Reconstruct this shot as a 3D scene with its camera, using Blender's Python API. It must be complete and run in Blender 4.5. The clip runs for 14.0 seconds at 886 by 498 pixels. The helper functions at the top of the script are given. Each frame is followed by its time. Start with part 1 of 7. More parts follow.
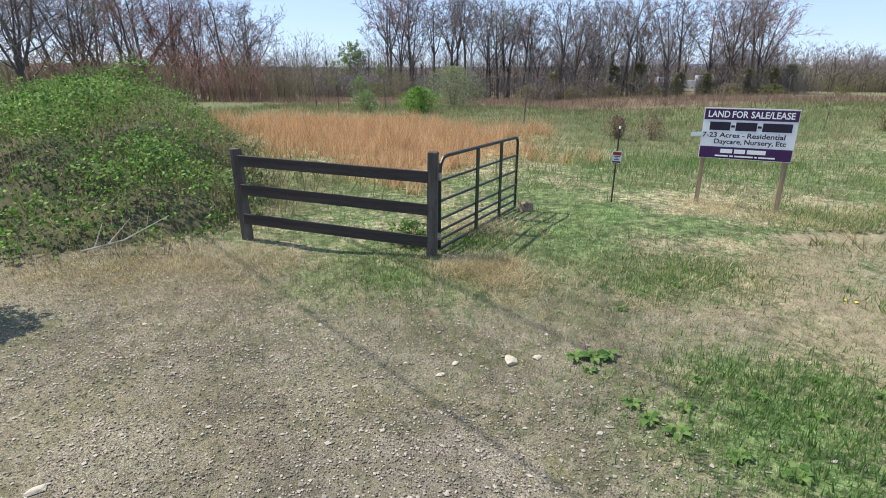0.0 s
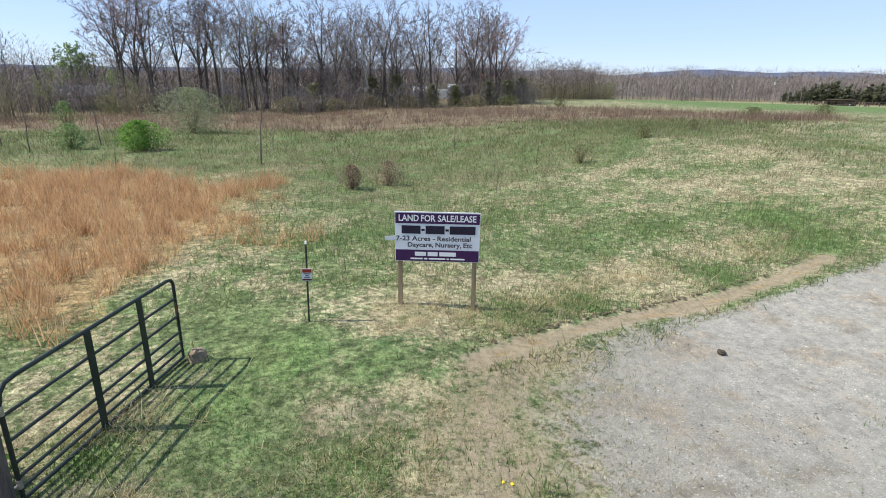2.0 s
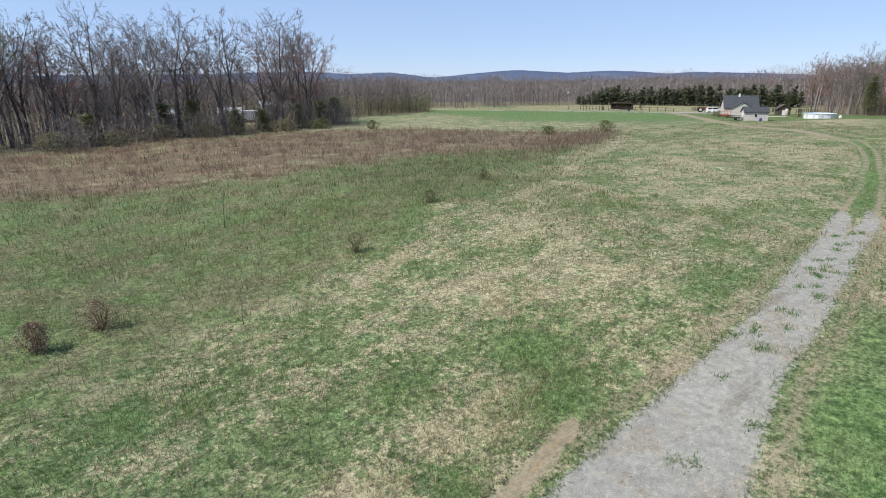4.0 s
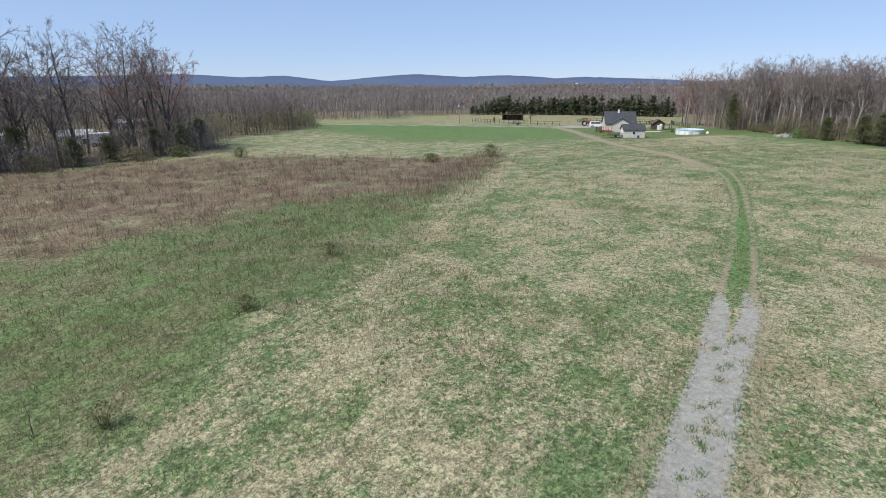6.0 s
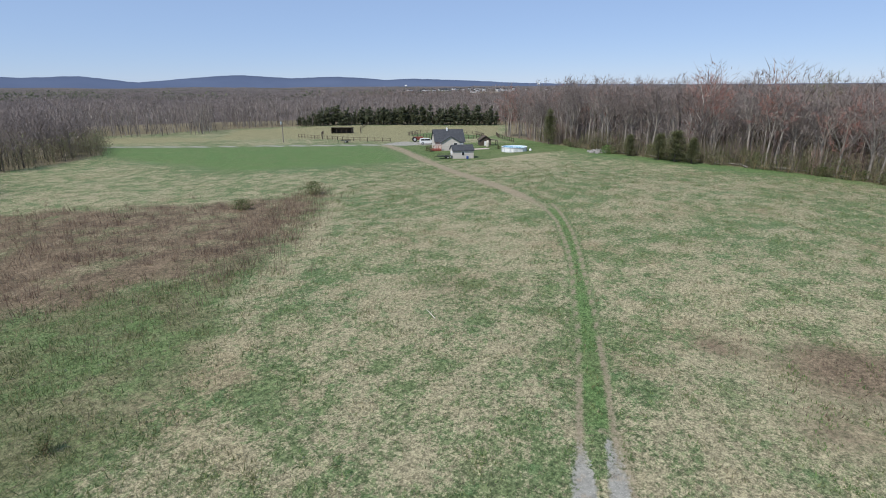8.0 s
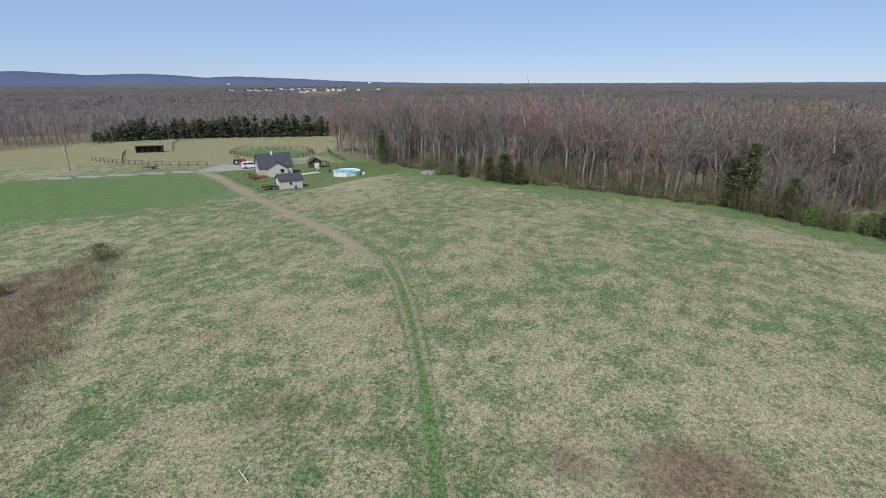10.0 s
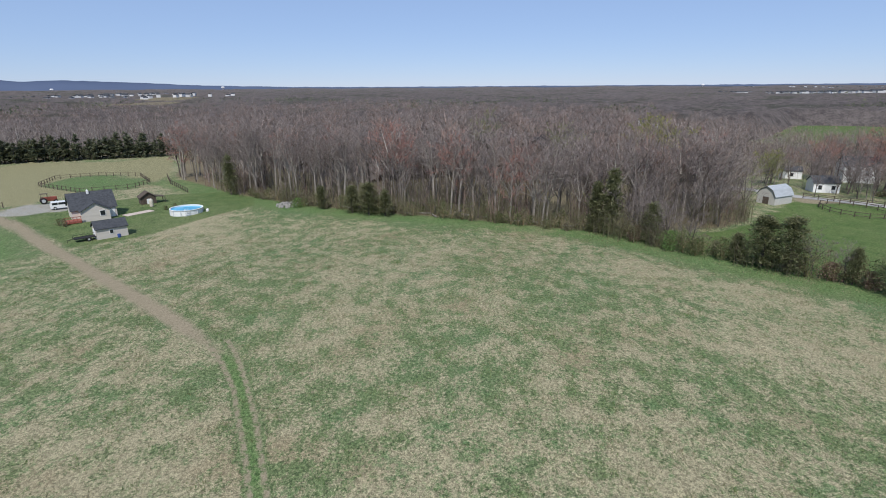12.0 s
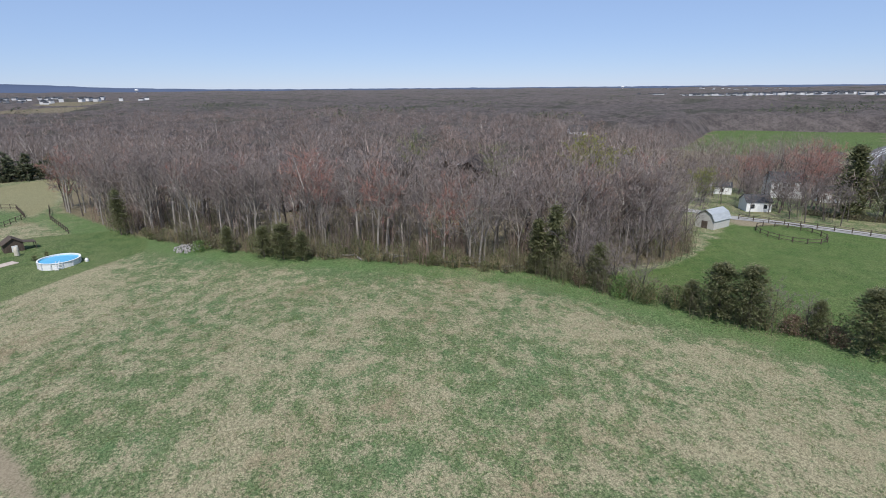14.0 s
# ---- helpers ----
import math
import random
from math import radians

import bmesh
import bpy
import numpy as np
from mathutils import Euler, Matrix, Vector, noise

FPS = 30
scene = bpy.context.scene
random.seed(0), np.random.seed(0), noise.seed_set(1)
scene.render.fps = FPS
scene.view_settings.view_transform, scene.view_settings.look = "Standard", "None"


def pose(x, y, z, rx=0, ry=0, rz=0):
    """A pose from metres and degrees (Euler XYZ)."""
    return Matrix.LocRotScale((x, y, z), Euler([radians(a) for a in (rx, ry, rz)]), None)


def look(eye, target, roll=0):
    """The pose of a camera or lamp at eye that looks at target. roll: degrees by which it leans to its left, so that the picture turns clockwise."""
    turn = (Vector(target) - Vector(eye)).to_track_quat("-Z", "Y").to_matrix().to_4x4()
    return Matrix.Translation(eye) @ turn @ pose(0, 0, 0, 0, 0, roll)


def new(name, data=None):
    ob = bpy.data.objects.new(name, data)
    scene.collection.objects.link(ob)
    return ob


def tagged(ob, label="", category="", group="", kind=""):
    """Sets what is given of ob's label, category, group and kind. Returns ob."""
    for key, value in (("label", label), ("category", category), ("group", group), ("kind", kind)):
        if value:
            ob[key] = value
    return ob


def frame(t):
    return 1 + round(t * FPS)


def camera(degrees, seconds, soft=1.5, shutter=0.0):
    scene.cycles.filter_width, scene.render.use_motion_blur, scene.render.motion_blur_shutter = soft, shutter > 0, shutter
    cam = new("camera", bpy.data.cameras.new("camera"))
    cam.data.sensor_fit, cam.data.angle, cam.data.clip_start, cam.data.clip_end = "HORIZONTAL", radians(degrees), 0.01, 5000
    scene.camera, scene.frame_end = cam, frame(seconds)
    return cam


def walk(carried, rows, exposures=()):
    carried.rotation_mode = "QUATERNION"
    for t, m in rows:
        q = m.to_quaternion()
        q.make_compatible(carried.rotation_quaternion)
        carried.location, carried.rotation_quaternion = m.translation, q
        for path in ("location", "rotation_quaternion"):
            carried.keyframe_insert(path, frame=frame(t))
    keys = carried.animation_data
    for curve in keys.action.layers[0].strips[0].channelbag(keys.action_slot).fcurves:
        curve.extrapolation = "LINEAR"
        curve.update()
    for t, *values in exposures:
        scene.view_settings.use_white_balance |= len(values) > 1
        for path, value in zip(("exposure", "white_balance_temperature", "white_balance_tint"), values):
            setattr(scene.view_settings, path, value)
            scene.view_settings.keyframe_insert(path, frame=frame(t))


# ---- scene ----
cam = camera(79.2, 14.0, 1.0)
PATH = [
    (0, (-0.332, -0.694, 2.388), (-0.463, 1.205, 1.774), 0.5),
    (0.5, (0.024, -0.511, 2.699), (0.012, 1.394, 2.089), 0.4),
    (1, (0.446, -0.17, 3.048), (0.585, 1.73, 2.44), 0.6),
    (1.5, (0.957, 0.331, 3.506), (1.333, 2.199, 2.899), 0.7),
    (1.9, (1.427, 0.809, 3.983), (2.016, 2.623, 3.381), 0.9),
    (2, (1.546, 0.896, 4.097), (2.18, 2.695, 3.498), 0.9),
    (2.5, (2.267, 1.49, 4.865), (3.128, 3.194, 4.267), 0.9),
    (3, (3.144, 2.06, 5.765), (4.198, 3.652, 5.17), 0.8),
    (3.1, (3.341, 2.195, 5.965), (4.423, 3.767, 5.366), 0.8),
    (3.2, (3.567, 2.269, 6.165), (4.662, 3.833, 5.569), 0.6),
    (5.3, (11.019, 4.75, 9.261), (12.294, 6.178, 8.684), -0.2),
    (5.5, (11.643, 5.083, 9.582), (12.963, 6.472, 9.006), -0.2),
    (6, (13.299, 5.938, 10.538), (14.697, 7.246, 9.96), -0.2),
    (6.5, (15.172, 6.844, 11.495), (16.637, 8.077, 10.918), -0.3),
    (7, (17.181, 7.779, 12.508), (18.714, 8.928, 11.933), -0.3),
    (7.5, (19.409, 8.762, 13.58), (21.036, 9.771, 13.002), -0.3),
    (8, (21.755, 9.711, 14.626), (23.477, 10.549, 14.049), -0.3),
    (8.5, (24.303, 10.574, 15.766), (26.103, 11.226, 15.187), -0.4),
    (8.7, (25.276, 10.931, 16.168), (27.097, 11.521, 15.591), -0.1),
    (10.8, (31.715, 10.515, 21.295), (33.625, 10.611, 20.712), -0.4),
    (11, (32.787, 10.451, 21.532), (34.701, 10.486, 20.954), -0.3),
    (11.5, (35.867, 10.385, 22.478), (37.779, 10.292, 21.9), -0.4),
    (12, (38.795, 9.938, 23.496), (40.702, 9.768, 22.918), -0.4),
    (12.5, (41.74, 9.423, 24.487), (43.639, 9.168, 23.912), -0.4),
    (13, (44.765, 8.705, 25.596), (46.651, 8.373, 25.019), -0.5),
    (13.5, (47.763, 7.998, 26.591), (49.64, 7.615, 26.016), -0.4),
    (14, (50.923, 7.1, 27.474), (52.795, 6.694, 26.899), -0.5),
]
walk(cam, [(t, look(eye, target, roll)) for t, eye, target, roll in PATH],
     [(0.0, 0.62, 6800, 10), (1.5, 0.58, 6750, 10), (3.0, 0.33, 6600, 10), (6.0, 0.08, 6400, 10), (7.5, -0.05, 6350, 10), (11.0, -0.16, 6280, 10.5), (14.0, -0.11, 6250, 11)])

# ---- world, sun ----
SUN = Vector((-0.965 * math.cos(radians(52)), 0.26 * math.cos(radians(52)), math.sin(radians(52)))).normalized()
world = bpy.data.worlds.new("world")
scene.world = world
world.use_nodes = True
sky = world.node_tree.nodes.new("ShaderNodeTexSky")
sky.sky_type, sky.sun_disc = "NISHITA", False
sky.sun_elevation, sky.sun_rotation = radians(52), math.atan2(SUN.x, SUN.y)
sky.air_density, sky.dust_density, sky.ozone_density = 1.0, 0.1, 2.0
sky.altitude = 1800
tint = world.node_tree.nodes.new("ShaderNodeMix")
tint.data_type, tint.blend_type = "RGBA", "MULTIPLY"
tint.inputs[0].default_value, tint.inputs[7].default_value = 1.0, (0.9, 0.91, 1.12, 1)
world.node_tree.links.new(sky.outputs[0], tint.inputs[6])
veil = world.node_tree.nodes.new("ShaderNodeMix")
veil.data_type = "RGBA"
veil.inputs[0].default_value, veil.inputs[7].default_value = 0.5, (5.2, 7.2, 10.3, 1)
world.node_tree.links.new(tint.outputs[2], veil.inputs[6])
world.node_tree.links.new(veil.outputs[2], world.node_tree.nodes["Background"].inputs[0])
world.node_tree.nodes["Background"].inputs[1].default_value = 0.092
sun = new("sun", bpy.data.lights.new("sun", "SUN"))
sun.data.energy, sun.data.angle, sun.data.color = 4.5, radians(0.55), (1.0, 0.94, 0.84)
sun.matrix_world = look(SUN * 60, (0, 0, 0))

rng = np.random.default_rng(7)


# ---- lie of the land ----
def sm(a, b, x):
    t = np.clip((x - a) / (b - a), 0, 1)
    return t * t * (3 - 2 * t)


LUMPS = [(0.175 * 1.32 ** i, 2.4 * i, 1.7 * i, 0.016 / (1 + 0.35 * i)) for i in range(7)]


def ground(x, y):
    x, y = np.asarray(x, float), np.asarray(y, float)
    h = 0.85 * sm(9, 26, x) * sm(-30, 0, y) + 0.35 * np.exp(-((x - 27) / 9) ** 2 - ((y - 26) / 10) ** 2)
    h = h - 0.5 * np.exp(-((x - 55) / 9) ** 2 - ((y - 9) / 10) ** 2)
    h = h - 1.2 * sm(32, 56, y) * sm(45, 80, x)
    h = h - 1.0 * sm(96, 132, x) * (1 - sm(30, 50, y))
    h = h - 2.6 * sm(160, 270, np.hypot(x, y))
    h = h - 2.0 * sm(22, 115, y) * (1 - sm(30, 75, x))
    h = h + 0.11 * sm(3.5, 6, y) * (1 - sm(3.5, 6.5, x)) * sm(-30, -10, x) - 0.1 * sm(5, 8, x) * (1 - sm(16, 26, x))
    far = np.hypot(x - 40, y - 10)
    lump = sum(np.sin((x * math.cos(a) + y * math.sin(a)) * math.tau * w + p) * k for w, a, p, k in LUMPS)
    h = h + lump * sm(-14, -9, x) * (1 - sm(58, 66, x)) * sm(-5, -1, y) * (1 - sm(36, 44, y))
    return h + 11 * sm(600, 3600, far) + 5 * sm(300, 1200, far) * (np.sin(x * 0.006 + 1) * np.cos(y * 0.005))


def gz(x, y):
    return float(ground(x, y))


def inside(poly, x, y):
    """Signed distance to a polygon: positive inside."""
    x, y = np.asarray(x, float), np.asarray(y, float)
    d, odd = np.full(x.shape, 1e9), np.zeros(x.shape, bool)
    for (ax, ay), (bx, by) in zip(poly, poly[1:] + poly[:1]):
        ex, ey = bx - ax, by - ay
        t = np.clip(((x - ax) * ex + (y - ay) * ey) / (ex * ex + ey * ey), 0, 1)
        d = np.minimum(d, np.hypot(x - ax - t * ex, y - ay - t * ey))
        cross = (ay > y) != (by > y)
        if ey:
            odd ^= cross & (x < ex * (y - ay) / ey + ax)
    return np.where(odd, d, -d)


def near_line(line, x, y):
    """Distance to a polyline."""
    x, y = np.asarray(x, float), np.asarray(y, float)
    d = np.full(x.shape, 1e9)
    for (ax, ay), (bx, by) in zip(line, line[1:]):
        ex, ey = bx - ax, by - ay
        t = np.clip(((x - ax) * ex + (y - ay) * ey) / (ex * ex + ey * ey), 0, 1)
        d = np.minimum(d, np.hypot(x - ax - t * ex, y - ay - t * ey))
    return d


LANE = [(4.9, 5.9), (6.65, 7.6), (8.3, 8.05), (9.7, 8.15), (11.9, 8.4), (15.2, 8.8), (18.4, 9.0), (22, 9.3), (24.2, 9.6), (31, 11), (35.5, 12.05), (38, 12.35), (41.5, 12.2),
        (41.6, 11.75), (38, 10.85), (35, 10.1), (31.4, 9.3), (26.7, 8.4), (23.2, 7.7), (20, 7.4), (17, 6.6), (14.2, 5.7), (12.2, 5.25), (10.6, 4.8), (8.5, 3.2), (6, 1.0), (3.4, 1.0), (4.6, 3.5)]
APRON = [(-9, 4.4), (-5, 4.6), (-3, 4.9), (-1.2, 4.1), (0.2, 3.5), (1.0, 2.4), (2.2, 1.0), (6, 0.6), (8, -4), (-9, -4)]
DIRT = [(4.4, 7.55), (5.7, 7.97), (7.3, 8.33), (9.3, 8.52), (11.2, 8.85), (12.8, 9.1), (14.7, 9.62)]
RUT_L = [(31, 10.5), (34.5, 11.25), (38, 12.1), (41.2, 12.95), (46.5, 14.1), (52, 15.35), (58, 17.0), (62, 18.0), (68, 19.8), (73, 21.6), (77.5, 23.2), (81.5, 25.2), (85, 27.3)]
RUT_R = [(31.4, 9.75), (35, 10.3), (38.5, 10.9), (41.8, 11.65), (47, 12.85), (55.3, 15.0), (62, 17.0), (67, 18.5), (73, 20.4), (79, 22.7), (83, 24.4), (86.5, 26.2)]
ROAD = [(79, 23.4), (84.2, 26.6), (89, 30.8), (92, 33.5), (99.5, 40.3), (108, 47.9), (118, 57.2), (124.3, 63.9), (138, 76.8), (143, 82), (150, 90)]
DRIVE = [(112, 190), (118.5, 168), (126.2, 138), (138.5, 112), (146, 98), (149.5, 91.5), (151.5, 86), (153.5, 81.5), (157, 78.5)]
BROWN = [(85, 60.7), (66, 49), (55, 42.2), (50, 42.5), (43, 46.5), (37, 48), (28, 46.5), (20.5, 46), (9, 50.5), (-3, 54), (-30, 62), (-45, 98), (19, 103), (41, 100), (50.5, 93), (60.5, 81), (75, 66)]
ORANGE = [(-13.5, 26.5), (-8, 28), (-3, 26), (1.4, 23), (1.5, 15), (-0.8, 14), (-1.0, 11.2), (-2.0, 10.4), (-3.3, 12), (-5.2, 14.5), (-8.2, 17.5), (-10.8, 21)]
OLIVE = [(-3.9, 8.2), (-2.2, 10.2), (-3.2, 12), (-5.2, 14.5), (-8.2, 17.5), (-13.5, 26.5), (-15, 33), (-20, 34), (-13.5, 25), (-9.6, 17.5), (-6.6, 11.5)]
SCRUB = [(4, 18), (14, 22), (24, 27), (34, 30.5), (42, 35.3), (52, 42), (43, 47), (37, 48.5), (28, 47), (20, 47), (9, 51), (-3, 54), (-30, 62), (-45, 98), (-95, 98), (-70, 44), (-16, 34), (2, 26)]
LAWN = [(124.5, 61.5), (131, 52), (142, 46), (152, 39.5), (160, 41.5), (172, 50), (170, 66), (160, 80), (152, 86), (146, 83), (134, 70)]
GREENS = [(121, 66), (134, 75), (147, 91), (136, 112), (124, 138), (116, 168), (104, 150), (97, 118), (95, 88)]
TAN = [(151, 160), (200, 196), (235, 170), (246, 160), (265, 99), (208, 78), (186, 78), (172, 88), (161, 93), (160.5, 106), (166, 124)]
TAN2 = [(118, 172), (128.5, 181), (139, 163), (147, 156), (160, 172), (163, 180), (150, 211), (132, 216)]
WOOD_EDGE = [(193, 72), (163, 45), (152.5, 32), (144, 17), (135.2, -2), (129, -16), (125, -25), (115, -30.5), (105, -36.8), (97, -43.5), (91, -49.5), (80, -60)]
WOODS = [(205, 77), (163, 45), (152.5, 32), (144, 17), (135.2, -2), (129, -16), (126, -26), (125.5, -38), (126, -48), (130, -55), (142, -64), (152, -66), (186, -88), (250, -128), (300, -140), (420, -150), (620, 0), (620, 320), (420, 360), (300, 200), (272, 96)]
LEFT_WOODS = [(57, 108), (66, 124), (82, 131), (101, 138), (116, 160), (134, 218), (110, 330), (-60, 330), (-90, 130), (50, 116)]
BACK_WOODS = [(134, 222), (152, 224), (175, 214), (203, 204), (240, 184), (256, 167), (268, 134), (280, 100), (340, 100), (340, 360), (110, 360)]
PASTURE = [(96, -46), (108, -38), (124, -28), (124, -46), (129, -55), (145, -74), (150, -80), (141, -89), (131, -98), (96, -122), (60, -120), (74, -72)]
FIELD_R = [(400, -272), (345, -365), (262, -262), (270, -180), (300, -176)]
YARD_R = [(150, -80), (160, -76), (184, -88), (192, -110), (172, -132), (140, -116), (131, -99)]
PADDOCK = [(178, 88), (194, 107.5), (211, 112.5), (215, 103), (211, 88), (194, 78), (183, 77.5)]
PAVED = [(168, -74), (160, -78.5), (152.7, -81.3), (143.9, -89.4), (130.6, -98.4), (110, -114), (80, -138)]
HIGHWAY = [(330, -420), (292, -320), (268, -270), (249, -238), (230, -211), (212, -192), (194, -178), (170, -166)]


# ---- mesh helpers ----
def mesh_np(name, verts, faces, mat=None):
    """A mesh from an array of places and an array of triangles or quads."""
    verts, faces = np.asarray(verts, np.float32), np.asarray(faces, np.int32)
    me = bpy.data.meshes.new(name)
    n, k = faces.shape
    me.vertices.add(len(verts))
    me.vertices.foreach_set("co", verts.ravel())
    me.loops.add(n * k)
    me.loops.foreach_set("vertex_index", faces.ravel())
    me.polygons.add(n)
    me.polygons.foreach_set("loop_start", np.arange(0, n * k, k, dtype=np.int32))
    me.polygons.foreach_set("loop_total", np.full(n, k, np.int32))
    me.update(calc_edges=True)
    if mat:
        me.materials.append(mat)
    return me


def smooth(me):
    me.polygons.foreach_set("use_smooth", np.ones(len(me.polygons), bool))
    return me


class Soup:
    """Gathers boxes, tubes and triangles into one mesh."""

    def __init__(self):
        self.v, self.f, self.n = [], [], 0

    def add(self, verts, faces):
        verts = [tuple(map(float, p)) for p in verts]
        self.v += verts
        self.f += [tuple(i + self.n for i in f) for f in faces]
        self.n += len(verts)
        return self

    def tube(self, path, radii, sides=6, caps=True):
        path = [Vector(p) for p in path]
        rings = []
        for i, p in enumerate(path):
            d = (path[min(i + 1, len(path) - 1)] - path[max(i - 1, 0)]).normalized()
            a = d.orthogonal().normalized()
            if i:
                a = (prev - d * prev.dot(d))
                a = a.normalized() if a.length > 1e-6 else d.orthogonal().normalized()
            prev = a
            b = d.cross(a)
            r = radii[i] if hasattr(radii, "__len__") else radii
            rings.append([p + (a * math.cos(k * math.tau / sides) + b * math.sin(k * math.tau / sides)) * r for k in range(sides)])
        verts = [q for ring in rings for q in ring]
        faces = [(i * sides + k, i * sides + (k + 1) % sides, (i + 1) * sides + (k + 1) % sides, (i + 1) * sides + k) for i in range(len(path) - 1) for k in range(sides)]
        if caps:
            faces += [tuple(range(sides))[::-1], tuple((len(path) - 1) * sides + k for k in range(sides))]
        return self.add(verts, faces)

    def box(self, size, at=(0, 0, 0), turn=None, bevel=0.0):
        """A box, chamfered along its edges where bevel is given."""
        bm = bmesh.new()
        bmesh.ops.create_cube(bm, size=1)
        bmesh.ops.scale(bm, vec=size, verts=bm.verts)
        if bevel:
            bmesh.ops.bevel(bm, geom=bm.edges[:], offset=bevel, segments=1, affect="EDGES")
        m = Matrix.Translation(at) @ (turn if turn else Matrix())
        bm.verts.index_update()
        verts, faces = [m @ v.co for v in bm.verts], [[v.index for v in f.verts] for f in bm.faces]
        bm.free()
        return self.add(verts, faces)

    def prism(self, outline, depth, m=Matrix()):
        """An outline in x and z, drawn out along y by depth."""
        n = len(outline)
        verts = [m @ Vector((x, 0, z)) for x, z in outline] + [m @ Vector((x, depth, z)) for x, z in outline]
        faces = [tuple(range(n)), tuple(range(2 * n - 1, n - 1, -1))] + [(i, i + n, (i + 1) % n + n, (i + 1) % n) for i in range(n)]
        return self.add(verts, faces)

    def lathe(self, profile, sides=24, at=(0, 0, 0)):
        verts = [(at[0] + r * math.cos(k * math.tau / sides), at[1] + r * math.sin(k * math.tau / sides), at[2] + z) for r, z in profile for k in range(sides)]
        faces = [(i * sides + k, i * sides + (k + 1) % sides, (i + 1) * sides + (k + 1) % sides, (i + 1) * sides + k) for i in range(len(profile) - 1) for k in range(sides)]
        return self.add(verts, faces)

    def mesh(self, name, mat=None):
        me = bpy.data.meshes.new(name)
        me.from_pydata(self.v, [], self.f)
        bm = bmesh.new()
        bm.from_mesh(me)
        bmesh.ops.recalc_face_normals(bm, faces=bm.faces)
        bm.to_mesh(me)
        bm.free()
        if mat:
            me.materials.append(mat)
        return me


def part(name, soup, mat, parent=None, label="", m=None):
    """Links a soup, or a mesh, as one object under a thing or part."""
    me = soup.mesh(name, mat) if isinstance(soup, Soup) else soup
    ob = new(name, me)
    if m:
        ob.matrix_basis = m
    if parent:
        ob.parent = parent
    return tagged(ob, label) if label else ob


def thing(name, label, category, m=None, group="", kind=""):
    ob = new(name)
    ob.empty_display_size = 0.2
    if m:
        ob.matrix_basis = m
    return tagged(ob, label, category, group, kind)


# ---- materials ----
class Shade:
    """A node material with one Principled shader."""

    def __init__(self, name, rough=0.8, metal=0.0):
        self.mat = bpy.data.materials.new(name)
        self.mat.use_nodes = True
        self.t = self.mat.node_tree
        self.p = self.t.nodes["Principled BSDF"]
        self.p.inputs["Roughness"].default_value, self.p.inputs["Metallic"].default_value = rough, metal
        self.p.inputs["Specular IOR Level"].default_value = 0.3
        self.co = self.t.nodes.new("ShaderNodeTexCoord").outputs["Object"]

    def put(self, socket, value):
        if isinstance(value, bpy.types.NodeSocket):
            self.t.links.new(value, socket)
        else:
            socket.default_value = (*value, 1) if isinstance(value, tuple) and len(value) == 3 and socket.type == "RGBA" else value

    def noise(self, scale, detail=3, rough=0.6, vector=None, stretch=None):
        n = self.t.nodes.new("ShaderNodeTexNoise")
        n.inputs["Scale"].default_value, n.inputs["Detail"].default_value, n.inputs["Roughness"].default_value = scale, detail, rough
        v = vector or self.co
        if stretch:
            m = self.t.nodes.new("ShaderNodeMapping")
            m.inputs["Scale"].default_value = stretch[:3]
            if len(stretch) > 3:
                m.inputs["Rotation"].default_value = (0, 0, stretch[3])
            self.t.links.new(v, m.inputs[0])
            v = m.outputs[0]
        self.t.links.new(v, n.inputs["Vector"])
        return n.outputs["Fac"]

    def math(self, op, a, b=0.0):
        n = self.t.nodes.new("ShaderNodeMath")
        n.operation = op
        self.put(n.inputs[0], a)
        self.put(n.inputs[1], b)
        return n.outputs[0]

    def step(self, value, lo, hi, to=(0.0, 1.0)):
        n = self.t.nodes.new("ShaderNodeMapRange")
        n.interpolation_type = "SMOOTHSTEP"
        for i, v in enumerate((value, lo, hi, *to)):
            self.put(n.inputs[i], v)
        return n.outputs[0]

    def mix(self, fac, a, b):
        n = self.t.nodes.new("ShaderNodeMix")
        n.data_type = "RGBA"
        self.put(n.inputs[0], fac)
        self.put(n.inputs[6], a)
        self.put(n.inputs[7], b)
        return n.outputs[2]

    def scale(self, colour, by):
        n = self.t.nodes.new("ShaderNodeVectorMath")
        n.operation = "SCALE"
        self.put(n.inputs[0], colour)
        self.put(n.inputs["Scale"], by)
        return n.outputs[0]

    def random(self, island=True):
        if island:
            return self.t.nodes.new("ShaderNodeNewGeometry").outputs["Random Per Island"]
        return self.t.nodes.new("ShaderNodeObjectInfo").outputs["Random"]

    def bump(self, height, strength=0.3, distance=0.02):
        n = self.t.nodes.new("ShaderNodeBump")
        n.inputs["Strength"].default_value, n.inputs["Distance"].default_value = strength, distance
        self.put(n.inputs["Height"], height)
        self.t.links.new(n.outputs[0], self.p.inputs["Normal"])

    def attr(self, name):
        n = self.t.nodes.new("ShaderNodeAttribute")
        n.attribute_name = name
        s = self.t.nodes.new("ShaderNodeSeparateColor")
        self.t.links.new(n.outputs["Color"], s.inputs[0])
        return [*s.outputs, n.outputs["Alpha"]]

    def done(self, colour):
        self.put(self.p.inputs["Base Color"], colour)
        return self.mat


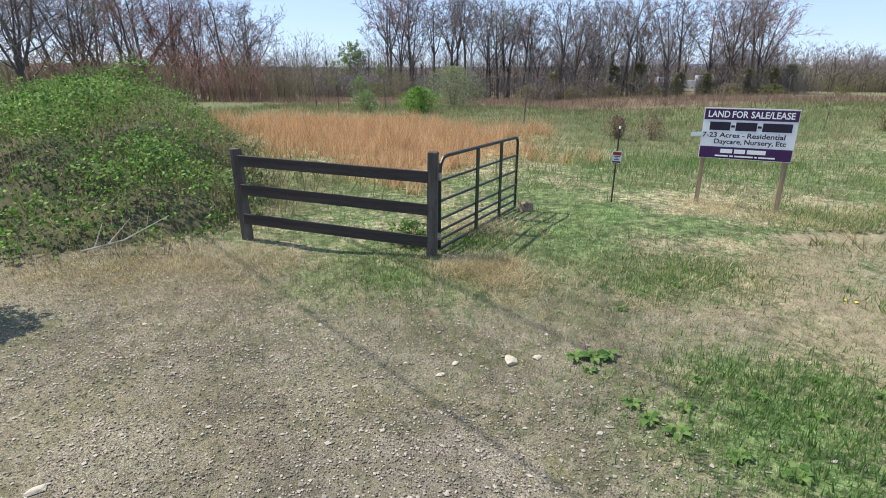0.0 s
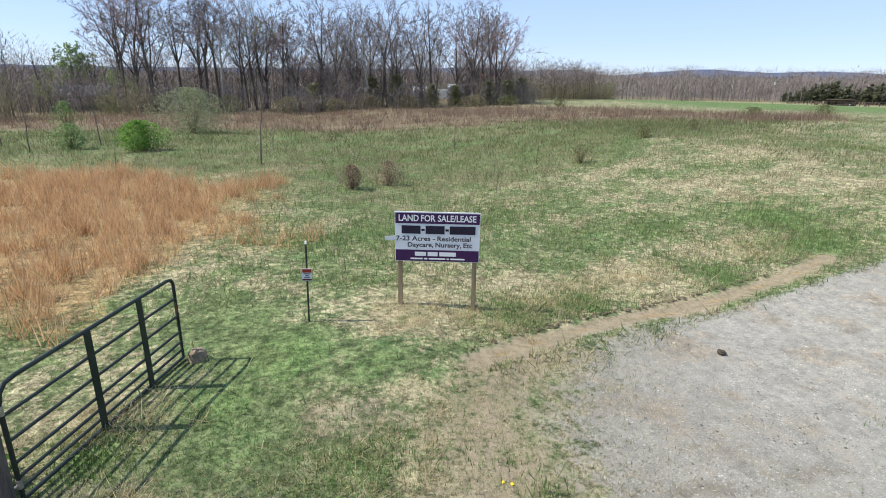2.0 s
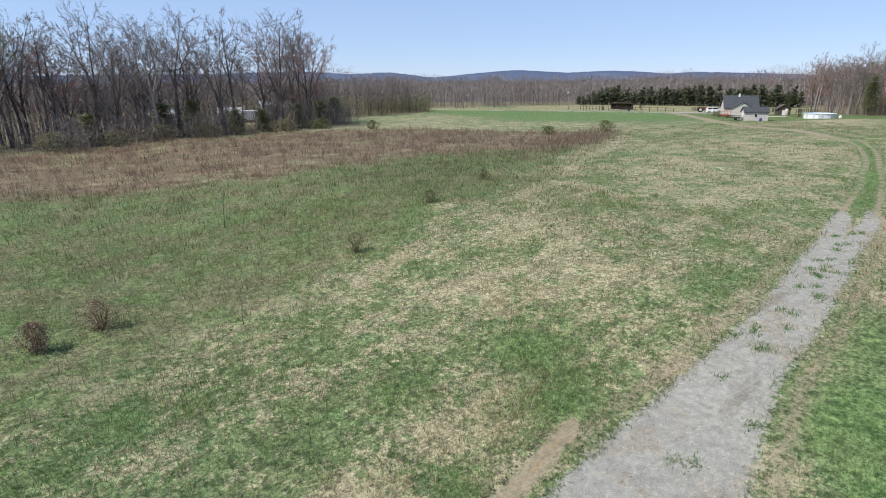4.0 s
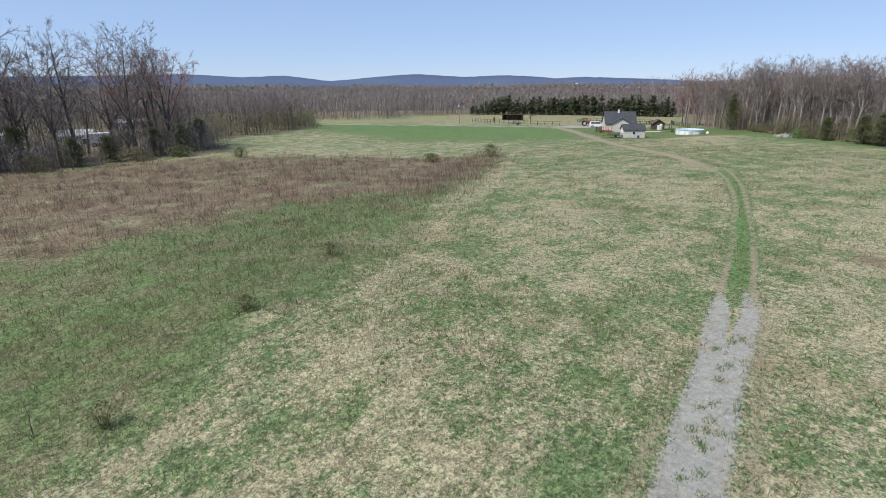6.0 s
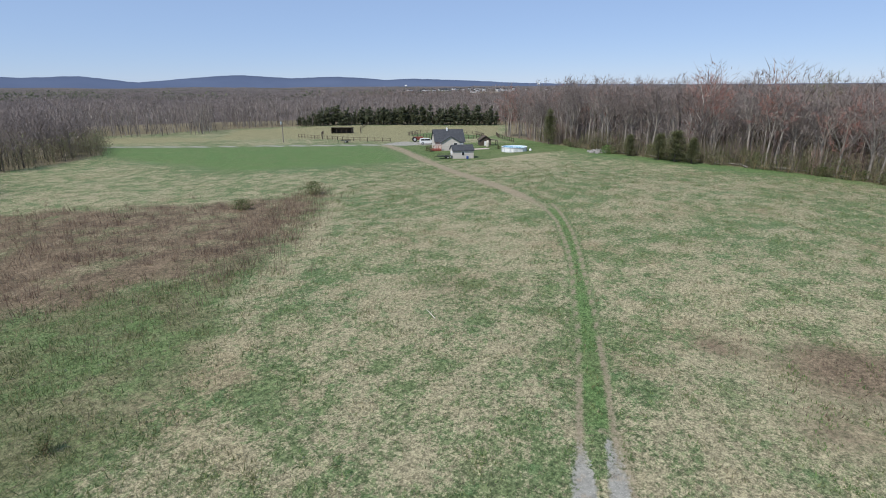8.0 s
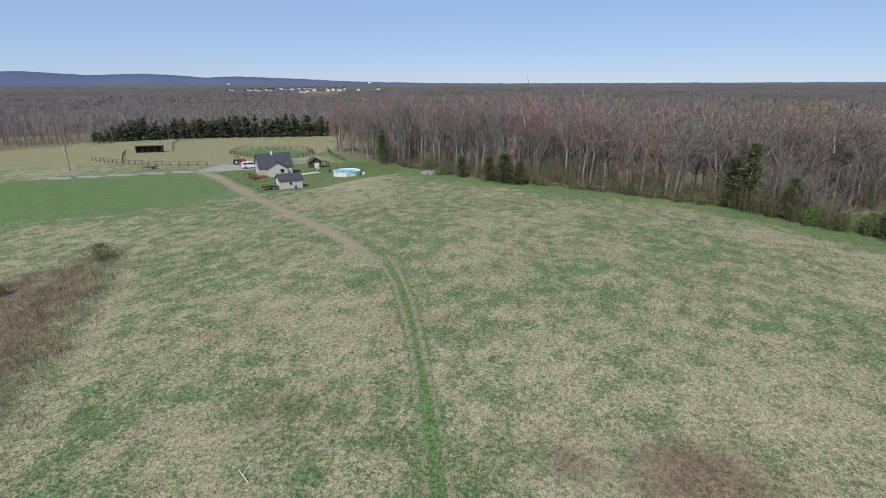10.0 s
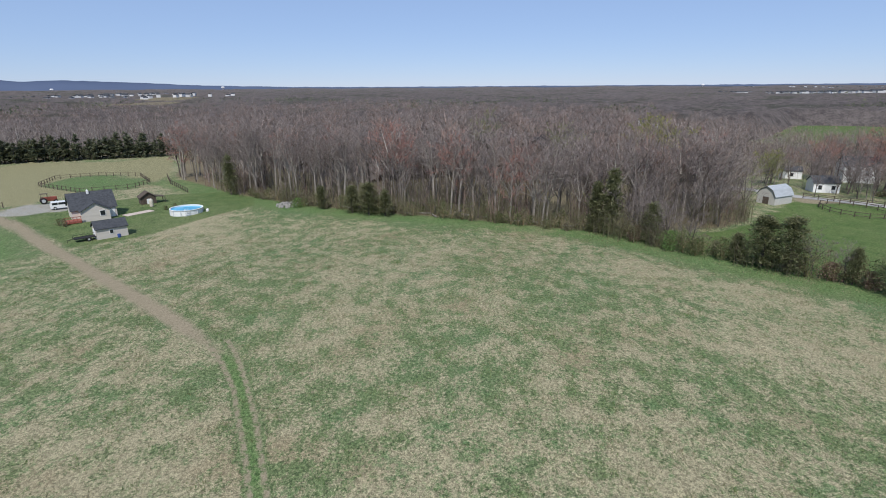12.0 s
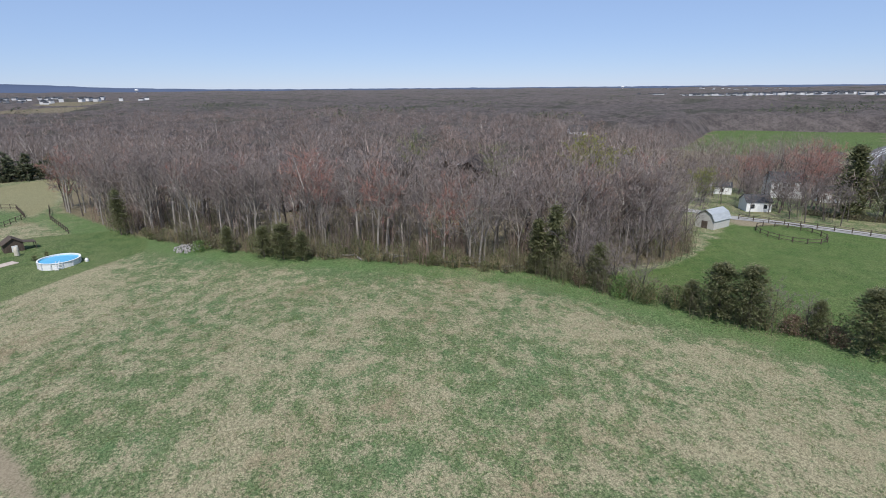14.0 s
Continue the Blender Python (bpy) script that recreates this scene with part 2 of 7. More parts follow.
def plain(name, a, b, scale=4.0, rough=0.7, metal=0.0, fine=60.0, relief=0.15, depth=0.004, stretch=None):
    """Two tones of one stuff, mixed by coarse and fine noise."""
    s = Shade(name, rough, metal)
    coarse, grain = s.noise(scale, 4, 0.65, stretch=stretch), s.noise(fine, 3, 0.7, stretch=stretch)
    s.bump(grain, relief, depth)
    return s.done(s.mix(s.step(s.math("ADD", s.math("MULTIPLY", coarse, 0.65), s.math("MULTIPLY", grain, 0.35)), 0.32, 0.68), a, b))


def leafy(name, tones, rough=0.6, patch=0.5, through_light=0.4):
    """Leaves or blades: tones picked at random leaf by leaf, shifted in patches."""
    s = Shade(name, rough)
    r = s.math("ADD", s.math("MULTIPLY", s.random(), 0.6), s.math("MULTIPLY", s.noise(patch, 3), 0.5))
    c = s.mix(s.step(r, 0.2, 0.55), tones[0], tones[1])
    c = s.mix(s.step(r, 0.5, 0.85), c, tones[2])
    s.p.inputs["Specular IOR Level"].default_value = 0.2
    if through_light:
        thin, both = s.t.nodes.new("ShaderNodeBsdfTranslucent"), s.t.nodes.new("ShaderNodeMixShader")
        s.put(thin.inputs[0], c)
        both.inputs[0].default_value = through_light
        s.t.links.new(s.p.outputs[0], both.inputs[1])
        s.t.links.new(thin.outputs[0], both.inputs[2])
        s.t.links.new(both.outputs[0], s.t.nodes["Material Output"].inputs[0])
    return s.done(c)


GREEN_A, GREEN_B, STRAW_A, STRAW_B = (0.074, 0.112, 0.049), (0.165, 0.202, 0.093), (0.19, 0.17, 0.102), (0.425, 0.38, 0.25)


def field_cover(s):
    """Green grass mottled with tufts of dead straw: the straw's share, and noises of three sizes."""
    wide, patch = s.noise(0.05, 3), s.noise(0.42, 4, 0.6, stretch=(1, 1.2, 1, 0.35))
    clump, fine = s.noise(2.3, 6, 0.8), s.noise(9, 4, 0.85)
    v = s.math("ADD", s.math("MULTIPLY", wide, 0.5), s.math("MULTIPLY", patch, 1.05))
    v = s.math("ADD", v, s.math("MULTIPLY", clump, 1.25))
    v = s.math("ADD", v, s.math("MULTIPLY", fine, 1.0))
    return s.step(v, 1.69, 2.13, (0.0, 0.97)), clump, fine


def make_ground_mat():
    s = Shade("field_soil", 0.95)
    s.p.inputs["Specular IOR Level"].default_value = 0.1
    straw, clump, fine = field_cover(s)
    grit, mid = s.noise(95, 2, 0.8), s.noise(6.5, 4, 0.7)
    tuft, broad = s.noise(3.6, 5, 0.75), s.noise(0.09, 4, 0.6, stretch=(1, 1, 1, 0.3))
    rag = s.math("SUBTRACT", s.math("ADD", s.math("MULTIPLY", mid, 0.6), s.math("MULTIPLY", fine, 0.4)), 0.5)

    def zone(mask, bite=1.1, lo=0.35, hi=0.65):
        return s.step(s.math("ADD", mask, s.math("MULTIPLY", rag, bite)), lo, hi)

    za, zb, zc = s.attr("zone_a"), s.attr("zone_b"), s.attr("zone_c")
    more = s.math("ADD", s.math("MULTIPLY", za[3], 0.75), straw)
    straw = s.step(s.math("SUBTRACT", more, s.math("MULTIPLY", za[2], 0.7)), 0.1, 0.9)
    green = s.mix(s.step(s.math("ADD", s.math("MULTIPLY", fine, 0.5), s.math("MULTIPLY", tuft, 0.5)), 0.36, 0.64), GREEN_A, GREEN_B)
    green = s.mix(s.math("MULTIPLY", s.step(broad, 0.46, 0.7), 0.5), green, s.mix(fine, (0.06, 0.125, 0.052), (0.115, 0.185, 0.085)))
    dry = s.mix(s.step(s.math("ADD", s.math("MULTIPLY", fine, 0.5), s.math("MULTIPLY", grit, 0.5)), 0.35, 0.65), STRAW_A, STRAW_B)
    dry = s.mix(s.math("MULTIPLY", s.step(broad, 0.46, 0.3), 0.5), dry, (0.24, 0.185, 0.115))
    c = s.mix(straw, green, dry)
    knot = s.math("MULTIPLY", s.step(s.noise(0.85, 6, 0.72), 0.545, 0.62), s.step(patch_of(s), 0.4, 0.56))
    c = s.mix(s.math("MULTIPLY", knot, 0.6), c, s.mix(s.step(fine, 0.35, 0.65), (0.05, 0.115, 0.042), (0.125, 0.2, 0.085)))
    lush = s.mix(s.step(s.math("ADD", s.math("MULTIPLY", fine, 0.5), s.math("MULTIPLY", tuft, 0.5)), 0.36, 0.64), (0.065, 0.135, 0.042), (0.135, 0.205, 0.075))
    lush = s.mix(s.math("MULTIPLY", s.step(patch_of(s), 0.46, 0.62), 0.55), lush, (0.15, 0.175, 0.08))
    c = s.mix(s.math("MULTIPLY", zone(za[2], 1.1, 0.45, 0.85), 0.75), c, lush)
    c = s.mix(s.math("MULTIPLY", zone(zc[3]), 0.7), c, s.mix(s.step(patch_of(s), 0.4, 0.6), s.mix(mid, (0.065, 0.118, 0.04), (0.13, 0.18, 0.072)), s.mix(mid, (0.095, 0.1, 0.05), (0.19, 0.165, 0.1))))
    c = s.mix(s.math("MULTIPLY", zone(zb[0], 1.8, 0.3, 0.7), 0.8), c, s.mix(fine, (0.22, 0.15, 0.075), (0.4, 0.28, 0.15)))
    c = s.mix(s.math("MULTIPLY", zone(zb[1], 1.8, 0.3, 0.8), s.step(s.noise(0.16, 5, 0.7), 0.34, 0.54, (0.35, 0.92))), c, s.mix(s.step(s.math("ADD", s.math("MULTIPLY", clump, 0.5), s.math("MULTIPLY", patch_of(s), 0.5)), 0.38, 0.62), (0.085, 0.06, 0.044), (0.215, 0.16, 0.11)))
    c = s.mix(s.math("MULTIPLY", zone(zb[2], 0.6), 0.85), c, s.mix(s.step(s.math("ADD", s.math("MULTIPLY", tuft, 0.5), s.math("MULTIPLY", patch_of(s), 0.5)), 0.38, 0.62), (0.06, 0.108, 0.036), (0.13, 0.165, 0.064)))
    c = s.mix(zone(zb[3], 0.5), c, s.mix(s.step(mid, 0.3, 0.7), (0.185, 0.18, 0.095), (0.28, 0.258, 0.15)))
    c = s.mix(s.math("MULTIPLY", zone(zc[0]), 0.9), c, s.mix(fine, (0.11, 0.09, 0.058), (0.25, 0.208, 0.14)))
    c = s.mix(s.math("MULTIPLY", zone(zc[1], 0.4), 0.9), c, s.mix(s.step(s.math("ADD", s.math("MULTIPLY", mid, 0.4), s.math("MULTIPLY", patch_of(s), 0.6)), 0.36, 0.66), (0.062, 0.115, 0.03), (0.115, 0.155, 0.052)))
    c = s.scale(c, s.step(s.math("ADD", s.math("MULTIPLY", tuft, 0.6), s.math("MULTIPLY", mid, 0.4)), 0.38, 0.62, (0.58, 1.38)))
    c = s.scale(c, s.step(s.noise(13, 3, 0.9), 0.36, 0.62, (0.72, 1.2)))
    earth = s.step(s.math("ADD", s.math("MULTIPLY", mid, 0.5), s.math("MULTIPLY", grit, 0.5)), 0.35, 0.65)
    scraped = s.mix(earth, (0.2, 0.14, 0.078), (0.4, 0.3, 0.18))
    c = s.mix(s.math("MULTIPLY", zone(za[1]), 0.9), c, s.mix(s.step(za[1], 0.8, 0.95), s.mix(s.step(s.math("ADD", s.math("MULTIPLY", mid, 0.5), s.math("MULTIPLY", grit, 0.5)), 0.35, 0.65), (0.19, 0.157, 0.107), (0.36, 0.3, 0.215)), scraped))
    stone = s.mix(s.step(grit, 0.3, 0.72), (0.16, 0.154, 0.137), (0.44, 0.433, 0.39))
    stone = s.mix(s.step(mid, 0.35, 0.75), stone, (0.32, 0.312, 0.275))
    stone = s.mix(s.math("MULTIPLY", s.step(s.noise(0.9, 6, 0.75), 0.5, 0.64), 0.62), stone, s.mix(earth, (0.15, 0.115, 0.078), (0.36, 0.3, 0.215)))
    stone = s.mix(s.math("MULTIPLY", s.step(s.noise(0.45, 5, 0.7, stretch=(0.5, 1.6, 1)), 0.58, 0.66), 0.5), stone, (0.16, 0.135, 0.1))
    stone = s.mix(s.math("MULTIPLY", s.step(s.noise(34, 2, 0.5), 0.63, 0.69), 0.75), stone, (0.6, 0.585, 0.54))
    stone = s.scale(stone, s.step(s.math("ADD", s.math("MULTIPLY", tuft, 0.6), s.math("MULTIPLY", mid, 0.4)), 0.36, 0.64, (0.8, 1.14)))
    c = s.mix(zone(za[0], 1.5), c, stone)
    old = s.mix(s.step(grit, 0.35, 0.68), (0.06, 0.05, 0.037), (0.34, 0.295, 0.238))
    old = s.scale(old, s.step(s.noise(0.8, 4, 0.7), 0.38, 0.62, (0.62, 1.25)))
    old = s.mix(s.math("MULTIPLY", s.step(s.noise(1.3, 6, 0.78), 0.44, 0.62), 0.55), old, s.mix(s.step(fine, 0.35, 0.65), (0.06, 0.07, 0.03), (0.21, 0.185, 0.1)))
    c = s.mix(s.math("MULTIPLY", zone(zc[2], 1.4, 0.3, 0.9), 0.85), c, old)
    s.bump(s.math("ADD", s.math("MULTIPLY", fine, 0.6), s.math("ADD", s.math("MULTIPLY", grit, 0.25), s.math("MULTIPLY", s.math("MULTIPLY", tuft, 0.8), s.math("SUBTRACT", 1.0, za[0])))), 0.6, 0.07)
    return s.done(c)


def patch_of(s):
    return s.noise(0.33, 6, 0.72)


M_GROUND = make_ground_mat()


def make_field_grass():
    """Blades and tufts that follow the field's straw and green patches."""
    s = Shade("field_grass", 0.7)
    s.p.inputs["Specular IOR Level"].default_value = 0.15
    straw, clump, fine = field_cover(s)
    r = s.random()
    green = s.mix(s.step(s.noise(0.7, 4, 0.7), 0.42, 0.6), s.mix(r, (0.1, 0.18, 0.055), (0.24, 0.33, 0.125)), s.mix(r, (0.15, 0.175, 0.07), (0.3, 0.31, 0.15)))
    dry = s.mix(r, (0.22, 0.2, 0.12), (0.42, 0.375, 0.255))
    c = s.mix(s.step(s.math("ADD", straw, s.math("MULTIPLY", s.math("SUBTRACT", r, 0.5), 0.5)), 0.25, 0.75), green, dry)
    thin, both = s.t.nodes.new("ShaderNodeBsdfTranslucent"), s.t.nodes.new("ShaderNodeMixShader")
    s.put(thin.inputs[0], c)
    both.inputs[0].default_value = 0.4
    s.t.links.new(s.p.outputs[0], both.inputs[1])
    s.t.links.new(thin.outputs[0], both.inputs[2])
    s.t.links.new(both.outputs[0], s.t.nodes["Material Output"].inputs[0])
    return s.done(c)


M_GRASS = make_field_grass()
M_LUSH = leafy("lush_grass", [(0.055, 0.13, 0.03), (0.11, 0.22, 0.055), (0.21, 0.3, 0.1)], patch=1.2)
M_SEDGE = leafy("dry_broomsedge", [(0.31, 0.175, 0.085), (0.53, 0.33, 0.175), (0.7, 0.5, 0.3)], patch=0.8)
M_BRUSH = leafy("dead_brush", [(0.11, 0.07, 0.055), (0.2, 0.135, 0.102), (0.38, 0.29, 0.205)], patch=0.15)
M_SCRUB = leafy("green_scrub", [(0.075, 0.112, 0.04), (0.145, 0.175, 0.07), (0.29, 0.255, 0.15)], patch=0.25)
M_BARK = plain("grey_bark", (0.06, 0.05, 0.044), (0.16, 0.137, 0.12), 2.5, 0.9, 0, 22, 0.6, 0.02, (1, 1, 0.25))
M_BARK_PALE = plain("pale_bark", (0.2, 0.178, 0.155), (0.38, 0.345, 0.31), 2.0, 0.9, 0, 20, 0.5, 0.02, (1, 1, 0.3))
M_TWIG = leafy("twigs", [(0.118, 0.098, 0.092), (0.215, 0.178, 0.166), (0.325, 0.285, 0.27)], 0.9, 0.1, 0)


def make_crowns():
    """Twigs of many trees, each stand of a few crowns with a tone of its own."""
    s = Shade("crown_twigs", 0.9)
    s.p.inputs["Specular IOR Level"].default_value = 0.1
    r, tone, hue = s.random(), s.noise(0.17, 2, 0.5), s.noise(0.11, 2, 0.5, stretch=(1, 1, 0.3, 1.1))
    c = s.mix(r, (0.12, 0.1, 0.092), (0.31, 0.265, 0.245))
    c = s.mix(s.math("MULTIPLY", s.step(hue, 0.44, 0.62), 0.75), c, s.mix(r, (0.15, 0.092, 0.072), (0.33, 0.225, 0.182)))
    return s.done(s.scale(c, s.step(tone, 0.36, 0.64, (0.66, 1.34))))


M_CROWN = make_crowns()
M_TWIG_RED = leafy("budding_red_twigs", [(0.26, 0.1, 0.085), (0.35, 0.17, 0.14), (0.35, 0.24, 0.2)], 0.9, 0.2, 0)
M_TWIG_GREEN = leafy("budding_green_twigs", [(0.16, 0.19, 0.07), (0.24, 0.27, 0.1), (0.3, 0.3, 0.16)], 0.9, 0.2)
M_BRAMBLE = leafy("honeysuckle_leaf", [(0.04, 0.08, 0.018), (0.11, 0.21, 0.045), (0.27, 0.42, 0.12)], 0.7, 1.1, 0.35)
M_BRAMBLE_DRY = leafy("bramble_stem", [(0.12, 0.095, 0.055), (0.26, 0.21, 0.12), (0.42, 0.34, 0.2)], 0.9, 0.4)
M_SHRUB = leafy("pale_spring_leaf", [(0.09, 0.17, 0.05), (0.16, 0.26, 0.08), (0.26, 0.36, 0.14)], 0.55, 0.5)
M_JUNIPER = leafy("juniper_needle", [(0.115, 0.13, 0.062), (0.19, 0.205, 0.1), (0.27, 0.265, 0.155)], 0.7, 0.4, 0.5)
M_PINE = leafy("pine_needle", [(0.085, 0.105, 0.065), (0.14, 0.16, 0.095), (0.21, 0.215, 0.14)], 0.7, 0.3)
M_UNDER = leafy("underbrush", [(0.14, 0.12, 0.085), (0.25, 0.215, 0.155), (0.21, 0.235, 0.11)], 0.9, 0.18)
M_GREYBUD = leafy("grey_green_bud", [(0.17, 0.21, 0.11), (0.25, 0.29, 0.16), (0.35, 0.37, 0.24)], 0.7, 0.5)
M_VIVID = leafy("vivid_green_leaf", [(0.08, 0.18, 0.03), (0.15, 0.3, 0.055), (0.27, 0.42, 0.11)], 0.6, 0.8)
M_NEWLEAF = leafy("new_green_leaf", [(0.12, 0.2, 0.07), (0.19, 0.28, 0.11), (0.29, 0.36, 0.18)], 0.6, 0.4)
def along(line, f):
    """The place at the share f of a polyline's length, and the way to its right-hand side."""
    seg = [math.dist(a, b) for a, b in zip(line, line[1:])]
    d = f * sum(seg)
    for (a, b), s in zip(zip(line, line[1:]), seg):
        if d <= s:
            break
        d -= s
    k = min(1, d / s)
    return a[0] + (b[0] - a[0]) * k, a[1] + (b[1] - a[1]) * k, (b[0] - a[0]) / s, (b[1] - a[1]) / s




# ---- ground: one sheet to the horizon ----
def spaced(*runs):
    out = [runs[0][0]]
    for end, step in runs[1:]:
        n = max(1, round((end - out[-1]) / step))
        out += list(np.linspace(out[-1], end, n + 1)[1:])
    return np.array(out)


gx = spaced((-4700,), (-1500, 800), (-400, 220), (-120, 40), (-30, 8), (-7, 0.9), (26, 0.24), (100, 0.5), (130, 0.9), (200, 3), (420, 12), (1000, 60), (4700, 500))
gy = spaced((-4700,), (-1500, 800), (-400, 180), (-130, 18), (-60, 5), (-6, 2.5), (0, 0.6), (14, 0.24), (34, 0.5), (70, 0.9), (120, 2.5), (240, 8), (600, 40), (1500, 200), (4700, 800))
X, Y = np.meshgrid(gx, gy, indexing="ij")
Z = ground(X, Y)
rut_d = np.minimum(near_line(RUT_L, X, Y), near_line(RUT_R, X, Y))
dirt_d = near_line(DIRT, X, Y)
Z -= 0.07 * np.exp(-(rut_d / 0.35) ** 2) * sm(36, 42, X) + 0.06 * np.exp(-(dirt_d / 0.25) ** 2)
idx = np.arange(X.size).reshape(X.shape)
quads = np.stack([idx[:-1, :-1], idx[1:, :-1], idx[1:, 1:], idx[:-1, 1:]], -1).reshape(-1, 4)
me = smooth(mesh_np("ground", np.stack([X, Y, Z], -1).reshape(-1, 3), quads, M_GROUND))
soft = lambda d, w: np.clip(0.5 + d / (2 * w), 0, 1)
spot = lambda cx, cy, r: np.exp(-((X - cx) ** 2 + (Y - cy) ** 2) / r ** 2)
between = sm(1.05, 0.55, near_line([((a + c) / 2, (b + d) / 2) for (a, b), (c, d) in zip([along(RUT_L, i / 24)[:2] for i in range(25)], [along(RUT_R, i / 24)[:2] for i in range(25)])], X, Y)) * sm(38.5, 44, X) * sm(88, 80, X)
gravel = np.maximum(soft(inside(LANE, X, Y), np.where(X < 11, 2.3 - 0.175 * np.clip(X, 0, 11), 0.42)) * (1 - 0.8 * sm(29, 36, X) * sm(0.28, 0.5, rut_d)), soft(1.6 - near_line(DRIVE, X, Y), 0.8))
gravel = np.maximum(gravel, soft(0.4 - rut_d, 0.35) * sm(44, 37, X) * (X > 31))
gravel = np.maximum(gravel, 0.8 * spot(-0.7, 1.7, 1.3))
gravel = np.maximum(gravel, soft(inside([(151, 84), (156, 75), (164, 80), (163, 90), (155, 93)], X, Y), 1.0))
dirt = np.maximum(soft(0.2 - dirt_d, 0.2), soft(0.27 - rut_d, 0.28) * (0.7 + 0.08 * sm(56, 66, X)) * (X > 36))
dirt = np.maximum(dirt, soft(1.25 + 0.5 * sm(55, 75, Y) - near_line(ROAD, X, Y), 1.1) * 0.78 * (0.35 + 0.65 * sm(79, 92, X)))
dirt = np.maximum(dirt, soft(0.5 - np.abs(inside(LANE, X, Y) + 0.45), 0.5) * 0.55 * (Y < 8.2 + 0.1 * X) * (X > 8))
dirt = np.maximum(dirt, soft(1.3 - np.abs(inside(LANE, X, Y) + 0.9), 1.2) * 0.56 * (Y < 8.3) * (X <= 9.5) * (X > 1))
dirt = np.maximum(dirt, soft(inside([(147, -75.5), (151.5, -80), (149, -88), (144, -86), (143, -78)], X, Y), 1.2) * 0.8)
lush = np.maximum(between, soft(7 - near_line(WOOD_EDGE, X, Y), 3.0) * 0.75)
lush = np.maximum(lush, soft(inside([(9.5, 1), (11.6, 4.0), (13.4, 4.75), (16, 5.7), (20, 6.7), (24, 6.9), (25, 5), (22, 0), (16, -3)], X, Y) + 0.8 * np.sin(X * 1.1 + np.sin(Y)) * np.sin(Y * 1.4), 0.6 + 0.12 * np.clip(X - 10, 0, 14)) * 1.1)
lush = np.maximum(lush, 0.75 * soft(inside(PADDOCK, X, Y), 1.5))
lush = np.maximum(lush, soft(inside(GREENS, X, Y), 8) * 1.1)
for cx, cy, r, k in ((1.9, 2.6, 1.0, 0.95), (2.8, 1.8, 1.1, 0.9), (1.0, 6.4, 1.5, 0.7), (-1.4, 5.6, 1.0, 0.5), (-0.4, 6.9, 0.6, 0.8), (5.9, 9.2, 0.9, 0.75), (7.4, 9.3, 0.8, 0.7), (2.4, 5.7, 0.7, 0.7), (-2.1, 5.0, 0.7, 0.6), (-1.3, 5.3, 0.7, 0.75), (-0.5, 4.9, 0.6, 0.6), (1.6, 5.3, 0.5, 0.75), (1.8, 3.4, 0.5, 0.7), (2.7, 3.2, 0.6, 0.75), (1.7, 8.3, 1.4, 0.85), (0.8, 7.4, 1.0, 0.8), (3.0, 7.8, 1.0, 0.7), (1.4, 10.0, 1.2, 0.6), (3.2, 11.6, 1.4, 0.5), (11.5, 9.6, 1.3, 0.7), (15, 10.6, 1.4, 0.75),
                    (16.5, 12.5, 2.2, 0.7), (12, 13.5, 2.0, 0.6), (23.5, 11.6, 2.6, 0.55), (26, 9.8, 0.8, 0.5), (33, 14.5, 2.2, 0.5), (4.2, 14, 3.5, 0.5), (8, 16, 3.5, 0.4), (12, 18, 4, 0.35), (20, 17, 3, 0.35), (7, 12.5, 2, 0.55), (46, 33, 5, 0.5), (38, 28, 4, 0.5)):
    lush = np.maximum(lush, k * spot(cx, cy, r))
lush = np.maximum(lush, 0.42 * soft(inside(SCRUB, X, Y), 6.0))
straw = 0.2 * np.exp(-((X - 19) / 11) ** 2 - ((Y - 16.5) / 6) ** 2) + 0.06 * sm(5.5, 2.0, np.hypot((X - 1.8) * 0.8, Y - 5.0))
for cx, cy, r, k in ((4.6, 9.9, 1.5, 1.1), (7.0, 10.1, 1.5, 1.0), (9.4, 10.1, 1.4, 1.0), (12.5, 10.8, 1.4, 0.8), (3.4, 6.2, 1.4, 0.45), (-2.6, 5.3, 1.4, 0.3), (-4.2, 5.3, 1.3, 0.5), (3.6, 4.0, 1.7, 0.9), (2.2, 4.4, 0.9, 0.6), (5.6, 6.6, 1.2, 0.6), (19, 14, 2.5, 0.5),
                    (186, 69, 8, 0.9), (59.5, 35.7, 4, 0.5), (52, 28.7, 4.5, 0.5), (37.5, 16.2, 2.5, 0.45), (67, 25, 4, 0.55), (59, 8, 5, 0.5), (39, 6, 4, 0.6), (70.5, 31.5, 5, 0.5), (62, 23, 4, 0.5), (60, -4, 6, 0.6), (119.6, 43, 6, 0.75), (102.7, -22, 5, 0.6), (93, 1.4, 5, 0.4), (80.6, -26.5, 8, 0.55), (89, 18, 5, 0.4), (125.8, 37.7, 5, 0.6), (93.3, -33, 6, 0.5), (113.5, 5.4, 5, 0.35), (137, 48, 7, 0.7), (131, 44, 6, 0.6), (127, -12, 7, 0.6), (120, 38, 6, 0.4), (48, 1, 9, 0.75), (60, -4, 8, 0.5), (33, 24, 4, 0.4), (44, 28, 5, 0.35), (60, 36, 6, 0.4), (38, 20, 4, 0.4), (40, 3, 8, 0.5)):
    straw = np.maximum(straw, k * spot(cx, cy, r))
straw = np.maximum(straw, 0.55 * sm(2.2, 0.4, near_line([(18, 17), (24, 20.5), (33, 27), (41, 32.5), (50, 37), (58, 41), (66, 46), (80, 54)], X, Y)))
litter = soft(inside(WOODS, X, Y) - 1.0, 2.5)
litter = np.maximum(litter, np.maximum(soft(inside(LEFT_WOODS, X, Y), 2.5), soft(inside(BACK_WOODS, X, Y), 3)))
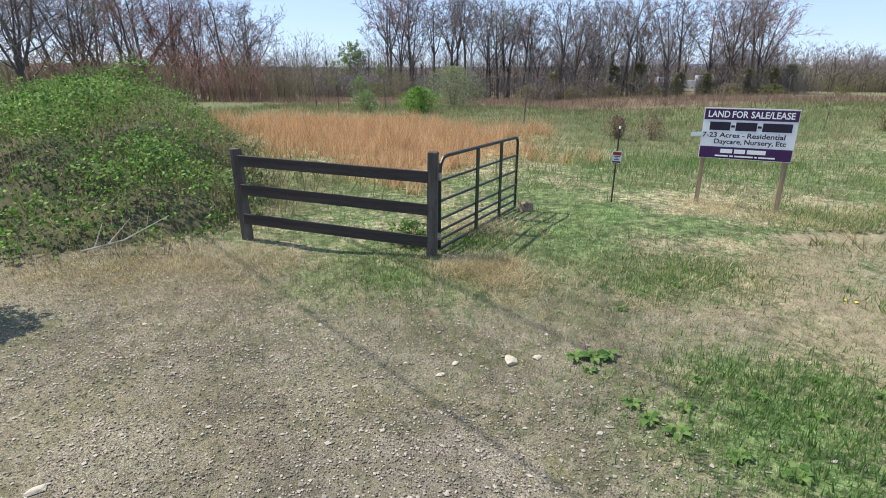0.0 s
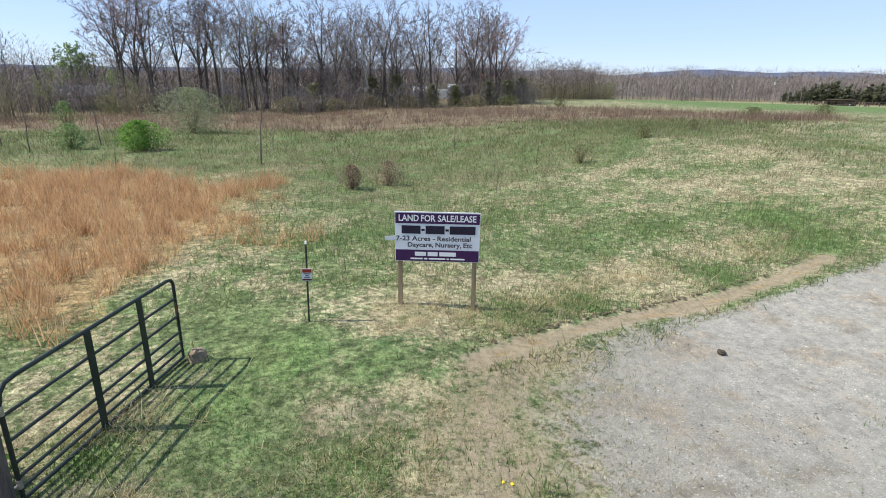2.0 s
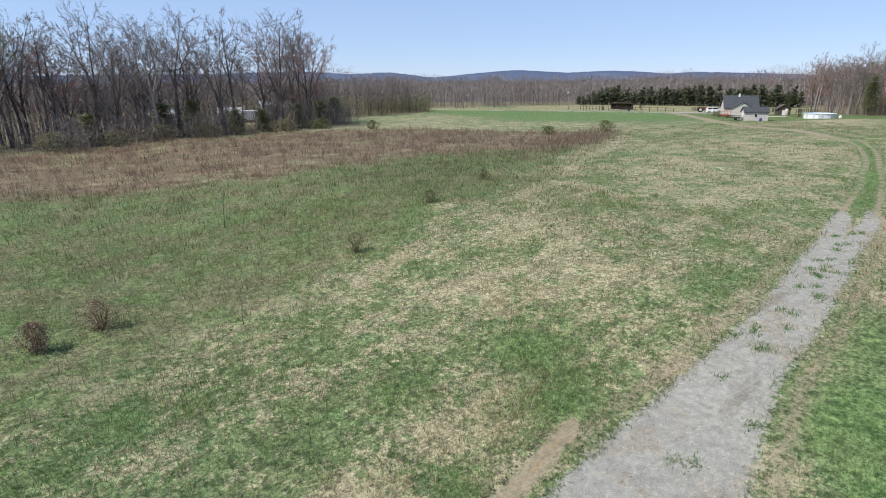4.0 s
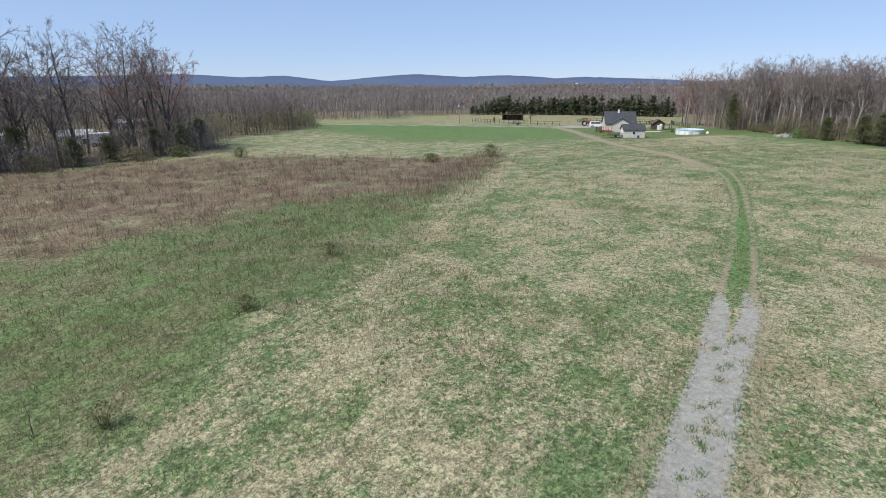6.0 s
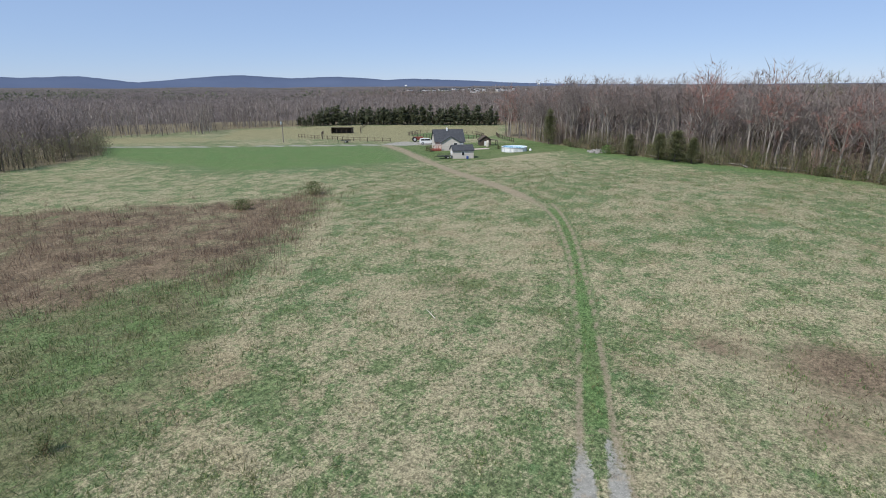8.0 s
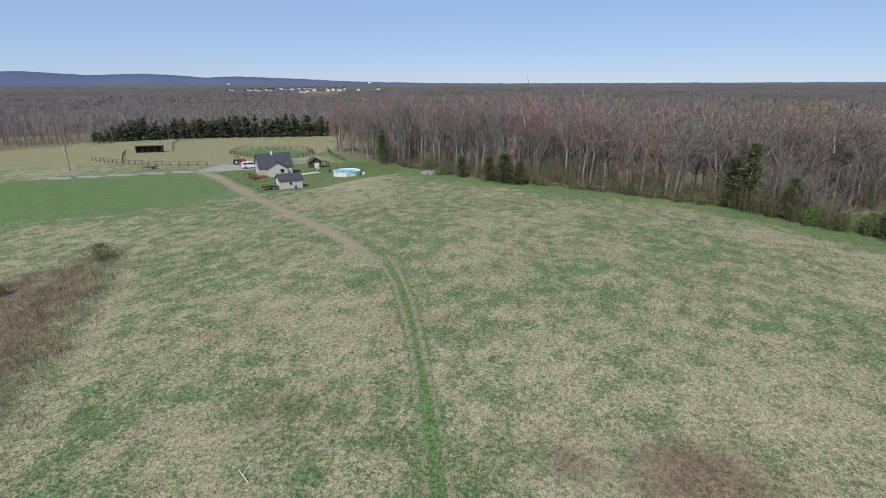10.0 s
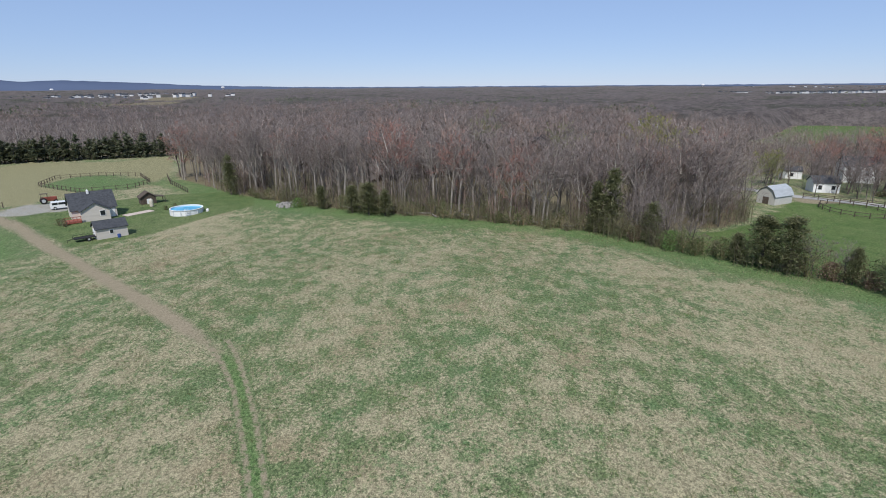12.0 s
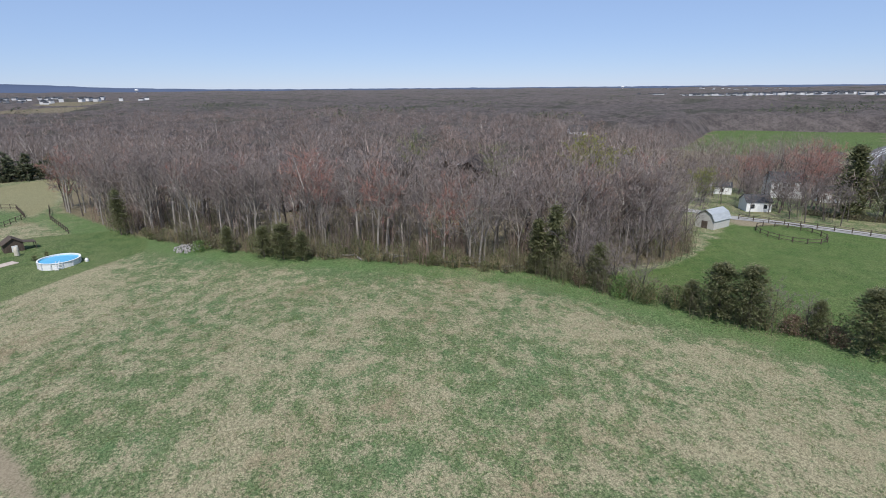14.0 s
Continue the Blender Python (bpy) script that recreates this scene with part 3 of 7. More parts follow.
litter = np.maximum(litter, soft(Y - 101 - 3 * np.sin(X * 0.2), 5) * (X < 60))
litter = np.maximum(litter, soft(np.hypot(X - 40, Y - 10) - 330, 20) * (inside(FIELD_R, X, Y) < 0))
fields = np.maximum(soft(inside(PASTURE, X, Y), 1.5), soft(inside(FIELD_R, X, Y), 4))
fields = np.maximum(fields, soft(inside(YARD_R, X, Y), 2) * 0.42)
litter = np.maximum(litter, 0.8 * soft(inside([(150, -72), (186, -86), (250, -125), (300, -140), (300, -176), (270, -180), (258, -222), (200, -170), (172, -134), (192, -110), (184, -88)], X, Y), 6))
wob = 1.1 * np.sin(X * 0.9 + np.sin(Y * 0.7) * 2) * np.cos(Y * 0.8 + X * 0.3)
brown_burn = 0.85 * spot(53, 1.5, 4.5) + 0.5 * spot(46, 3.5, 2.5) + 0.6 * spot(53.5, 8, 1.8) + 0.3 * spot(50, 24, 6) + 0.28 * spot(58, 20, 5) + 0.3 * spot(56, 27, 4)
zones = {
    "zone_a": (gravel, dirt, lush, straw),
    "zone_b": (soft(inside(ORANGE, X, Y) + wob, 2.0), np.maximum(soft(inside(BROWN, X, Y) + 2 * wob, 5), brown_burn), soft(inside(LAWN, X, Y), 1.5), np.maximum(soft(inside(TAN, X, Y), 1.5), soft(inside(TAN2, X, Y), 2.0)) * (1 - soft(inside(PADDOCK, X, Y), 1.5))),
    "zone_c": (litter, fields, np.maximum(soft(inside(APRON, X, Y), 1.2), (0.85 - 0.4 * sm(1.0, 4, X)) * soft(inside([(-9, 8), (-2, 6.5), (0, 8), (9, 9), (9, 1), (-9, -4)], X, Y), 1.5)) * (1 - 0.75 * np.clip(lush, 0, 1)), np.maximum(soft(inside(SCRUB, X, Y) + wob, 6.0), soft(inside(OLIVE, X, Y) + wob, 1.5))),
}
for name, bands in zones.items():
    layer = me.color_attributes.new(name, "FLOAT_COLOR", "POINT")
    layer.data.foreach_set("color", np.stack([np.broadcast_to(b, X.shape) for b in bands], -1).astype(np.float32).ravel())
tagged(new("ground", me), "rough spring field of green grass and dead straw", "ground", kind="structure")


# ---- blades, tufts and leaves, as stuff ----
def blades(x, y, high, wide, lean=0.35, base=None):
    """One thin triangle a blade, standing on the ground and leaning at random."""
    n = len(x)
    z = ground(x, y) if base is None else base
    a, b, l = rng.uniform(0, math.tau, n), rng.uniform(0, math.tau, n), rng.uniform(0, lean, n) * high
    v = np.empty((n, 3, 3))
    dx, dy = np.cos(a) * wide / 2, np.sin(a) * wide / 2
    v[:, 0] = np.stack([x - dx, y - dy, z - 0.02], -1)
    v[:, 1] = np.stack([x + dx, y + dy, z - 0.02], -1)
    v[:, 2] = np.stack([x + np.cos(b) * l, y + np.sin(b) * l, z + high], -1)
    return v


def stuff(name, v, mat, label, category):
    v = np.concatenate(v) if isinstance(v, list) else v
    n = len(v)
    ob = new(name, mesh_np(name, v.reshape(-1, 3), np.arange(n * 3).reshape(n, 3), mat))
    return tagged(ob, label, category, kind="stuff")


def scatter(n, x0, x1, y0, y1, keep=None, clump=0.0):
    x, y = rng.uniform(x0, x1, n), rng.uniform(y0, y1, n)
    if clump:
        k = max(1, n // 14)
        cx, cy = rng.uniform(x0, x1, k), rng.uniform(y0, y1, k)
        i = rng.integers(0, k, n)
        x, y = cx[i] + rng.normal(0, clump, n), cy[i] + rng.normal(0, clump, n)
    if keep is not None:
        ok = keep(x, y)
        x, y = x[ok], y[ok]
    return x, y


def bare(x, y):
    """Where nothing grows: lane, ruts, dirt, and most of the apron."""
    hard = (inside(LANE, x, y) > 0.05 + np.abs(rng.normal(0, 1.0, len(x))) * sm(10, 5, x) + np.abs(rng.normal(0, 0.15, len(x)))) & (rng.random(len(x)) > 0.35 * sm(32, 37, x)) | (near_line(DIRT, x, y) < 0.3) | ((near_line(RUT_L, x, y) < 0.25) | (near_line(RUT_R, x, y) < 0.25)) & (x > 36) | (near_line(ROAD, x, y) < 1.2)
    return hard | ((inside(APRON, x, y) > 0.2) & (rng.random(len(x)) > 0.15 + 0.5 * sm(1.6, 0.3, inside(APRON, x, y))))


worn = lambda x, y: near_line([(3.4, 9.9), (5.6, 9.6), (7.2, 10.1), (9.8, 10.1)], x, y) < 0.9
open_field = lambda x, y: ~bare(x, y) & ~(worn(x, y) & (rng.random(len(x)) < 0.75)) & (inside(ORANGE, x, y) < 0.3) & (inside(BROWN, x, y) < 0.5)
v = []
x, y = scatter(125000, -6, 12, 1.0, 11.5, lambda x, y: ~bare(x, y) & (rng.random(len(x)) < np.where(worn(x, y), 0.2, 0.7)))
v.append(blades(x, y, rng.uniform(0.02, 0.075, len(x)), rng.uniform(0.006, 0.014, len(x)), 1.8))
x, y = scatter(85000, -4, 34, 7, 34, lambda x, y: open_field(x, y) & ((y > 10.6) | (x > 4.5) | (rng.random(len(x)) < 0.12)), 0.2)
v.append(blades(x, y, rng.uniform(0.06, 0.24, len(x)), rng.uniform(0.012, 0.03, len(x)), 1.4))
x, y = scatter(90000, 24, 130, -45, 60, open_field, 0.4)
v.append(blades(x, y, rng.uniform(0.08, 0.24, len(x)), rng.uniform(0.04, 0.1, len(x)), 1.1))
stuff("grass", v, M_GRASS, "patchy green and straw-dead field grass", "grass")
v = []
for cx, cy, r, n, h in ((-1.3, 5.4, 0.5, 2200, 0.06), (1.6, 5.3, 0.3, 1300, 0.05), (1.8, 3.4, 0.3, 900, 0.06), (2.7, 3.2, 0.35, 1100, 0.07), (1.9, 2.6, 0.6, 2600, 0.08), (2.8, 1.8, 0.7, 2600, 0.08), (1.0, 6.4, 0.9, 2600, 0.05), (-0.4, 6.7, 0.35, 1200, 0.08), (5.9, 9.3, 0.6, 2200, 0.1), (7.4, 9.35, 0.5, 1800, 0.1), (2.4, 5.7, 0.45, 1500, 0.08), (11.5, 9.7, 0.8, 2200, 0.1),
                       (15, 10.6, 0.9, 2000, 0.12), (16.5, 12.5, 1.4, 2500, 0.16), (12, 13.5, 1.4, 2000, 0.16), (14.5, 3.6, 1.7, 5000, 0.1), (18, 4.4, 1.8, 4000, 0.1), (4.2, 14, 1.6, 3000, 0.2), (8, 16, 1.7, 3000, 0.22)):
    x, y = rng.normal(cx, r, n), rng.normal(cy, r, n)
    ok = ~bare(x, y)
    x, y = x[ok], y[ok]
    v.append(blades(x, y, h * rng.uniform(0.5, 1.3, len(x)), rng.uniform(0.008, 0.018, len(x)), 0.7))
stuff("lush_grass", v, M_LUSH, "lush patches of fresh green grass", "grass")
k = 950
kx, ky = scatter(k * 8, -16, 3, 9, 30, lambda x, y: inside(ORANGE, x, y) + 1.1 * np.sin(x * 0.9 + np.sin(y * 0.7) * 2) * np.cos(y * 0.8 + x * 0.3) + rng.normal(0, 0.5, len(x)) > 0.1)
kx, ky = kx[:k], ky[:k]
tall = rng.uniform(0.3, 0.85, len(kx)) * (1 + 0.3 * np.sin(kx * 2.1) * np.sin(ky * 1.9))
i = rng.integers(0, len(kx), 27000)
x, y = kx[i] + rng.normal(0, 0.13, len(i)), ky[i] + rng.normal(0, 0.13, len(i))
v = blades(x, y, tall[i] * rng.uniform(0.55, 1.1, len(i)), rng.uniform(0.01, 0.022, len(i)), 1.0)
stuff("broomsedge", v, M_SEDGE, "tall orange dead broomsedge grass", "grass")
v = []
x, y = scatter(80000, -45, 88, 28, 104, lambda x, y: inside(BROWN, x, y) + rng.normal(-1, 3.5, len(x)) > 0, 0.5)
ok = rng.random(len(x)) < 0.55 + 0.5 * np.sin(x * 0.31 + np.sin(y * 0.2)) * np.sin(y * 0.37 + x * 0.1)
x, y = x[ok], y[ok]
v.append(blades(x, y, rng.uniform(0.25, 0.95, len(x)) * (1 + 0.35 * np.sin(x * 0.5) * np.sin(y * 0.6 + x * 0.2)), rng.uniform(0.02, 0.06, len(x)), 1.0))
k = 620
kx, ky = scatter(k * 3, -40, 86, 30, 100, lambda x, y: inside(BROWN, x, y) + rng.normal(-1, 3, len(x)) > 0)
i = np.repeat(np.arange(min(k, len(kx))), 26)
v.append(blades(kx[i] + rng.normal(0, 0.2, len(i)), ky[i] + rng.normal(0, 0.2, len(i)), rng.uniform(0.4, 1.1, len(i)), rng.uniform(0.012, 0.03, len(i)), 0.7))
x, y = scatter(2600, 42, 66, -8, 14, lambda x, y: np.hypot(x - 53, y - 3) < 6, 0.5)
v.append(blades(x, y, rng.uniform(0.08, 0.25, len(x)), rng.uniform(0.03, 0.07, len(x)), 0.6))
x, y = scatter(9000, 38, 90, 38, 64, lambda x, y: near_line([(44, 40), (54, 43.5), (66, 51), (84, 61.5)], x, y) < 1.2 + np.abs(rng.normal(0, 2.2, len(x))), 0.6)
v.append(blades(x, y, rng.uniform(0.5, 1.5, len(x)), rng.uniform(0.02, 0.05, len(x)), 0.8))
stuff("dead_brush", v, M_BRUSH, "brown dead weed stalks and brush", "brush")
x, y = scatter(80000, -20, 53, 16, 56, lambda x, y: (inside(SCRUB, x, y) + rng.normal(0, 5, len(x)) > 0) & (inside(BROWN, x, y) < 4), 0.4)
v = blades(x, y, rng.uniform(0.12, 0.42, len(x)), rng.uniform(0.3, 1.0, len(x)) * np.clip(0.0012 * np.hypot(x, y), 0.018, 0.06), 1.2)
x2, y2 = scatter(30000, -21, -1.5, 7.5, 35, lambda x, y: inside(OLIVE, x, y) + rng.normal(0, 0.5, len(x)) > 0, 0.3)
v = [v, blades(x2, y2, rng.uniform(0.15, 0.75, len(x2)) * (1 + 0.5 * np.sin(x2 * 1.9) * np.sin(y2 * 1.6)), rng.uniform(0.01, 0.025, len(x2)), 0.9)]
stuff("scrub_grass", v, M_SCRUB, "tall mixed green and tan scrub grass", "grass")


def leaves(p, size, flat=0.5):
    """A folded-over leaf of two triangles sharing an edge at each place."""
    n = len(p)
    a = rng.normal(size=(n, 3))
    a /= np.linalg.norm(a, axis=1)[:, None]
    up = rng.normal(size=(n, 3)) + np.array([0, 0, flat * 2])
    b = np.cross(a, up)
    b /= np.linalg.norm(b, axis=1)[:, None] + 1e-9
    s = (size * rng.uniform(0.6, 1.3, n))[:, None]
    v = np.stack([p - a * s * 0.5, p + b * s * 0.32, p + a * s * 0.5, p - b * s * 0.32], 1)
    return v


def leaf_mesh(name, v, mat):
    n = len(v)
    return mesh_np(name, v.reshape(-1, 3), np.arange(n * 4).reshape(n, 4), mat)


# ---- honeysuckle and bramble thicket ----
THICKET = [(-3.85, 7.3), (-5.0, 5.75), (-6.2, 5.15), (-9, 4.6), (-16, 5), (-30, 12), (-30, 34), (-17, 33), (-12.5, 25), (-8.6, 17.5), (-5.6, 11.5), (-4.1, 8.8)]


def thicket_top(x, y):
    d = inside(THICKET, x, y)
    bumps = 0.45 * np.sin(x * 1.3 + 0.7 * y) * np.cos(y * 1.1 - 0.4 * x) + 0.2 * np.sin(x * 2.9 + 1) * np.sin(y * 2.3)
    rise = 1.62 * sm(-0.3, 3.6, d) + 0.25 * sm(0, 0.6, d)
    crest = 0.85 * np.exp(-((x + 7.4) / 1.5) ** 2 - ((y - 11.2) / 1.6) ** 2)
    return np.where(d > 0, rise * (1 + 0.55 * bumps + 0.16 * np.sin(x * 0.9 + 2) * np.sin(y * 0.7)) + crest, 0)


# leafy mounds of many sizes, with dark hollows between them
cx, cy = scatter(3600, -24, -3.6, 4.4, 30, lambda x, y: (inside(THICKET, x, y) > 0) & (rng.random(len(x)) < np.clip((10 / np.hypot(x, y)) ** 1.6, 0.08, 1)))
girth = rng.uniform(0.12, 0.5, len(cx)) * np.clip(0.45 + 0.3 * inside(THICKET, cx, cy), 0.45, 1)
lift = ground(cx, cy) + thicket_top(cx, cy) * (1 - np.abs(rng.normal(0, 0.13, len(cx)))) - girth * 0.4
lift -= 0.25 * (np.sin(cx * 2.3 + cy) * np.sin(cy * 2.1 - cx * 0.7) < -0.4) * sm(0.3, 2.0, inside(THICKET, cx, cy))
i = rng.choice(len(cx), 92000, p=girth ** 1.6 / (girth ** 1.6).sum())
way = rng.normal(size=(len(i), 3)) + np.array([0, 0, 0.45])
way /= np.linalg.norm(way, axis=1)[:, None]
reach = girth[i] * np.where(rng.random(len(i)) < 0.12, rng.uniform(1.0, 2.1, len(i)), rng.uniform(0.75, 1.08, len(i)))
p = np.stack([cx[i], cy[i], lift[i]], -1) + way * reach[:, None] * np.array([1, 1, 0.85])
leafage = (p[:, 0] + 0.3) / (p[:, 1] + 0.7) + 0.06 * np.sin(p[:, 0] * 2 + p[:, 1])
fresh = rng.random(len(i)) < 0.18 + 0.82 * sm(-0.48, -0.62, leafage)
thicket = thing("thicket", "dense green honeysuckle and bramble thicket", "thicket", kind="stuff")
part("foliage", leaf_mesh("foliage", leaves(p[fresh], 0.068), M_BRAMBLE), None, thicket)
part("foliage", leaf_mesh("foliage", leaves(p[~fresh], 0.05), leafy("twiggy_grey_leaf", [(0.04, 0.05, 0.022), (0.1, 0.115, 0.055), (0.28, 0.27, 0.16)], 0.75, 0.9, 0.3)), None, thicket, "small grey-green leaves on twiggy growth")
x, y = scatter(26000, -16, -3.4, 4.6, 20, lambda x, y: (inside(THICKET, x, y) > -0.5) & (rng.random(len(x)) < 0.45 + 0.55 * sm(-8, -4.5, x)))
t = np.maximum(thicket_top(x, y), 0.15)
v = blades(x, y, t * rng.uniform(0.5, 1.15, len(x)), rng.uniform(0.01, 0.02, len(x)), 0.8)
part("dry_growth", mesh_np("dry_growth", v.reshape(-1, 3), np.arange(len(v) * 3).reshape(-1, 3), M_BRAMBLE_DRY), None, thicket, "dry tan bramble stems")
# closed dark sheet below the leaves, coloured as the shade inside the thicket
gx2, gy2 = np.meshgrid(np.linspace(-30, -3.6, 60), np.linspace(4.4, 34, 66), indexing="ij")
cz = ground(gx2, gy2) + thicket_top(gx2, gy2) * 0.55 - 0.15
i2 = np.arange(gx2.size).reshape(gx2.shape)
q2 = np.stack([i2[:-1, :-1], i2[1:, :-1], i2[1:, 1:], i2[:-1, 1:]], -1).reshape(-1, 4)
part("inner_growth", mesh_np("inner_growth", np.stack([gx2, gy2, cz], -1).reshape(-1, 3), q2, plain("thicket_shade", (0.03, 0.04, 0.018), (0.1, 0.095, 0.05), 3, 0.95)), None, thicket)


# ---- bare trees ----
def bare_tree(seed, high, spread=0.2, leaders=3, fork=0.38, limbs=6, subs=5, shoots=5, twigs=3, girth=0.011):
    """A straight trunk that parts into rising leaders, each with limbs, branches, shoots and twigs: wood and crown."""
    r = random.Random(seed)
    wood, crown = Soup(), Soup()
    vec = lambda s: Vector((r.gauss(0, s), r.gauss(0, s), r.gauss(0, s)))

    def shoot(start, way, length, r0, r1, steps, sides, up=0.1, wob=0.12):
        pts, p, d = [start], start.copy(), way.normalized()
        for _ in range(steps):
            d = (d + vec(wob) + Vector((0, 0, up))).normalized()
            p = p + d * (length / steps)
            pts.append(p.copy())
        wood.tube(pts, [r0 + (r1 - r0) * i / steps for i in range(steps + 1)], sides, False)
        return pts

    def spot_on(pts, f):
        i = min(f * (len(pts) - 1), len(pts) - 1.001)
        a, b = pts[int(i)], pts[int(i) + 1]
        return a.lerp(b, i % 1), (b - a).normalized()

    def sliver(a, d, wide):
        side = d.cross(vec(1)).normalized() * wide
        crown.add((a - side, a + side, a + d), [(0, 1, 2)])

    def dress(pts, n, long):
        """Branches along a limb, each with shoots and twigs that bend upward."""
        for k in range(n):
            a, way = spot_on(pts, 0.25 + 0.75 * (k + r.random()) / n)
            d = (way + vec(0.5) + Vector((0, 0, 0.15))).normalized() * long * r.uniform(0.6, 1.2)
            sliver(a, d, high * 0.0014)
            for _ in range(shoots):
                q = a + d * r.uniform(0.15, 0.95)
                e = (d.normalized() + vec(0.55) + Vector((0, 0, 0.1))).normalized() * long * r.uniform(0.35, 0.7)
                sliver(q, e, high * 0.0015)
                for _ in range(twigs):
                    sliver(q + e * r.uniform(0.2, 0.95), (e.normalized() + vec(0.5)).normalized() * long * r.uniform(0.18, 0.36), high * 0.0013)

    def limb(stem, f, ang, size, r0):
        a, way = spot_on(stem, f)
        out = Vector((math.cos(ang), math.sin(ang), 0.1))
        b = shoot(a, way * 0.55 + out * r.uniform(0.6, 1.1), size, r0, base * 0.035, 4, 3, 0.07, 0.16)
        dress(b, subs, size * 0.4)

    base = high * girth
    trunk = shoot(Vector((0, 0, -0.3)), Vector((r.gauss(0, 0.05), r.gauss(0, 0.05), 1)), high * fork + 0.3, base * 1.15, base * 0.8, 4, 7, 0.05, 0.035)
    for k in range(r.randint(0, 2)):
        limb(trunk, r.uniform(0.55, 0.95), r.uniform(0, 6.3), high * spread * r.uniform(0.6, 1.1), base * 0.25)
    for k in range(leaders):
        ang = k * math.tau / max(1, leaders - 1) + r.uniform(-0.5, 0.5)
        tilt = r.uniform(0, 0.08) if k == 0 else r.uniform(0.3, 0.55)
        d = Vector((math.cos(ang) * math.sin(tilt), math.sin(ang) * math.sin(tilt), math.cos(tilt)))
        long = high * (0.93 - fork) * (1.0 if k == 0 else r.uniform(0.72, 0.97))
        start = trunk[-1] if k < 3 else spot_on(trunk, 0.8)[0]
        lead = shoot(start, d, long, base * (0.72 if k == 0 else r.uniform(0.42, 0.6)), base * 0.07, 6, 5, 0.035, 0.1)
        for j in range(limbs):
            f = 0.1 + 0.84 * (j + r.random() * 0.8) / limbs
            limb(lead, f, j * 2.4 + ang, high * spread * math.sqrt(1.02 - ((f - 0.3) / 0.8) ** 2) * r.uniform(0.7, 1.15), base * (0.28 - 0.2 * f))
        dress(lead[3:], 4, high * 0.075)
    return wood, crown


def tree_mesh(soup, name, mat):
    me = bpy.data.meshes.new(name)
    me.from_pydata(soup.v, [], soup.f)
    me.materials.append(mat)
    return me


TREE_KINDS = []
for i, (h, spread, stems, fork, lb, sb) in enumerate(((17, 0.25, 4, 0.3, 6, 5), (19, 0.23, 3, 0.4, 7, 5), (16, 0.27, 4, 0.28, 6, 5), (18, 0.24, 4, 0.36, 6, 5), (15, 0.27, 5, 0.24, 5, 5), (20, 0.22, 3, 0.44, 7, 5), (15, 0.3, 5, 0.17, 6, 5), (17, 0.28, 5, 0.22, 6, 5))):
    w, c = bare_tree(40 + i, h, spread, stems, fork, lb, sb, girth=0.016 if i > 5 else 0.0115)
    TREE_KINDS.append((h, tree_mesh(w, "trunk", M_BARK), tree_mesh(w, "trunk", M_BARK_PALE), tree_mesh(c, "crown", M_TWIG), tree_mesh(c, "crown", M_TWIG_RED), tree_mesh(c, "crown", M_TWIG_GREEN)))


def plant_tree(x, y, high, kind, label, pale=False, crown=0, group="", turn=None, sink=0.0):
    h, bark, pale_bark, *crowns = TREE_KINDS[kind % len(TREE_KINDS)]
    s = high / h
    t = thing("tree", label, "tree", Matrix.Translation((x, y, gz(x, y) - sink)) @ pose(0, 0, 0, rng.normal(0, 1.2), rng.normal(0, 1.2), rng.uniform(0, 360) if turn is None else turn) @ Matrix.Scale(s, 4), group)
    part("trunk", pale_bark if pale else bark, None, t)
    part("crown", crowns[crown], None, t)
    return t


BARE = "bare grey deciduous tree in early spring"
# tree line beyond the brush
for i in range(45):
    f = (i + rng.uniform(0, 0.8)) / 45
    x, y, dx, dy = along([(-20, 107), (10, 106), (34, 105), (54, 102)], f)
    d = rng.uniform(0, 15)
    if abs(x - 34 - 0.37 * (y + d - 98)) < 2:
        continue
    plant_tree(x + rng.normal(0, 1), y + d, rng.uniform(16, 22) + 3 * float(sm(25, -5, x)), int(rng.integers(6)), BARE, rng.random() < 0.1, int(rng.choice([0, 0, 0, 0, 0, 0, 0, 0, 0, 0, 2, 1])), "trees beyond the brush")
for i in range(16):
    plant_tree(rng.uniform(8, 57), rng.uniform(106, 124), rng.uniform(8, 14), int(rng.integers(8)), BARE, False, 0, "trees beyond the brush")
for i in range(34):
    x, y, dx, dy = along([(58, 110), (64, 123), (80, 129), (99, 136), (114, 158), (132, 216)], (i + rng.uniform(0, 0.8)) / 34)
    plant_tree(x - dy * rng.uniform(0, 12), y + dx * rng.uniform(0, 12), rng.uniform(7.5, 12.5), int(rng.integers(6)), "small bare tree in a hedgerow", False, 0, "hedgerow trees")
# woods' edge
for i in range(150):
    f = (i + rng.uniform(0, 0.9)) / 150
    x, y, dx, dy = along([(205, 78), (163, 45), (152.5, 32), (144, 17), (135.2, -2), (129, -16), (126, -26), (125.5, -38), (127, -49), (131, -55), (142, -64)], f)
    d = rng.uniform(1.5, 17)
    plant_tree(x - dy * d, y + dx * d, rng.uniform(12.5, 18), int(rng.integers(6)), BARE, rng.random() < 0.7, 1 if rng.random() < 0.1 else 0, "trees at the woods' edge")
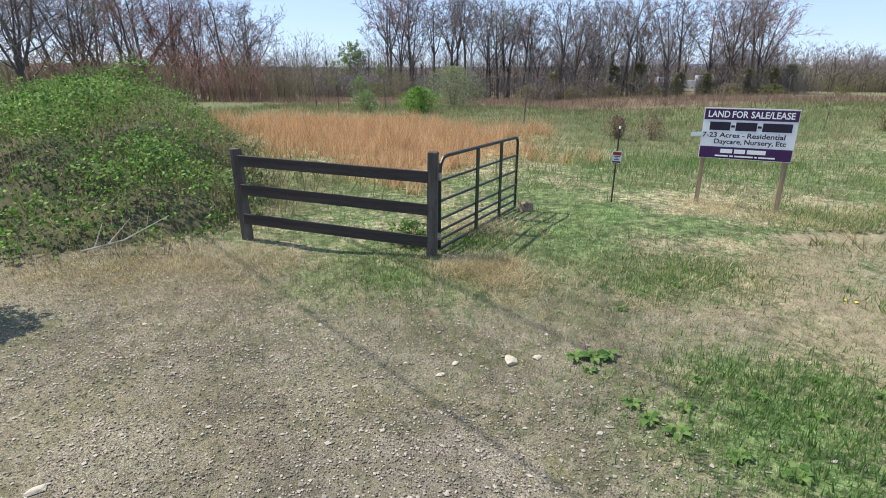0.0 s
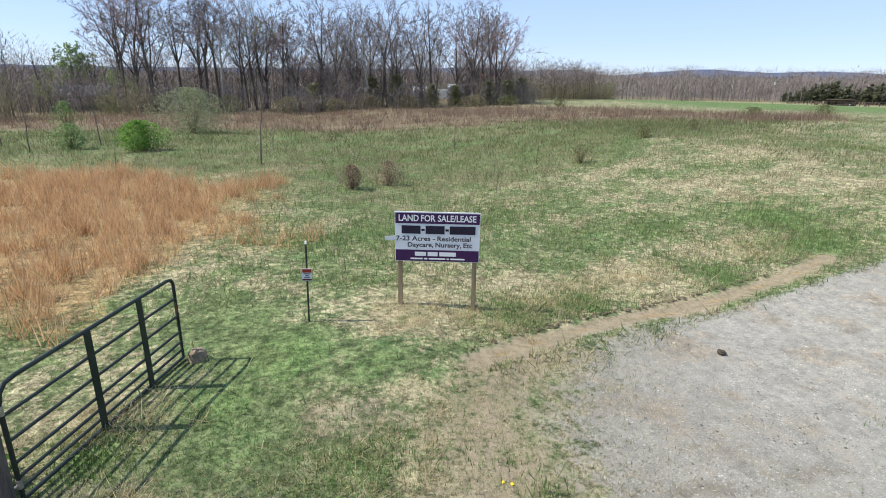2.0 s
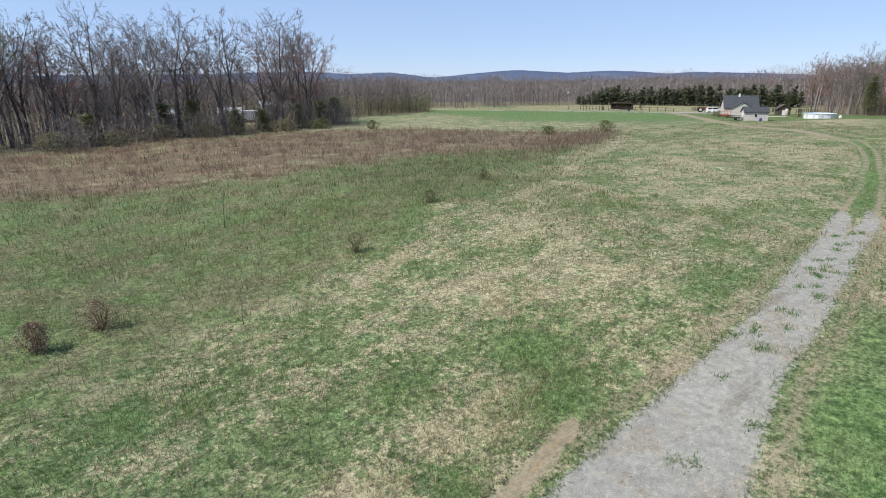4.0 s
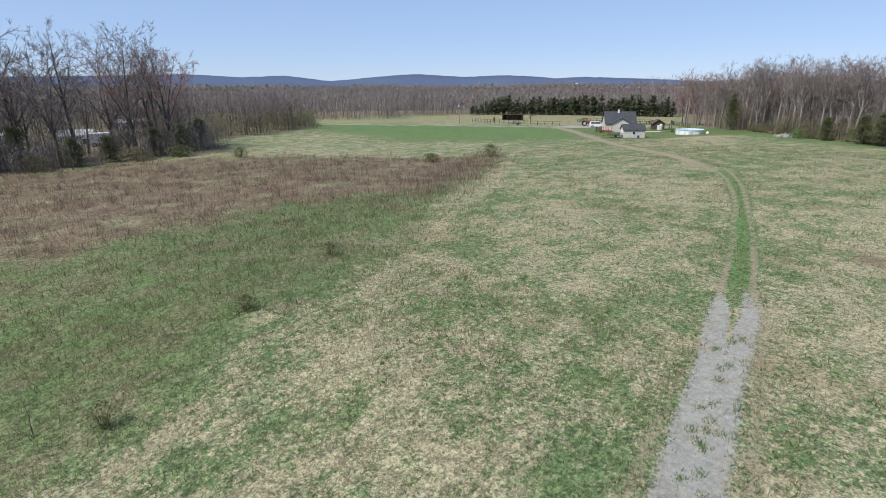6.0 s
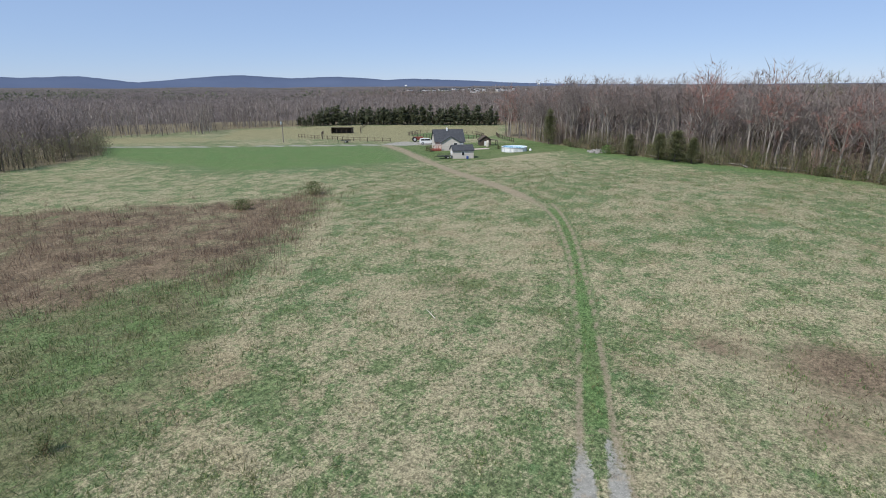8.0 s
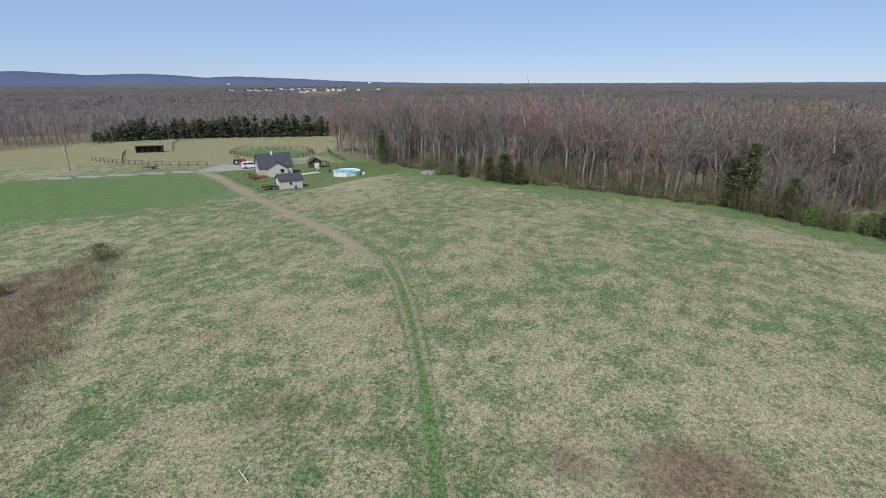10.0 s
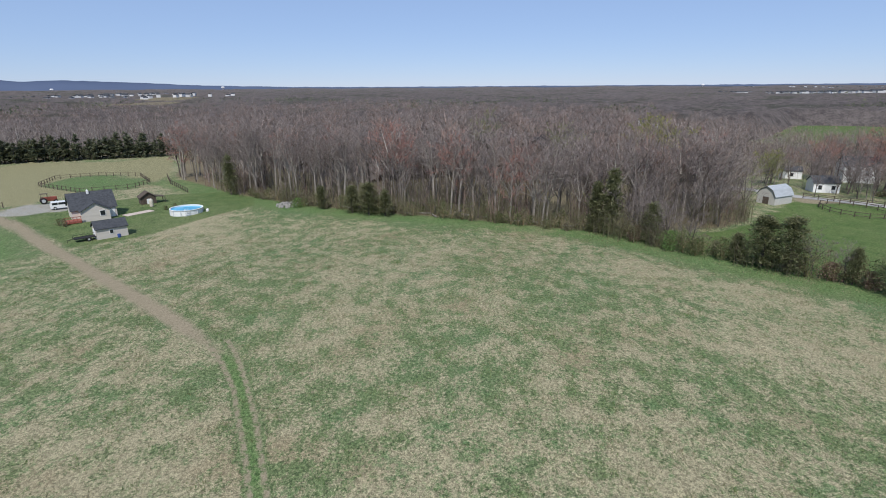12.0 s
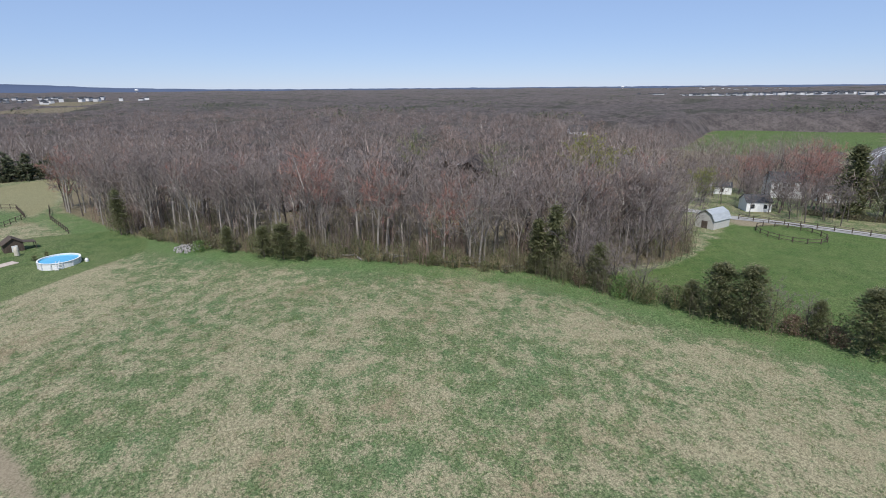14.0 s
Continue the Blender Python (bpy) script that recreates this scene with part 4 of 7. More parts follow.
# trees behind the thicket
for x, y, h, k, c in ((-24, 26.5, 12, 7, 0), (-45, 70, 17.7, 6, 1), (-52, 68, 18.9, 7, 0), (-60, 62, 18.9, 6, 1), (-40, 76, 14, 7, 1), (-66, 60, 20.1, 6, 0), (-34, 78, 12, 6, 0), (-57, 80, 21.2, 7, 1), (-48, 84, 20.1, 6, 1), (-38, 81, 20.1, 6, 0), (-36, 84, 17.7, 7, 0), (-42, 80, 18.9, 2, 1), (-48, 76, 21.2, 6, 0), (-46, 80, 18.9, 7, 0), (-52, 77, 20.1, 3, 2), (-55, 73, 21.2, 7, 0), (-58, 72, 20.1, 6, 0), (-62, 72, 18.9, 2, 1), (-66, 68, 21.2, 6, 0), (-70, 66, 20.1, 0, 0), (-60, 82, 18.9, 4, 1), (-50, 88, 20.1, 4, 1), (-41, 92, 17.7, 2, 1), (-34, 92, 11, 4, 0), (-31, 97, 9, 2, 0), (-27, 100, 8.5, 4, 2), (-24, 104, 8, 2, 0), (-29.5, 103, 8, 0, 0), (-76, 70, 21.2, 5, 0), (-70, 80, 20.1, 3, 1), (-36, 100, 7, 3, 0)):
    plant_tree(x, y, h * 0.9, k, ("bare tree with dark red buds" if c == 1 else "tree with fresh green buds" if c == 2 else BARE), False, c, "trees behind the thicket")


# ---- deep woods and far woods, as stuff ----
def simple_trees(x, y, high, twigs, wide=0.07, low=0.12, lean=True):
    """Trunks and limbs, and twigs, as thin triangles, many trees at once."""
    n = len(x)
    z = ground(x, y)
    at = lambda px, py, pz: np.stack([px, py, pz], -1)
    wood = []
    a = rng.uniform(0, math.tau, n)
    mx, my, tx, ty = (rng.normal(0, k, n) * high / 16 for k in (0.25, 0.25, 0.6, 0.6))
    for k in range(2):
        dx, dy = np.cos(a + k * 1.57) * high * 0.0075, np.sin(a + k * 1.57) * high * 0.0075
        if lean:
            wood.append(np.stack([at(x - dx, y - dy, z - 0.3), at(x + dx, y + dy, z - 0.3), at(x + tx, y + ty, z + high * 0.93)], 1))
        else:
            foot, mid = (at(x - dx, y - dy, z - 0.3), at(x + dx, y + dy, z - 0.3)), (at(x + mx - dx * 0.6, y + my - dy * 0.6, z + high * 0.42), at(x + mx + dx * 0.6, y + my + dy * 0.6, z + high * 0.42))
            wood += [np.stack([foot[0], foot[1], mid[1]], 1), np.stack([foot[0], mid[1], mid[0]], 1), np.stack([mid[0], mid[1], at(x + tx, y + ty, z + high * 0.95)], 1)]
    for k in range(4 if lean else 7):
        b, f0 = rng.uniform(0, math.tau, n), rng.uniform(0.3, 0.6, n)
        f1, rr = f0 + rng.uniform(0.16, 0.36, n), rng.uniform(0.1, 0.26, n) * high
        w = high * 0.0045
        wood.append(np.stack([at(x + mx, y + my, z + high * f0), at(x + mx + np.sin(b) * w * 2, y + my - np.cos(b) * w * 2, z + high * f0 + w), at(x + mx + np.cos(b) * rr, y + my + np.sin(b) * rr, z + high * f1)], 1))
    m = n * twigs
    i = np.repeat(np.arange(n), twigs)
    f = low + (0.92 - low) * rng.random(m) ** 0.75
    rad = high[i] * 0.31 * rng.random(m) ** 0.5 * np.sqrt(np.clip(1.0 - ((f - 0.56) / 0.37) ** 2, 0.012, 1))
    b = rng.uniform(0, math.tau, m)
    px, py, pz = x[i] + mx[i] + np.cos(b) * rad, y[i] + my[i] + np.sin(b) * rad, z[i] + high[i] * f
    long = high[i] * rng.uniform(0.055, 0.13, m)
    ox, oy, oz = np.cos(b) * 0.5 + rng.normal(0, 0.3, m), np.sin(b) * 0.5 + rng.normal(0, 0.3, m), 0.5 + rng.normal(0, 0.3, m)
    c = rng.uniform(0, math.tau, m)
    w = wide * high[i] / 16 * rng.uniform(0.6, 1.5, m)
    wx, wy = np.cos(c) * w, np.sin(c) * w
    crown = np.stack([at(px - wx, py - wy, pz), at(px + wx, py + wy, pz), at(px + ox * long, py + oy * long, pz + oz * long)], 1)
    return np.concatenate(wood), crown


def tri_mesh(name, v, mat):
    return mesh_np(name, v.reshape(-1, 3), np.arange(len(v) * 3).reshape(-1, 3), mat)


def plant_woods(x, y, high, twigs, wide, label, bark, low=0.3, lean=True, mat=None):
    """A stand of many trees: their trunks, and their crowns of twigs."""
    wood, crown = simple_trees(x, y, high, twigs, wide, low, lean)
    w = thing("woods", label, "woods", kind="stuff")
    part("trunks", tri_mesh("trunks", wood, bark), None, w)
    part("crowns", tri_mesh("crowns", crown, mat or M_CROWN), None, w)


M_TRUNKS = leafy("mixed_trunks", [(0.12, 0.1, 0.088), (0.24, 0.21, 0.188), (0.46, 0.42, 0.385)], 0.9, 0.3, 0)
x, y = scatter(9000, 120, 620, -150, 360, lambda x, y: (inside(WOODS, x, y) > 4) & (rng.random(len(x)) < np.clip((190 / (np.hypot(x - 40, y - 10) + 1)) ** 1.7, 0.12, 1)))
plant_woods(x, y, 15.2 + 2.2 * np.sin(x * 0.09) * np.cos(y * 0.11) + rng.normal(0, 1.7, len(x)), 190, 0.05, "deep bare deciduous woods", M_TRUNKS, 0.2, False)
x, y = scatter(200, -90, 60, 118, 165, lambda x, y: near_line([(28, 80), (58, 160)], x, y) > 3)
plant_woods(x, y, rng.uniform(9, 15, len(x)), 80, 0.056, "bare woods behind the tree line", M_BARK, mat=M_TWIG)
x, y = scatter(1500, 140, 460, 60, 400, lambda x, y: (np.hypot(x - 40, y - 10) > 262 + 0.12 * np.abs(y - 150)) & (inside(TAN, x, y) < -8) & (inside(WOODS, x, y) < 10))
plant_woods(x, y, rng.uniform(13, 17, len(x)), 60, 0.056, "bare woods behind the pine row", M_TRUNKS, 0.1, mat=M_TWIG)
x, y = scatter(1700, 140, 330, -230, -80, lambda x, y: (inside(YARD_R, x, y) < -6) & (inside(FIELD_R, x, y) < -8) & (inside(WOODS, x, y) < 4) & (inside(PASTURE, x, y) < -25) & (near_line(HIGHWAY, x, y) > 14) & (near_line(PAVED, x, y) > 14))
plant_woods(x, y, rng.uniform(8, 13, len(x)), 60, 0.072, "bare woods round the farmstead", M_TRUNKS)
x, y = scatter(2300, -90, 135, 106, 330, lambda x, y: (inside(LEFT_WOODS, x, y) > 0) & (near_line([(28, 80), (58, 160)], x, y) > 3) & (rng.random(len(x)) < np.clip(150 / np.hypot(x - 60, y - 60), 0.2, 1)))
plant_woods(x, y, rng.uniform(7.5, 12.5, len(x)), 80, 0.085, "bare grey woods beyond the hedgerow", M_BARK, 0.08, mat=M_TWIG)
x, y, band = scatter(7000, 130, 340, 60, 300)[0], None, [(140, 232), (175, 216), (203, 204), (240, 182), (256, 165), (268, 132), (278, 100)]
y = rng.uniform(60, 300, len(x))
ok = (near_line(band, x, y) < 34) & (inside(TAN, x, y) < -9) & (np.hypot(x - 40, y - 10) > 225)
x, y = x[ok][:760], y[ok][:760]
plant_woods(x, y, rng.uniform(11, 16.5, len(x)), 80, 0.06, "tall bare woods behind the pine row", M_TRUNKS, 0.1, mat=M_TWIG)
x, y = scatter(900, 140, 240, -150, -78, lambda x, y: (near_line(PAVED, x, y) > 5) & (inside(PASTURE, x, y) < -4) & (inside(WOODS, x, y) < 2) & (np.hypot(x - 157, y + 89) > 6) & (np.hypot(x - 170, y + 106) > 8) & (np.hypot(x - 182, y + 100) > 6) & (np.hypot(x - 145, y + 72) > 9) & (rng.random(len(x)) < 0.3))
plant_woods(x, y, rng.uniform(5, 11, len(x)), 110, 0.088, "bare trees round the farm's yard", M_TRUNKS)
# underwood along the two edges
def brushwood(*of):
    return np.concatenate(simple_trees(*of))


view = lambda x, y: near_line([(28, 80), (58, 160)], x, y) > 1.0
v = []
x, y = scatter(9000, 118, 185, -62, 62, lambda x, y: (inside(WOODS, x, y) > -0.6) & (rng.random(len(x)) < np.clip(1.15 - inside(WOODS, x, y) / 30, 0, 1)), 1.3)
v.append(brushwood(x, y, rng.uniform(1.2, 4, len(x)) * rng.uniform(1, 1.9, len(x)), 11, 0.15))
x, y = scatter(3800, -70, 58, 101, 124, view, 1.5)
stuff("brushwood", brushwood(x, y, rng.uniform(1.8, 5.8, len(x)), 16, 0.18), M_TWIG, "dark bare brushwood under the tree line", "brush")
hedge = [(50, 106), (57, 108), (66, 124), (82, 131), (101, 138), (116, 160), (134, 218)]
q = np.array([along(hedge, f) for f in rng.random(1500)])
d = rng.uniform(-1, 9, len(q))
x, y = q[:, 0] - q[:, 3] * d + rng.normal(0, 1, len(q)), q[:, 1] + q[:, 2] * d + rng.normal(0, 1, len(q))
v.append(brushwood(x, y, rng.uniform(1.5, 6.0, len(x)), 14, 0.36))
x, y = scatter(1400, 98, 128, -46, -22, lambda x, y: near_line([(126, -25), (115, -31.5), (105, -37.8), (99, -43)], x, y) < 2.2, 0.9)
v.append(brushwood(x, y, rng.uniform(1.5, 5.5, len(x)), 16, 0.14))
x, y = scatter(2500, -95, -12, 44, 106, lambda x, y: (inside([(-12, 96), (-24, 76), (-36, 62), (-60, 52), (-95, 45), (-95, 106), (-12, 106)], x, y) > 0), 1.4)
v.append(brushwood(x, y, rng.uniform(2, 7, len(x)), 18, 0.14))
x, y = scatter(6000, -60, 135, 108, 260, lambda x, y: (inside(LEFT_WOODS, x, y) > 0) & (near_line([(28, 80), (58, 160)], x, y) > 3) & (rng.random(len(x)) < 0.5), 2.0)
v.append(brushwood(x, y, rng.uniform(2, 6.5, len(x)), 8, 0.3))
x, y = scatter(4200, 118, 185, -62, 62, lambda x, y: (inside(WOODS, x, y) > 0) & (inside(WOODS, x, y) < 15) & (rng.random(len(x)) < 0.9), 1.3)
stuff("brushwood", brushwood(x, y, rng.uniform(2.5, 7, len(x)), 12, 0.1), M_CROWN, "grey bare saplings and brushwood in the woods' edge", "brush")
x, y = np.concatenate([rng.normal(-41, 4.5, 130), rng.normal(-55, 4, 90), rng.normal(-33, 3, 50)]), np.concatenate([rng.normal(68, 4, 130), rng.normal(63, 4, 90), rng.normal(72, 3, 50)])
stuff("red_brush", brushwood(x, y, rng.uniform(2.5, 8, len(x)), 40, 0.1), M_TWIG_RED, "rust-red budding brush under bare trees", "brush")
stuff("underwood", v, M_UNDER, "tangled olive-brown underwood along the wood's edge", "brush")

# far woods: a lumpy roof of twigs to the skyline, with single crowns standing out of it
TOWN = [(1590, 730, 260, 200, 110), (1420, -1080, 240, 240, 50), (1290, -1190, 240, 220, 55), (1180, -1290, 220, 220, 55), (1050, -1380, 220, 220, 50), (2500, -1900, 500, 500, 60)]


def far_cover(x, y):
    far = np.hypot(x - 40, y - 10)
    c = sm(300, 345, far)
    c = np.maximum(c, sm(25, 45, inside(WOODS, x, y)))
    c = c * sm(4, -12, inside(FIELD_R, x, y)) * sm(3, -10, inside(YARD_R, x, y)) * sm(5, 16, near_line(HIGHWAY, x, y))
    for cx, cy, sx, sy, n in TOWN:
        c = c * (1 - 0.6 * np.exp(-((x - cx) / sx) ** 2 - ((y - cy) / sy) ** 2))
    for cx, cy, r in ((800, 330, 90), (545, 140, 16), (530, 98, 18), (436, -25, 18), (360, -140, 16), (660, 60, 30), (1040, 450, 120), (830, -610, 110), (740, -700, 120), (690, -760, 120), (1250, -250, 120), (900, -420, 140), (1500, 500, 150), (700, 620, 80)):
        c = c * sm(r * 0.6, r, np.hypot((x - cx) * 0.5, y - cy))
    return c


def make_canopy_mat():
    s = Shade("far_treetops", 0.95)
    s.p.inputs["Specular IOR Level"].default_value = 0.05
    a, b, c = s.noise(0.012, 4, 0.6), s.noise(0.11, 3, 0.7), s.noise(0.6, 3, 0.8)
    col = s.mix(s.step(s.math("ADD", s.math("MULTIPLY", b, 0.55), s.math("MULTIPLY", c, 0.45)), 0.36, 0.64), (0.1, 0.088, 0.085), (0.215, 0.185, 0.174))
    col = s.mix(s.math("MULTIPLY", s.step(a, 0.5, 0.66), 0.55), col, (0.06, 0.072, 0.045))
    s.bump(s.math("ADD", b, c), 1.0, 3.0)
    return s.done(col)


M_CANOPY = make_canopy_mat()
M_FAR_TWIG = leafy("far_twigs", [(0.115, 0.098, 0.092), (0.19, 0.162, 0.15), (0.28, 0.242, 0.225)], 0.95, 0.02)
rings = np.concatenate([np.linspace(140, 420, 48), np.geomspace(430, 4650, 70)])
turns = np.radians(np.arange(0, 360, 0.75))
R, A = np.meshgrid(rings, turns, indexing="ij")
CX, CY = 40 + R * np.cos(A), 10 + R * np.sin(A)
cover = far_cover(CX, CY)
CZ = ground(CX, CY) + cover * (10.5 + rng.normal(0, 1.0, R.shape)) - (1 - cover) * 3
ci = np.arange(R.size).reshape(R.shape)
cj = np.roll(ci, -1, axis=1)
cq = np.stack([ci[:-1], ci[1:], cj[1:], cj[:-1]], -1).reshape(-1, 4)
cq = cq[cover.ravel()[cq].max(1) > 0.02]
tagged(new("far_woods", smooth(mesh_np("far_woods", np.stack([CX, CY, CZ], -1).reshape(-1, 3), cq, M_CANOPY))), "bare brown woods reaching to the skyline", "woods", kind="stuff")
r, a = np.exp(rng.uniform(math.log(300), math.log(1900), 17000)), np.radians(rng.uniform(-60, 138, 17000))
x, y = 40 + r * np.cos(a), 10 + r * np.sin(a)
ok = (far_cover(x, y) > 0.6)
x, y, r = x[ok], y[ok], r[ok]
stuff("far_crowns", brushwood(x, y, rng.uniform(10, 14, len(x)), 7, 0.26), M_FAR_TWIG, "bare treetops of the far woods", "woods")

a, r = np.radians(rng.uniform(-60, 100, 70)), np.exp(rng.uniform(math.log(360), math.log(2200), 70))
i = rng.integers(0, 70, 2400)
x, y = 40 + (r * np.cos(a))[i] + rng.normal(0, 18, 2400) * (r[i] / 600), 10 + (r * np.sin(a))[i] + rng.normal(0, 18, 2400) * (r[i] / 600)
ok = far_cover(x, y) > 0.6
x, y = x[ok], y[ok]
stuff("far_evergreens", brushwood(x, y, rng.uniform(12, 18, len(x)), 12, 0.8), M_PINE, "dark green evergreens among the far woods", "woods")
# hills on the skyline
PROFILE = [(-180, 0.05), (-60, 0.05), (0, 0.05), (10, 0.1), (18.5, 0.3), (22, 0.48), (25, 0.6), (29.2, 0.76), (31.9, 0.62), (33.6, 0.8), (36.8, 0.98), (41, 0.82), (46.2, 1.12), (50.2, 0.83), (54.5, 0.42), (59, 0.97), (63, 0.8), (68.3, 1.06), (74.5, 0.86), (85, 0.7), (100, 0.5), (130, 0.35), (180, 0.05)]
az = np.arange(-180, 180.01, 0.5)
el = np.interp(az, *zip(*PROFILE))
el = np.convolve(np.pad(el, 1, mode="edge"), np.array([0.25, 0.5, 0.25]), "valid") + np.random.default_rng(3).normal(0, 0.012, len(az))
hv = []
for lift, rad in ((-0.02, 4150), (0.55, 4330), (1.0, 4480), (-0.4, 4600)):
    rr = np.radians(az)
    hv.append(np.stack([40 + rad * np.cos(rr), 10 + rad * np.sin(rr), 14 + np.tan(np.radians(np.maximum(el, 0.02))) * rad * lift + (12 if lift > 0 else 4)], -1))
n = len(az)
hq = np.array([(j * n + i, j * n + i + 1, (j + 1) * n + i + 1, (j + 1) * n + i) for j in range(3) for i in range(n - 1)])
# wooded hills; the blue of distant haze is painted into the base colour
s = Shade("haze_blue_hills", 1.0)
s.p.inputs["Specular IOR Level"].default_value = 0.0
tagged(new("backdrop", smooth(mesh_np("backdrop", np.concatenate(hv), hq, s.done(s.mix(s.noise(0.004, 4), (0.08, 0.105, 0.17), (0.105, 0.135, 0.21)))))), "low wooded skyline hills painted in blue haze", "hills", kind="structure")


# ---- board fence ----
M_BOARD = plain("dark_stained_board", (0.028, 0.022, 0.022), (0.075, 0.058, 0.052), 3, 0.75, 0, 45, 0.5, 0.004, (0.25, 1, 4))
M_BOARD_TOP = plain("weathered_post", (0.05, 0.042, 0.038), (0.15, 0.125, 0.11), 4, 0.85, 0, 40, 0.6, 0.005, (2, 2, 0.3))
P_L, P_R = Vector((-3.68, 6.52, gz(-3.68, 6.52))), Vector((-0.945, 6.1, gz(-0.945, 6.1)))
fence = thing("board_fence", "dark brown three-board wooden fence panel beside a gate", "fence", Matrix.Translation(P_L))
run = P_R - P_L
turn_f = Matrix.Rotation(math.atan2(run.y, run.x), 4, "Z")
part("post", Soup().box((0.13, 0.11, 1.62), (0, 0, 0.49), turn_f @ pose(0, 0, 0, 0, -2.2, 0), 0.008), M_BOARD_TOP, fence)
part("post", Soup().box((0.13, 0.13, 1.72), run + Vector((0, 0, 0.52)), turn_f @ pose(0, 0, 0, 0, 0.6, 4), 0.01), M_BOARD_TOP, fence)
for zl, zr in ((1.145, 1.065), (0.745, 0.635), (0.325, 0.2)):
    a, b = Vector((0.03, -0.075, zl)), run + Vector((-0.06, -0.055, zr))
    d = b - a
    m = Matrix.Translation(a.lerp(b, 0.5)) @ d.to_track_quat("X", "Z").to_matrix().to_4x4()
    part("rail", Soup().box((d.length, 0.038, 0.15), bevel=0.006), M_BOARD, fence, m=m)

# ---- tube gate ----
M_STEEL = plain("dark_green_gate_paint", (0.012, 0.02, 0.019), (0.03, 0.042, 0.04), 5, 0.42, 0.1, 80, 0.1, 0.001)
G0, G1 = Vector((-0.86, 6.22, gz(-0.86, 6.22) + 0.06)), Vector((0.3, 8.8, gz(0.3, 8.8) + 0.05))
gate = thing("tube_gate", "dark green tubular steel farm gate standing open", "gate", Matrix.Translation(G0))
gd = G1 - G0
GL, GH = gd.length, 1.24
gu = gd.normalized()
at_gate = lambda u, z: gu * u + Vector((0, 0, z))
bow = [at_gate(0, 0)] + [at_gate(0, GH * 0.84), at_gate(0.03, GH * 0.93), at_gate(0.1, GH * 0.985), at_gate(0.22, GH)] + [at_gate(GL - 0.12, GH), at_gate(GL - 0.04, GH * 0.985), at_gate(GL, GH * 0.93)] + [at_gate(GL, 0)] + [at_gate(0, 0)]
part("gate_frame", Soup().tube(bow, 0.024, 8), M_STEEL, gate)
for k in (0.1, 0.2, 0.33, 0.53, 0.75):
    part("bar", Soup().tube([at_gate(0, GH * k), at_gate(GL, GH * k)], 0.0185, 8), M_STEEL, gate)
for u in (0.4, 0.72):
    part("stay", Soup().box((0.1, 0.016, GH), at_gate(GL * u, GH / 2) + Vector((gu.y, -gu.x, 0)) * 0.024, Matrix.Rotation(math.atan2(gu.y, gu.x), 4, "Z"), 0.003), M_STEEL, gate)
for z in (0.18, GH * 0.8):
    hinge = Soup().tube([at_gate(-0.11, z), at_gate(0.0, z)], 0.012, 6).tube([at_gate(0, z - 0.05), at_gate(0, z + 0.05)], 0.028, 8)
    part("hinge", hinge, plain("galvanised", (0.3, 0.31, 0.32), (0.5, 0.5, 0.5), 20, 0.4, 0.8), gate)
part("chain", Soup().tube([at_gate(GL, GH * 0.74), at_gate(GL - 0.05, GH * 0.6) + Vector((0.03, 0, 0)), at_gate(GL - 0.03, GH * 0.42)], 0.01, 6), plain("rusty_chain", (0.06, 0.03, 0.02), (0.16, 0.08, 0.05), 20, 0.7, 0.5), gate)


def rock(name, x, y, size, label, mat, seed, sink=0.25, category="stone"):
    r = random.Random(seed)
    bm = bmesh.new()
    for k in range(26):
        p = Vector((r.gauss(0, 1), r.gauss(0, 1), r.gauss(0, 1))).normalized() * r.uniform(0.44, 0.58)
        bm.verts.new((p.x * size[0], p.y * size[1], p.z * size[2]))
    bmesh.ops.convex_hull(bm, input=bm.verts)
    me = bpy.data.meshes.new(name)
    bm.to_mesh(me)
    bm.free()
    me.materials.append(mat)
    ob = new(name, me)
    ob.matrix_basis = Matrix.Translation((x, y, gz(x, y) + size[2] * (0.5 - sink))) @ Matrix.Rotation(r.uniform(0, 6), 4, "Z")
    return tagged(ob, label, category)


M_STONE = plain("brown_fieldstone", (0.13, 0.095, 0.06), (0.34, 0.27, 0.19), 6, 0.9, 0, 40, 0.7, 0.02)
M_PALE_STONE = plain("pale_stone", (0.36, 0.315, 0.245), (0.52, 0.47, 0.38), 9, 0.9, 0, 60, 0.5, 0.01)
rock("stone", 0.5, 8.72, (0.36, 0.26, 0.24), "brown fieldstone block holding the gate's end", M_STONE, 4)
for x, y, s, k in ((-0.01, 3.56, 0.2, 1), (0.22, 3.62, 0.12, 2), (-0.62, 3.3, 0.09, 3), (-0.5, 3.5, 0.08, 5), (-2.94, 1.74, 0.13, 6), (-1.3, 3.05, 0.06, 7), (-3.6, 3.9, 0.07, 8), (-1.9, 4.1, 0.06, 9)):
    rock("stone", x, y, (s, s * 0.62, s * 0.2), "small pale stone lying in the gravel", M_PALE_STONE, 20 + k, 0.1)
rock("clod", 8.51, 6.82, (0.16, 0.14, 0.08), "dark clod of earth on the gravel", plain("dark_earth", (0.03, 0.025, 0.02), (0.09, 0.075, 0.06), 8, 0.95), 31, 0.1, "clod")

